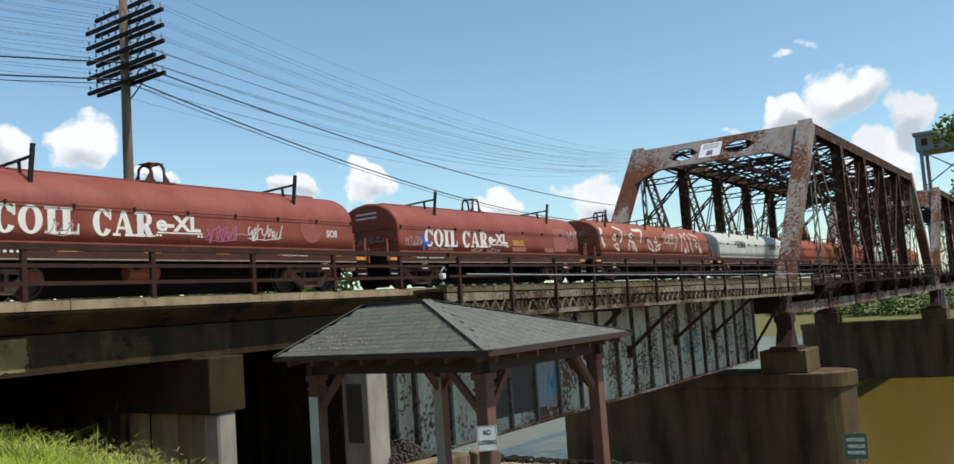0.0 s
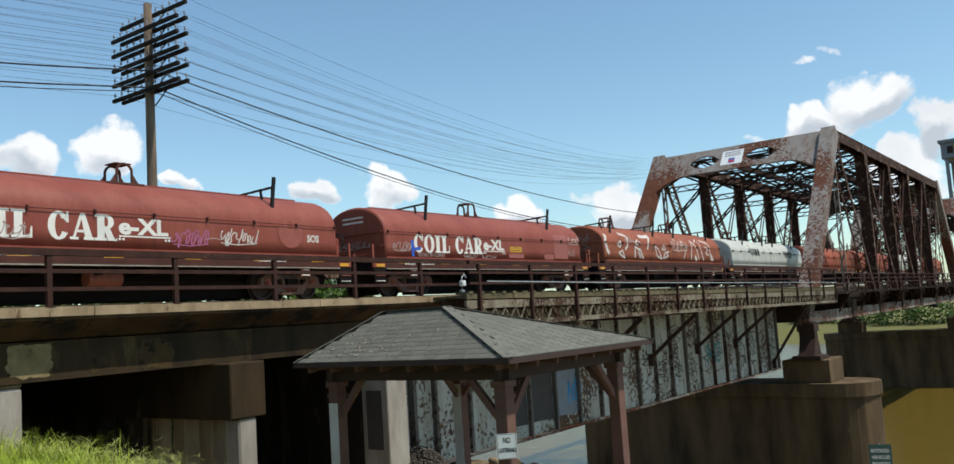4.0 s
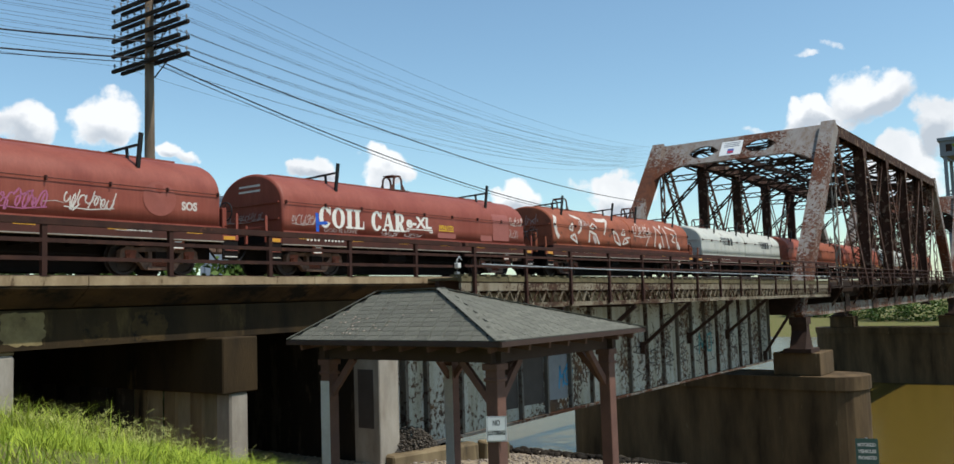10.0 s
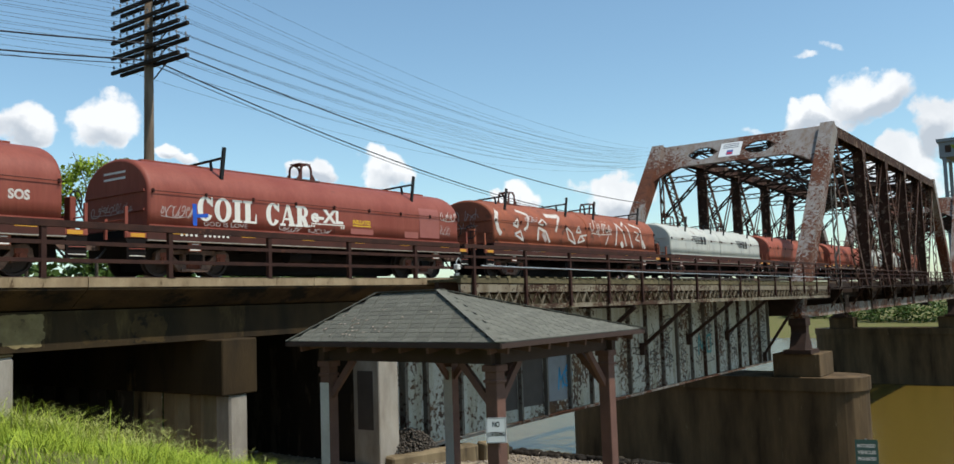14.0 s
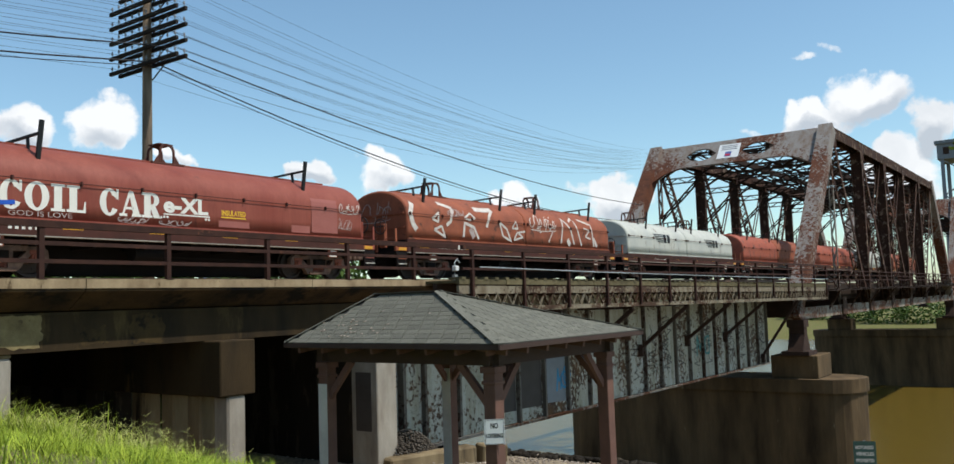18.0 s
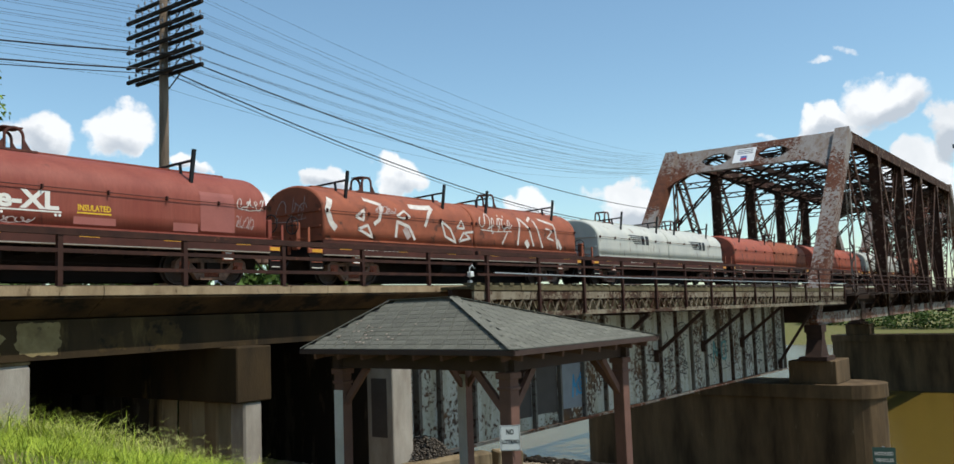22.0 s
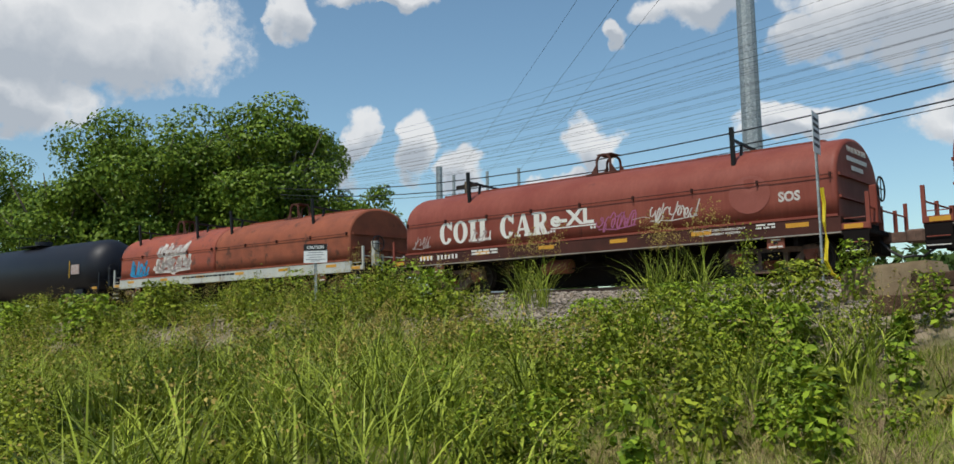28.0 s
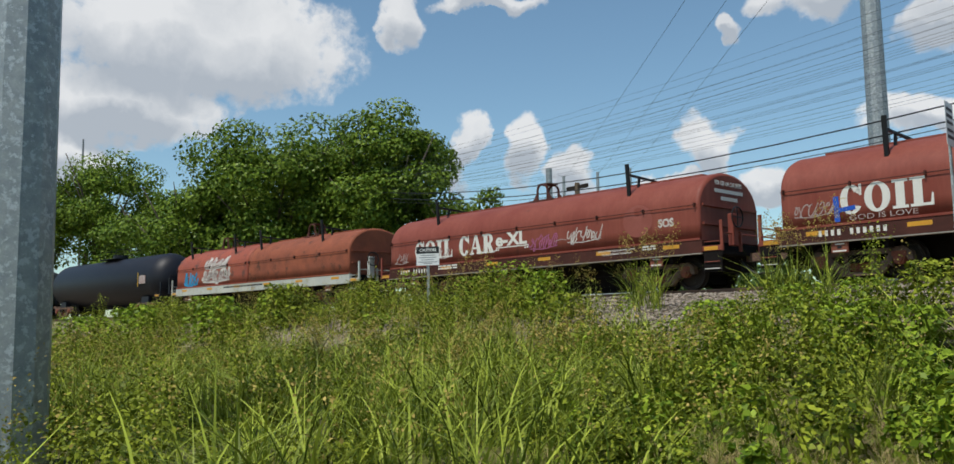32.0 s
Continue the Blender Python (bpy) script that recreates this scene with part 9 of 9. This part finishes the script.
def gravel(name, label, n, x0, x1, y0, y1, keep, size, material, raised=lambda x, y: 0.0):
    vs, fs, base = [], [], 0
    made = 0
    for x, y in zip(st.uniform(x0, x1, n), st.uniform(y0, y1, n)):
        if not keep(x, y):
            continue
        co, tri = STONES[made % 6]
        s = size * st.uniform(0.5, 1.5)
        a = st.uniform(0, 6.28)
        c, d = math.cos(a), math.sin(a)
        vs.append(np.stack([(co[:, 0] * c - co[:, 1] * d) * s + x, (co[:, 0] * d + co[:, 1] * c) * s + y, co[:, 2] * s + ground_z(x, y) + 0.2 * s + raised(x, y) * st.uniform(0.0, 1.0) ** 0.3], 1))
        fs.append(tri + base)
        base += len(co)
        made += 1
    v, t = np.concatenate(vs).astype(np.float32), np.concatenate(fs).astype(np.int32)
    me = bpy.data.meshes.new(name)
    me.vertices.add(len(v))
    me.vertices.foreach_set("co", v.ravel())
    me.loops.add(t.size)
    me.loops.foreach_set("vertex_index", t.ravel())
    me.polygons.add(len(t))
    me.polygons.foreach_set("loop_start", np.arange(0, t.size, 3, dtype=np.int32))
    me.polygons.foreach_set("loop_total", np.full(len(t), 3, np.int32))
    me.materials.append(material)
    me.update(calc_edges=True)
    tagged(new(name, me), label, "gravel", kind="stuff")


def island_mat():
    m = mat("loose_ballast", (0.3, 0.25, 0.2), 0.9, second=(0.16, 0.125, 0.1), amount=0.6, scale=6, fine_scale=50, bump=0.3)
    t = m.node_tree
    b = t.nodes["Principled BSDF"]
    src = b.inputs["Base Color"].links[0].from_socket
    geo = t.nodes.new("ShaderNodeNewGeometry")
    hs = t.nodes.new("ShaderNodeHueSaturation")
    t.links.new(math_node(t, "MULTIPLY_ADD", geo.outputs["Random Per Island"], 1.1), hs.inputs["Value"])
    hs.inputs["Value"].links[0].from_node.inputs[2].default_value = 0.5
    t.links.new(src, hs.inputs["Color"])
    t.links.new(hs.outputs[0], b.inputs["Base Color"])
    return m


M_STONES = island_mat()
gravel("ballast", "loose grey and brown ballast stones on the shoulder", 27000, -14, 2.4, 9.5, 19.5, lambda x, y: 1.6 < d_track(x, y) < 8.8 and (x > -7.5 or d_track(x, y) < 8.2), 0.068, M_STONES)
gravel("ballast", "loose ballast stones along the track", 9000, -34, -14, 11, 18, lambda x, y: 1.6 < d_track(x, y) < 5.2, 0.1, M_STONES)
gravel("gravel", "gravel and rubble on the slope under the trestle", 11000, 2.4, 32, 10, 24, lambda x, y: stony(x, y) > 0.5 and (x < 8 and 3 < d_track(x, y) < 7.5 or x > 19.5), 0.075, M_STONES)
M_HEAP = mat("dark_gravel", (0.12, 0.1, 0.08), 0.9, second=(0.05, 0.042, 0.034), amount=0.9, scale=7, fine_scale=40, bump=0.4)
heap = lambda x, y: (x - 21.3) ** 2 / 2.2 + (y - 18.5) ** 2 / 0.9
gravel("gravel_heap", "heap of dark gravel at the foot of the abutment", 5000, 19.6, 23.2, 17.6, 19.6, lambda x, y: heap(x, y) < 1, 0.075, M_HEAP, lambda x, y: 1.0 * max(0.0, 1 - heap(x, y)))
gravel("rubble", "dark rubble heaped at the water's edge", 3000, 24.5, 31, 9, 25, lambda x, y: x > 26 + 1.2 * clump(x, y, 0.5, 3), 0.24, M_SHADE_RUBBLE)

# ---- movement ----
def train_at(t):
    for (a, p), (b, q) in zip(TRAIN, TRAIN[1:]):
        if t <= b:
            return p + (q - p) * (t - a) / (b - a)
    return TRAIN[-1][1]


def motions():
    for car, gap in CARS:
        rows = []
        for t, x in TRAIN:
            p = on_track(s_of(x) - HOOD / 2 + gap)
            rows.append((t, pose(p, yc(p), RAIL_Z, 0, 0, math.degrees(heading(p)))))
        walk(car, rows)
    for ax, u in ROLLING:
        walk(ax, [(k * 0.4, pose(u, 0, 0.455, 0, math.degrees((train_at(k * 0.4) - 36.9) / 0.46), 0)) for k in range(81)])


motions()
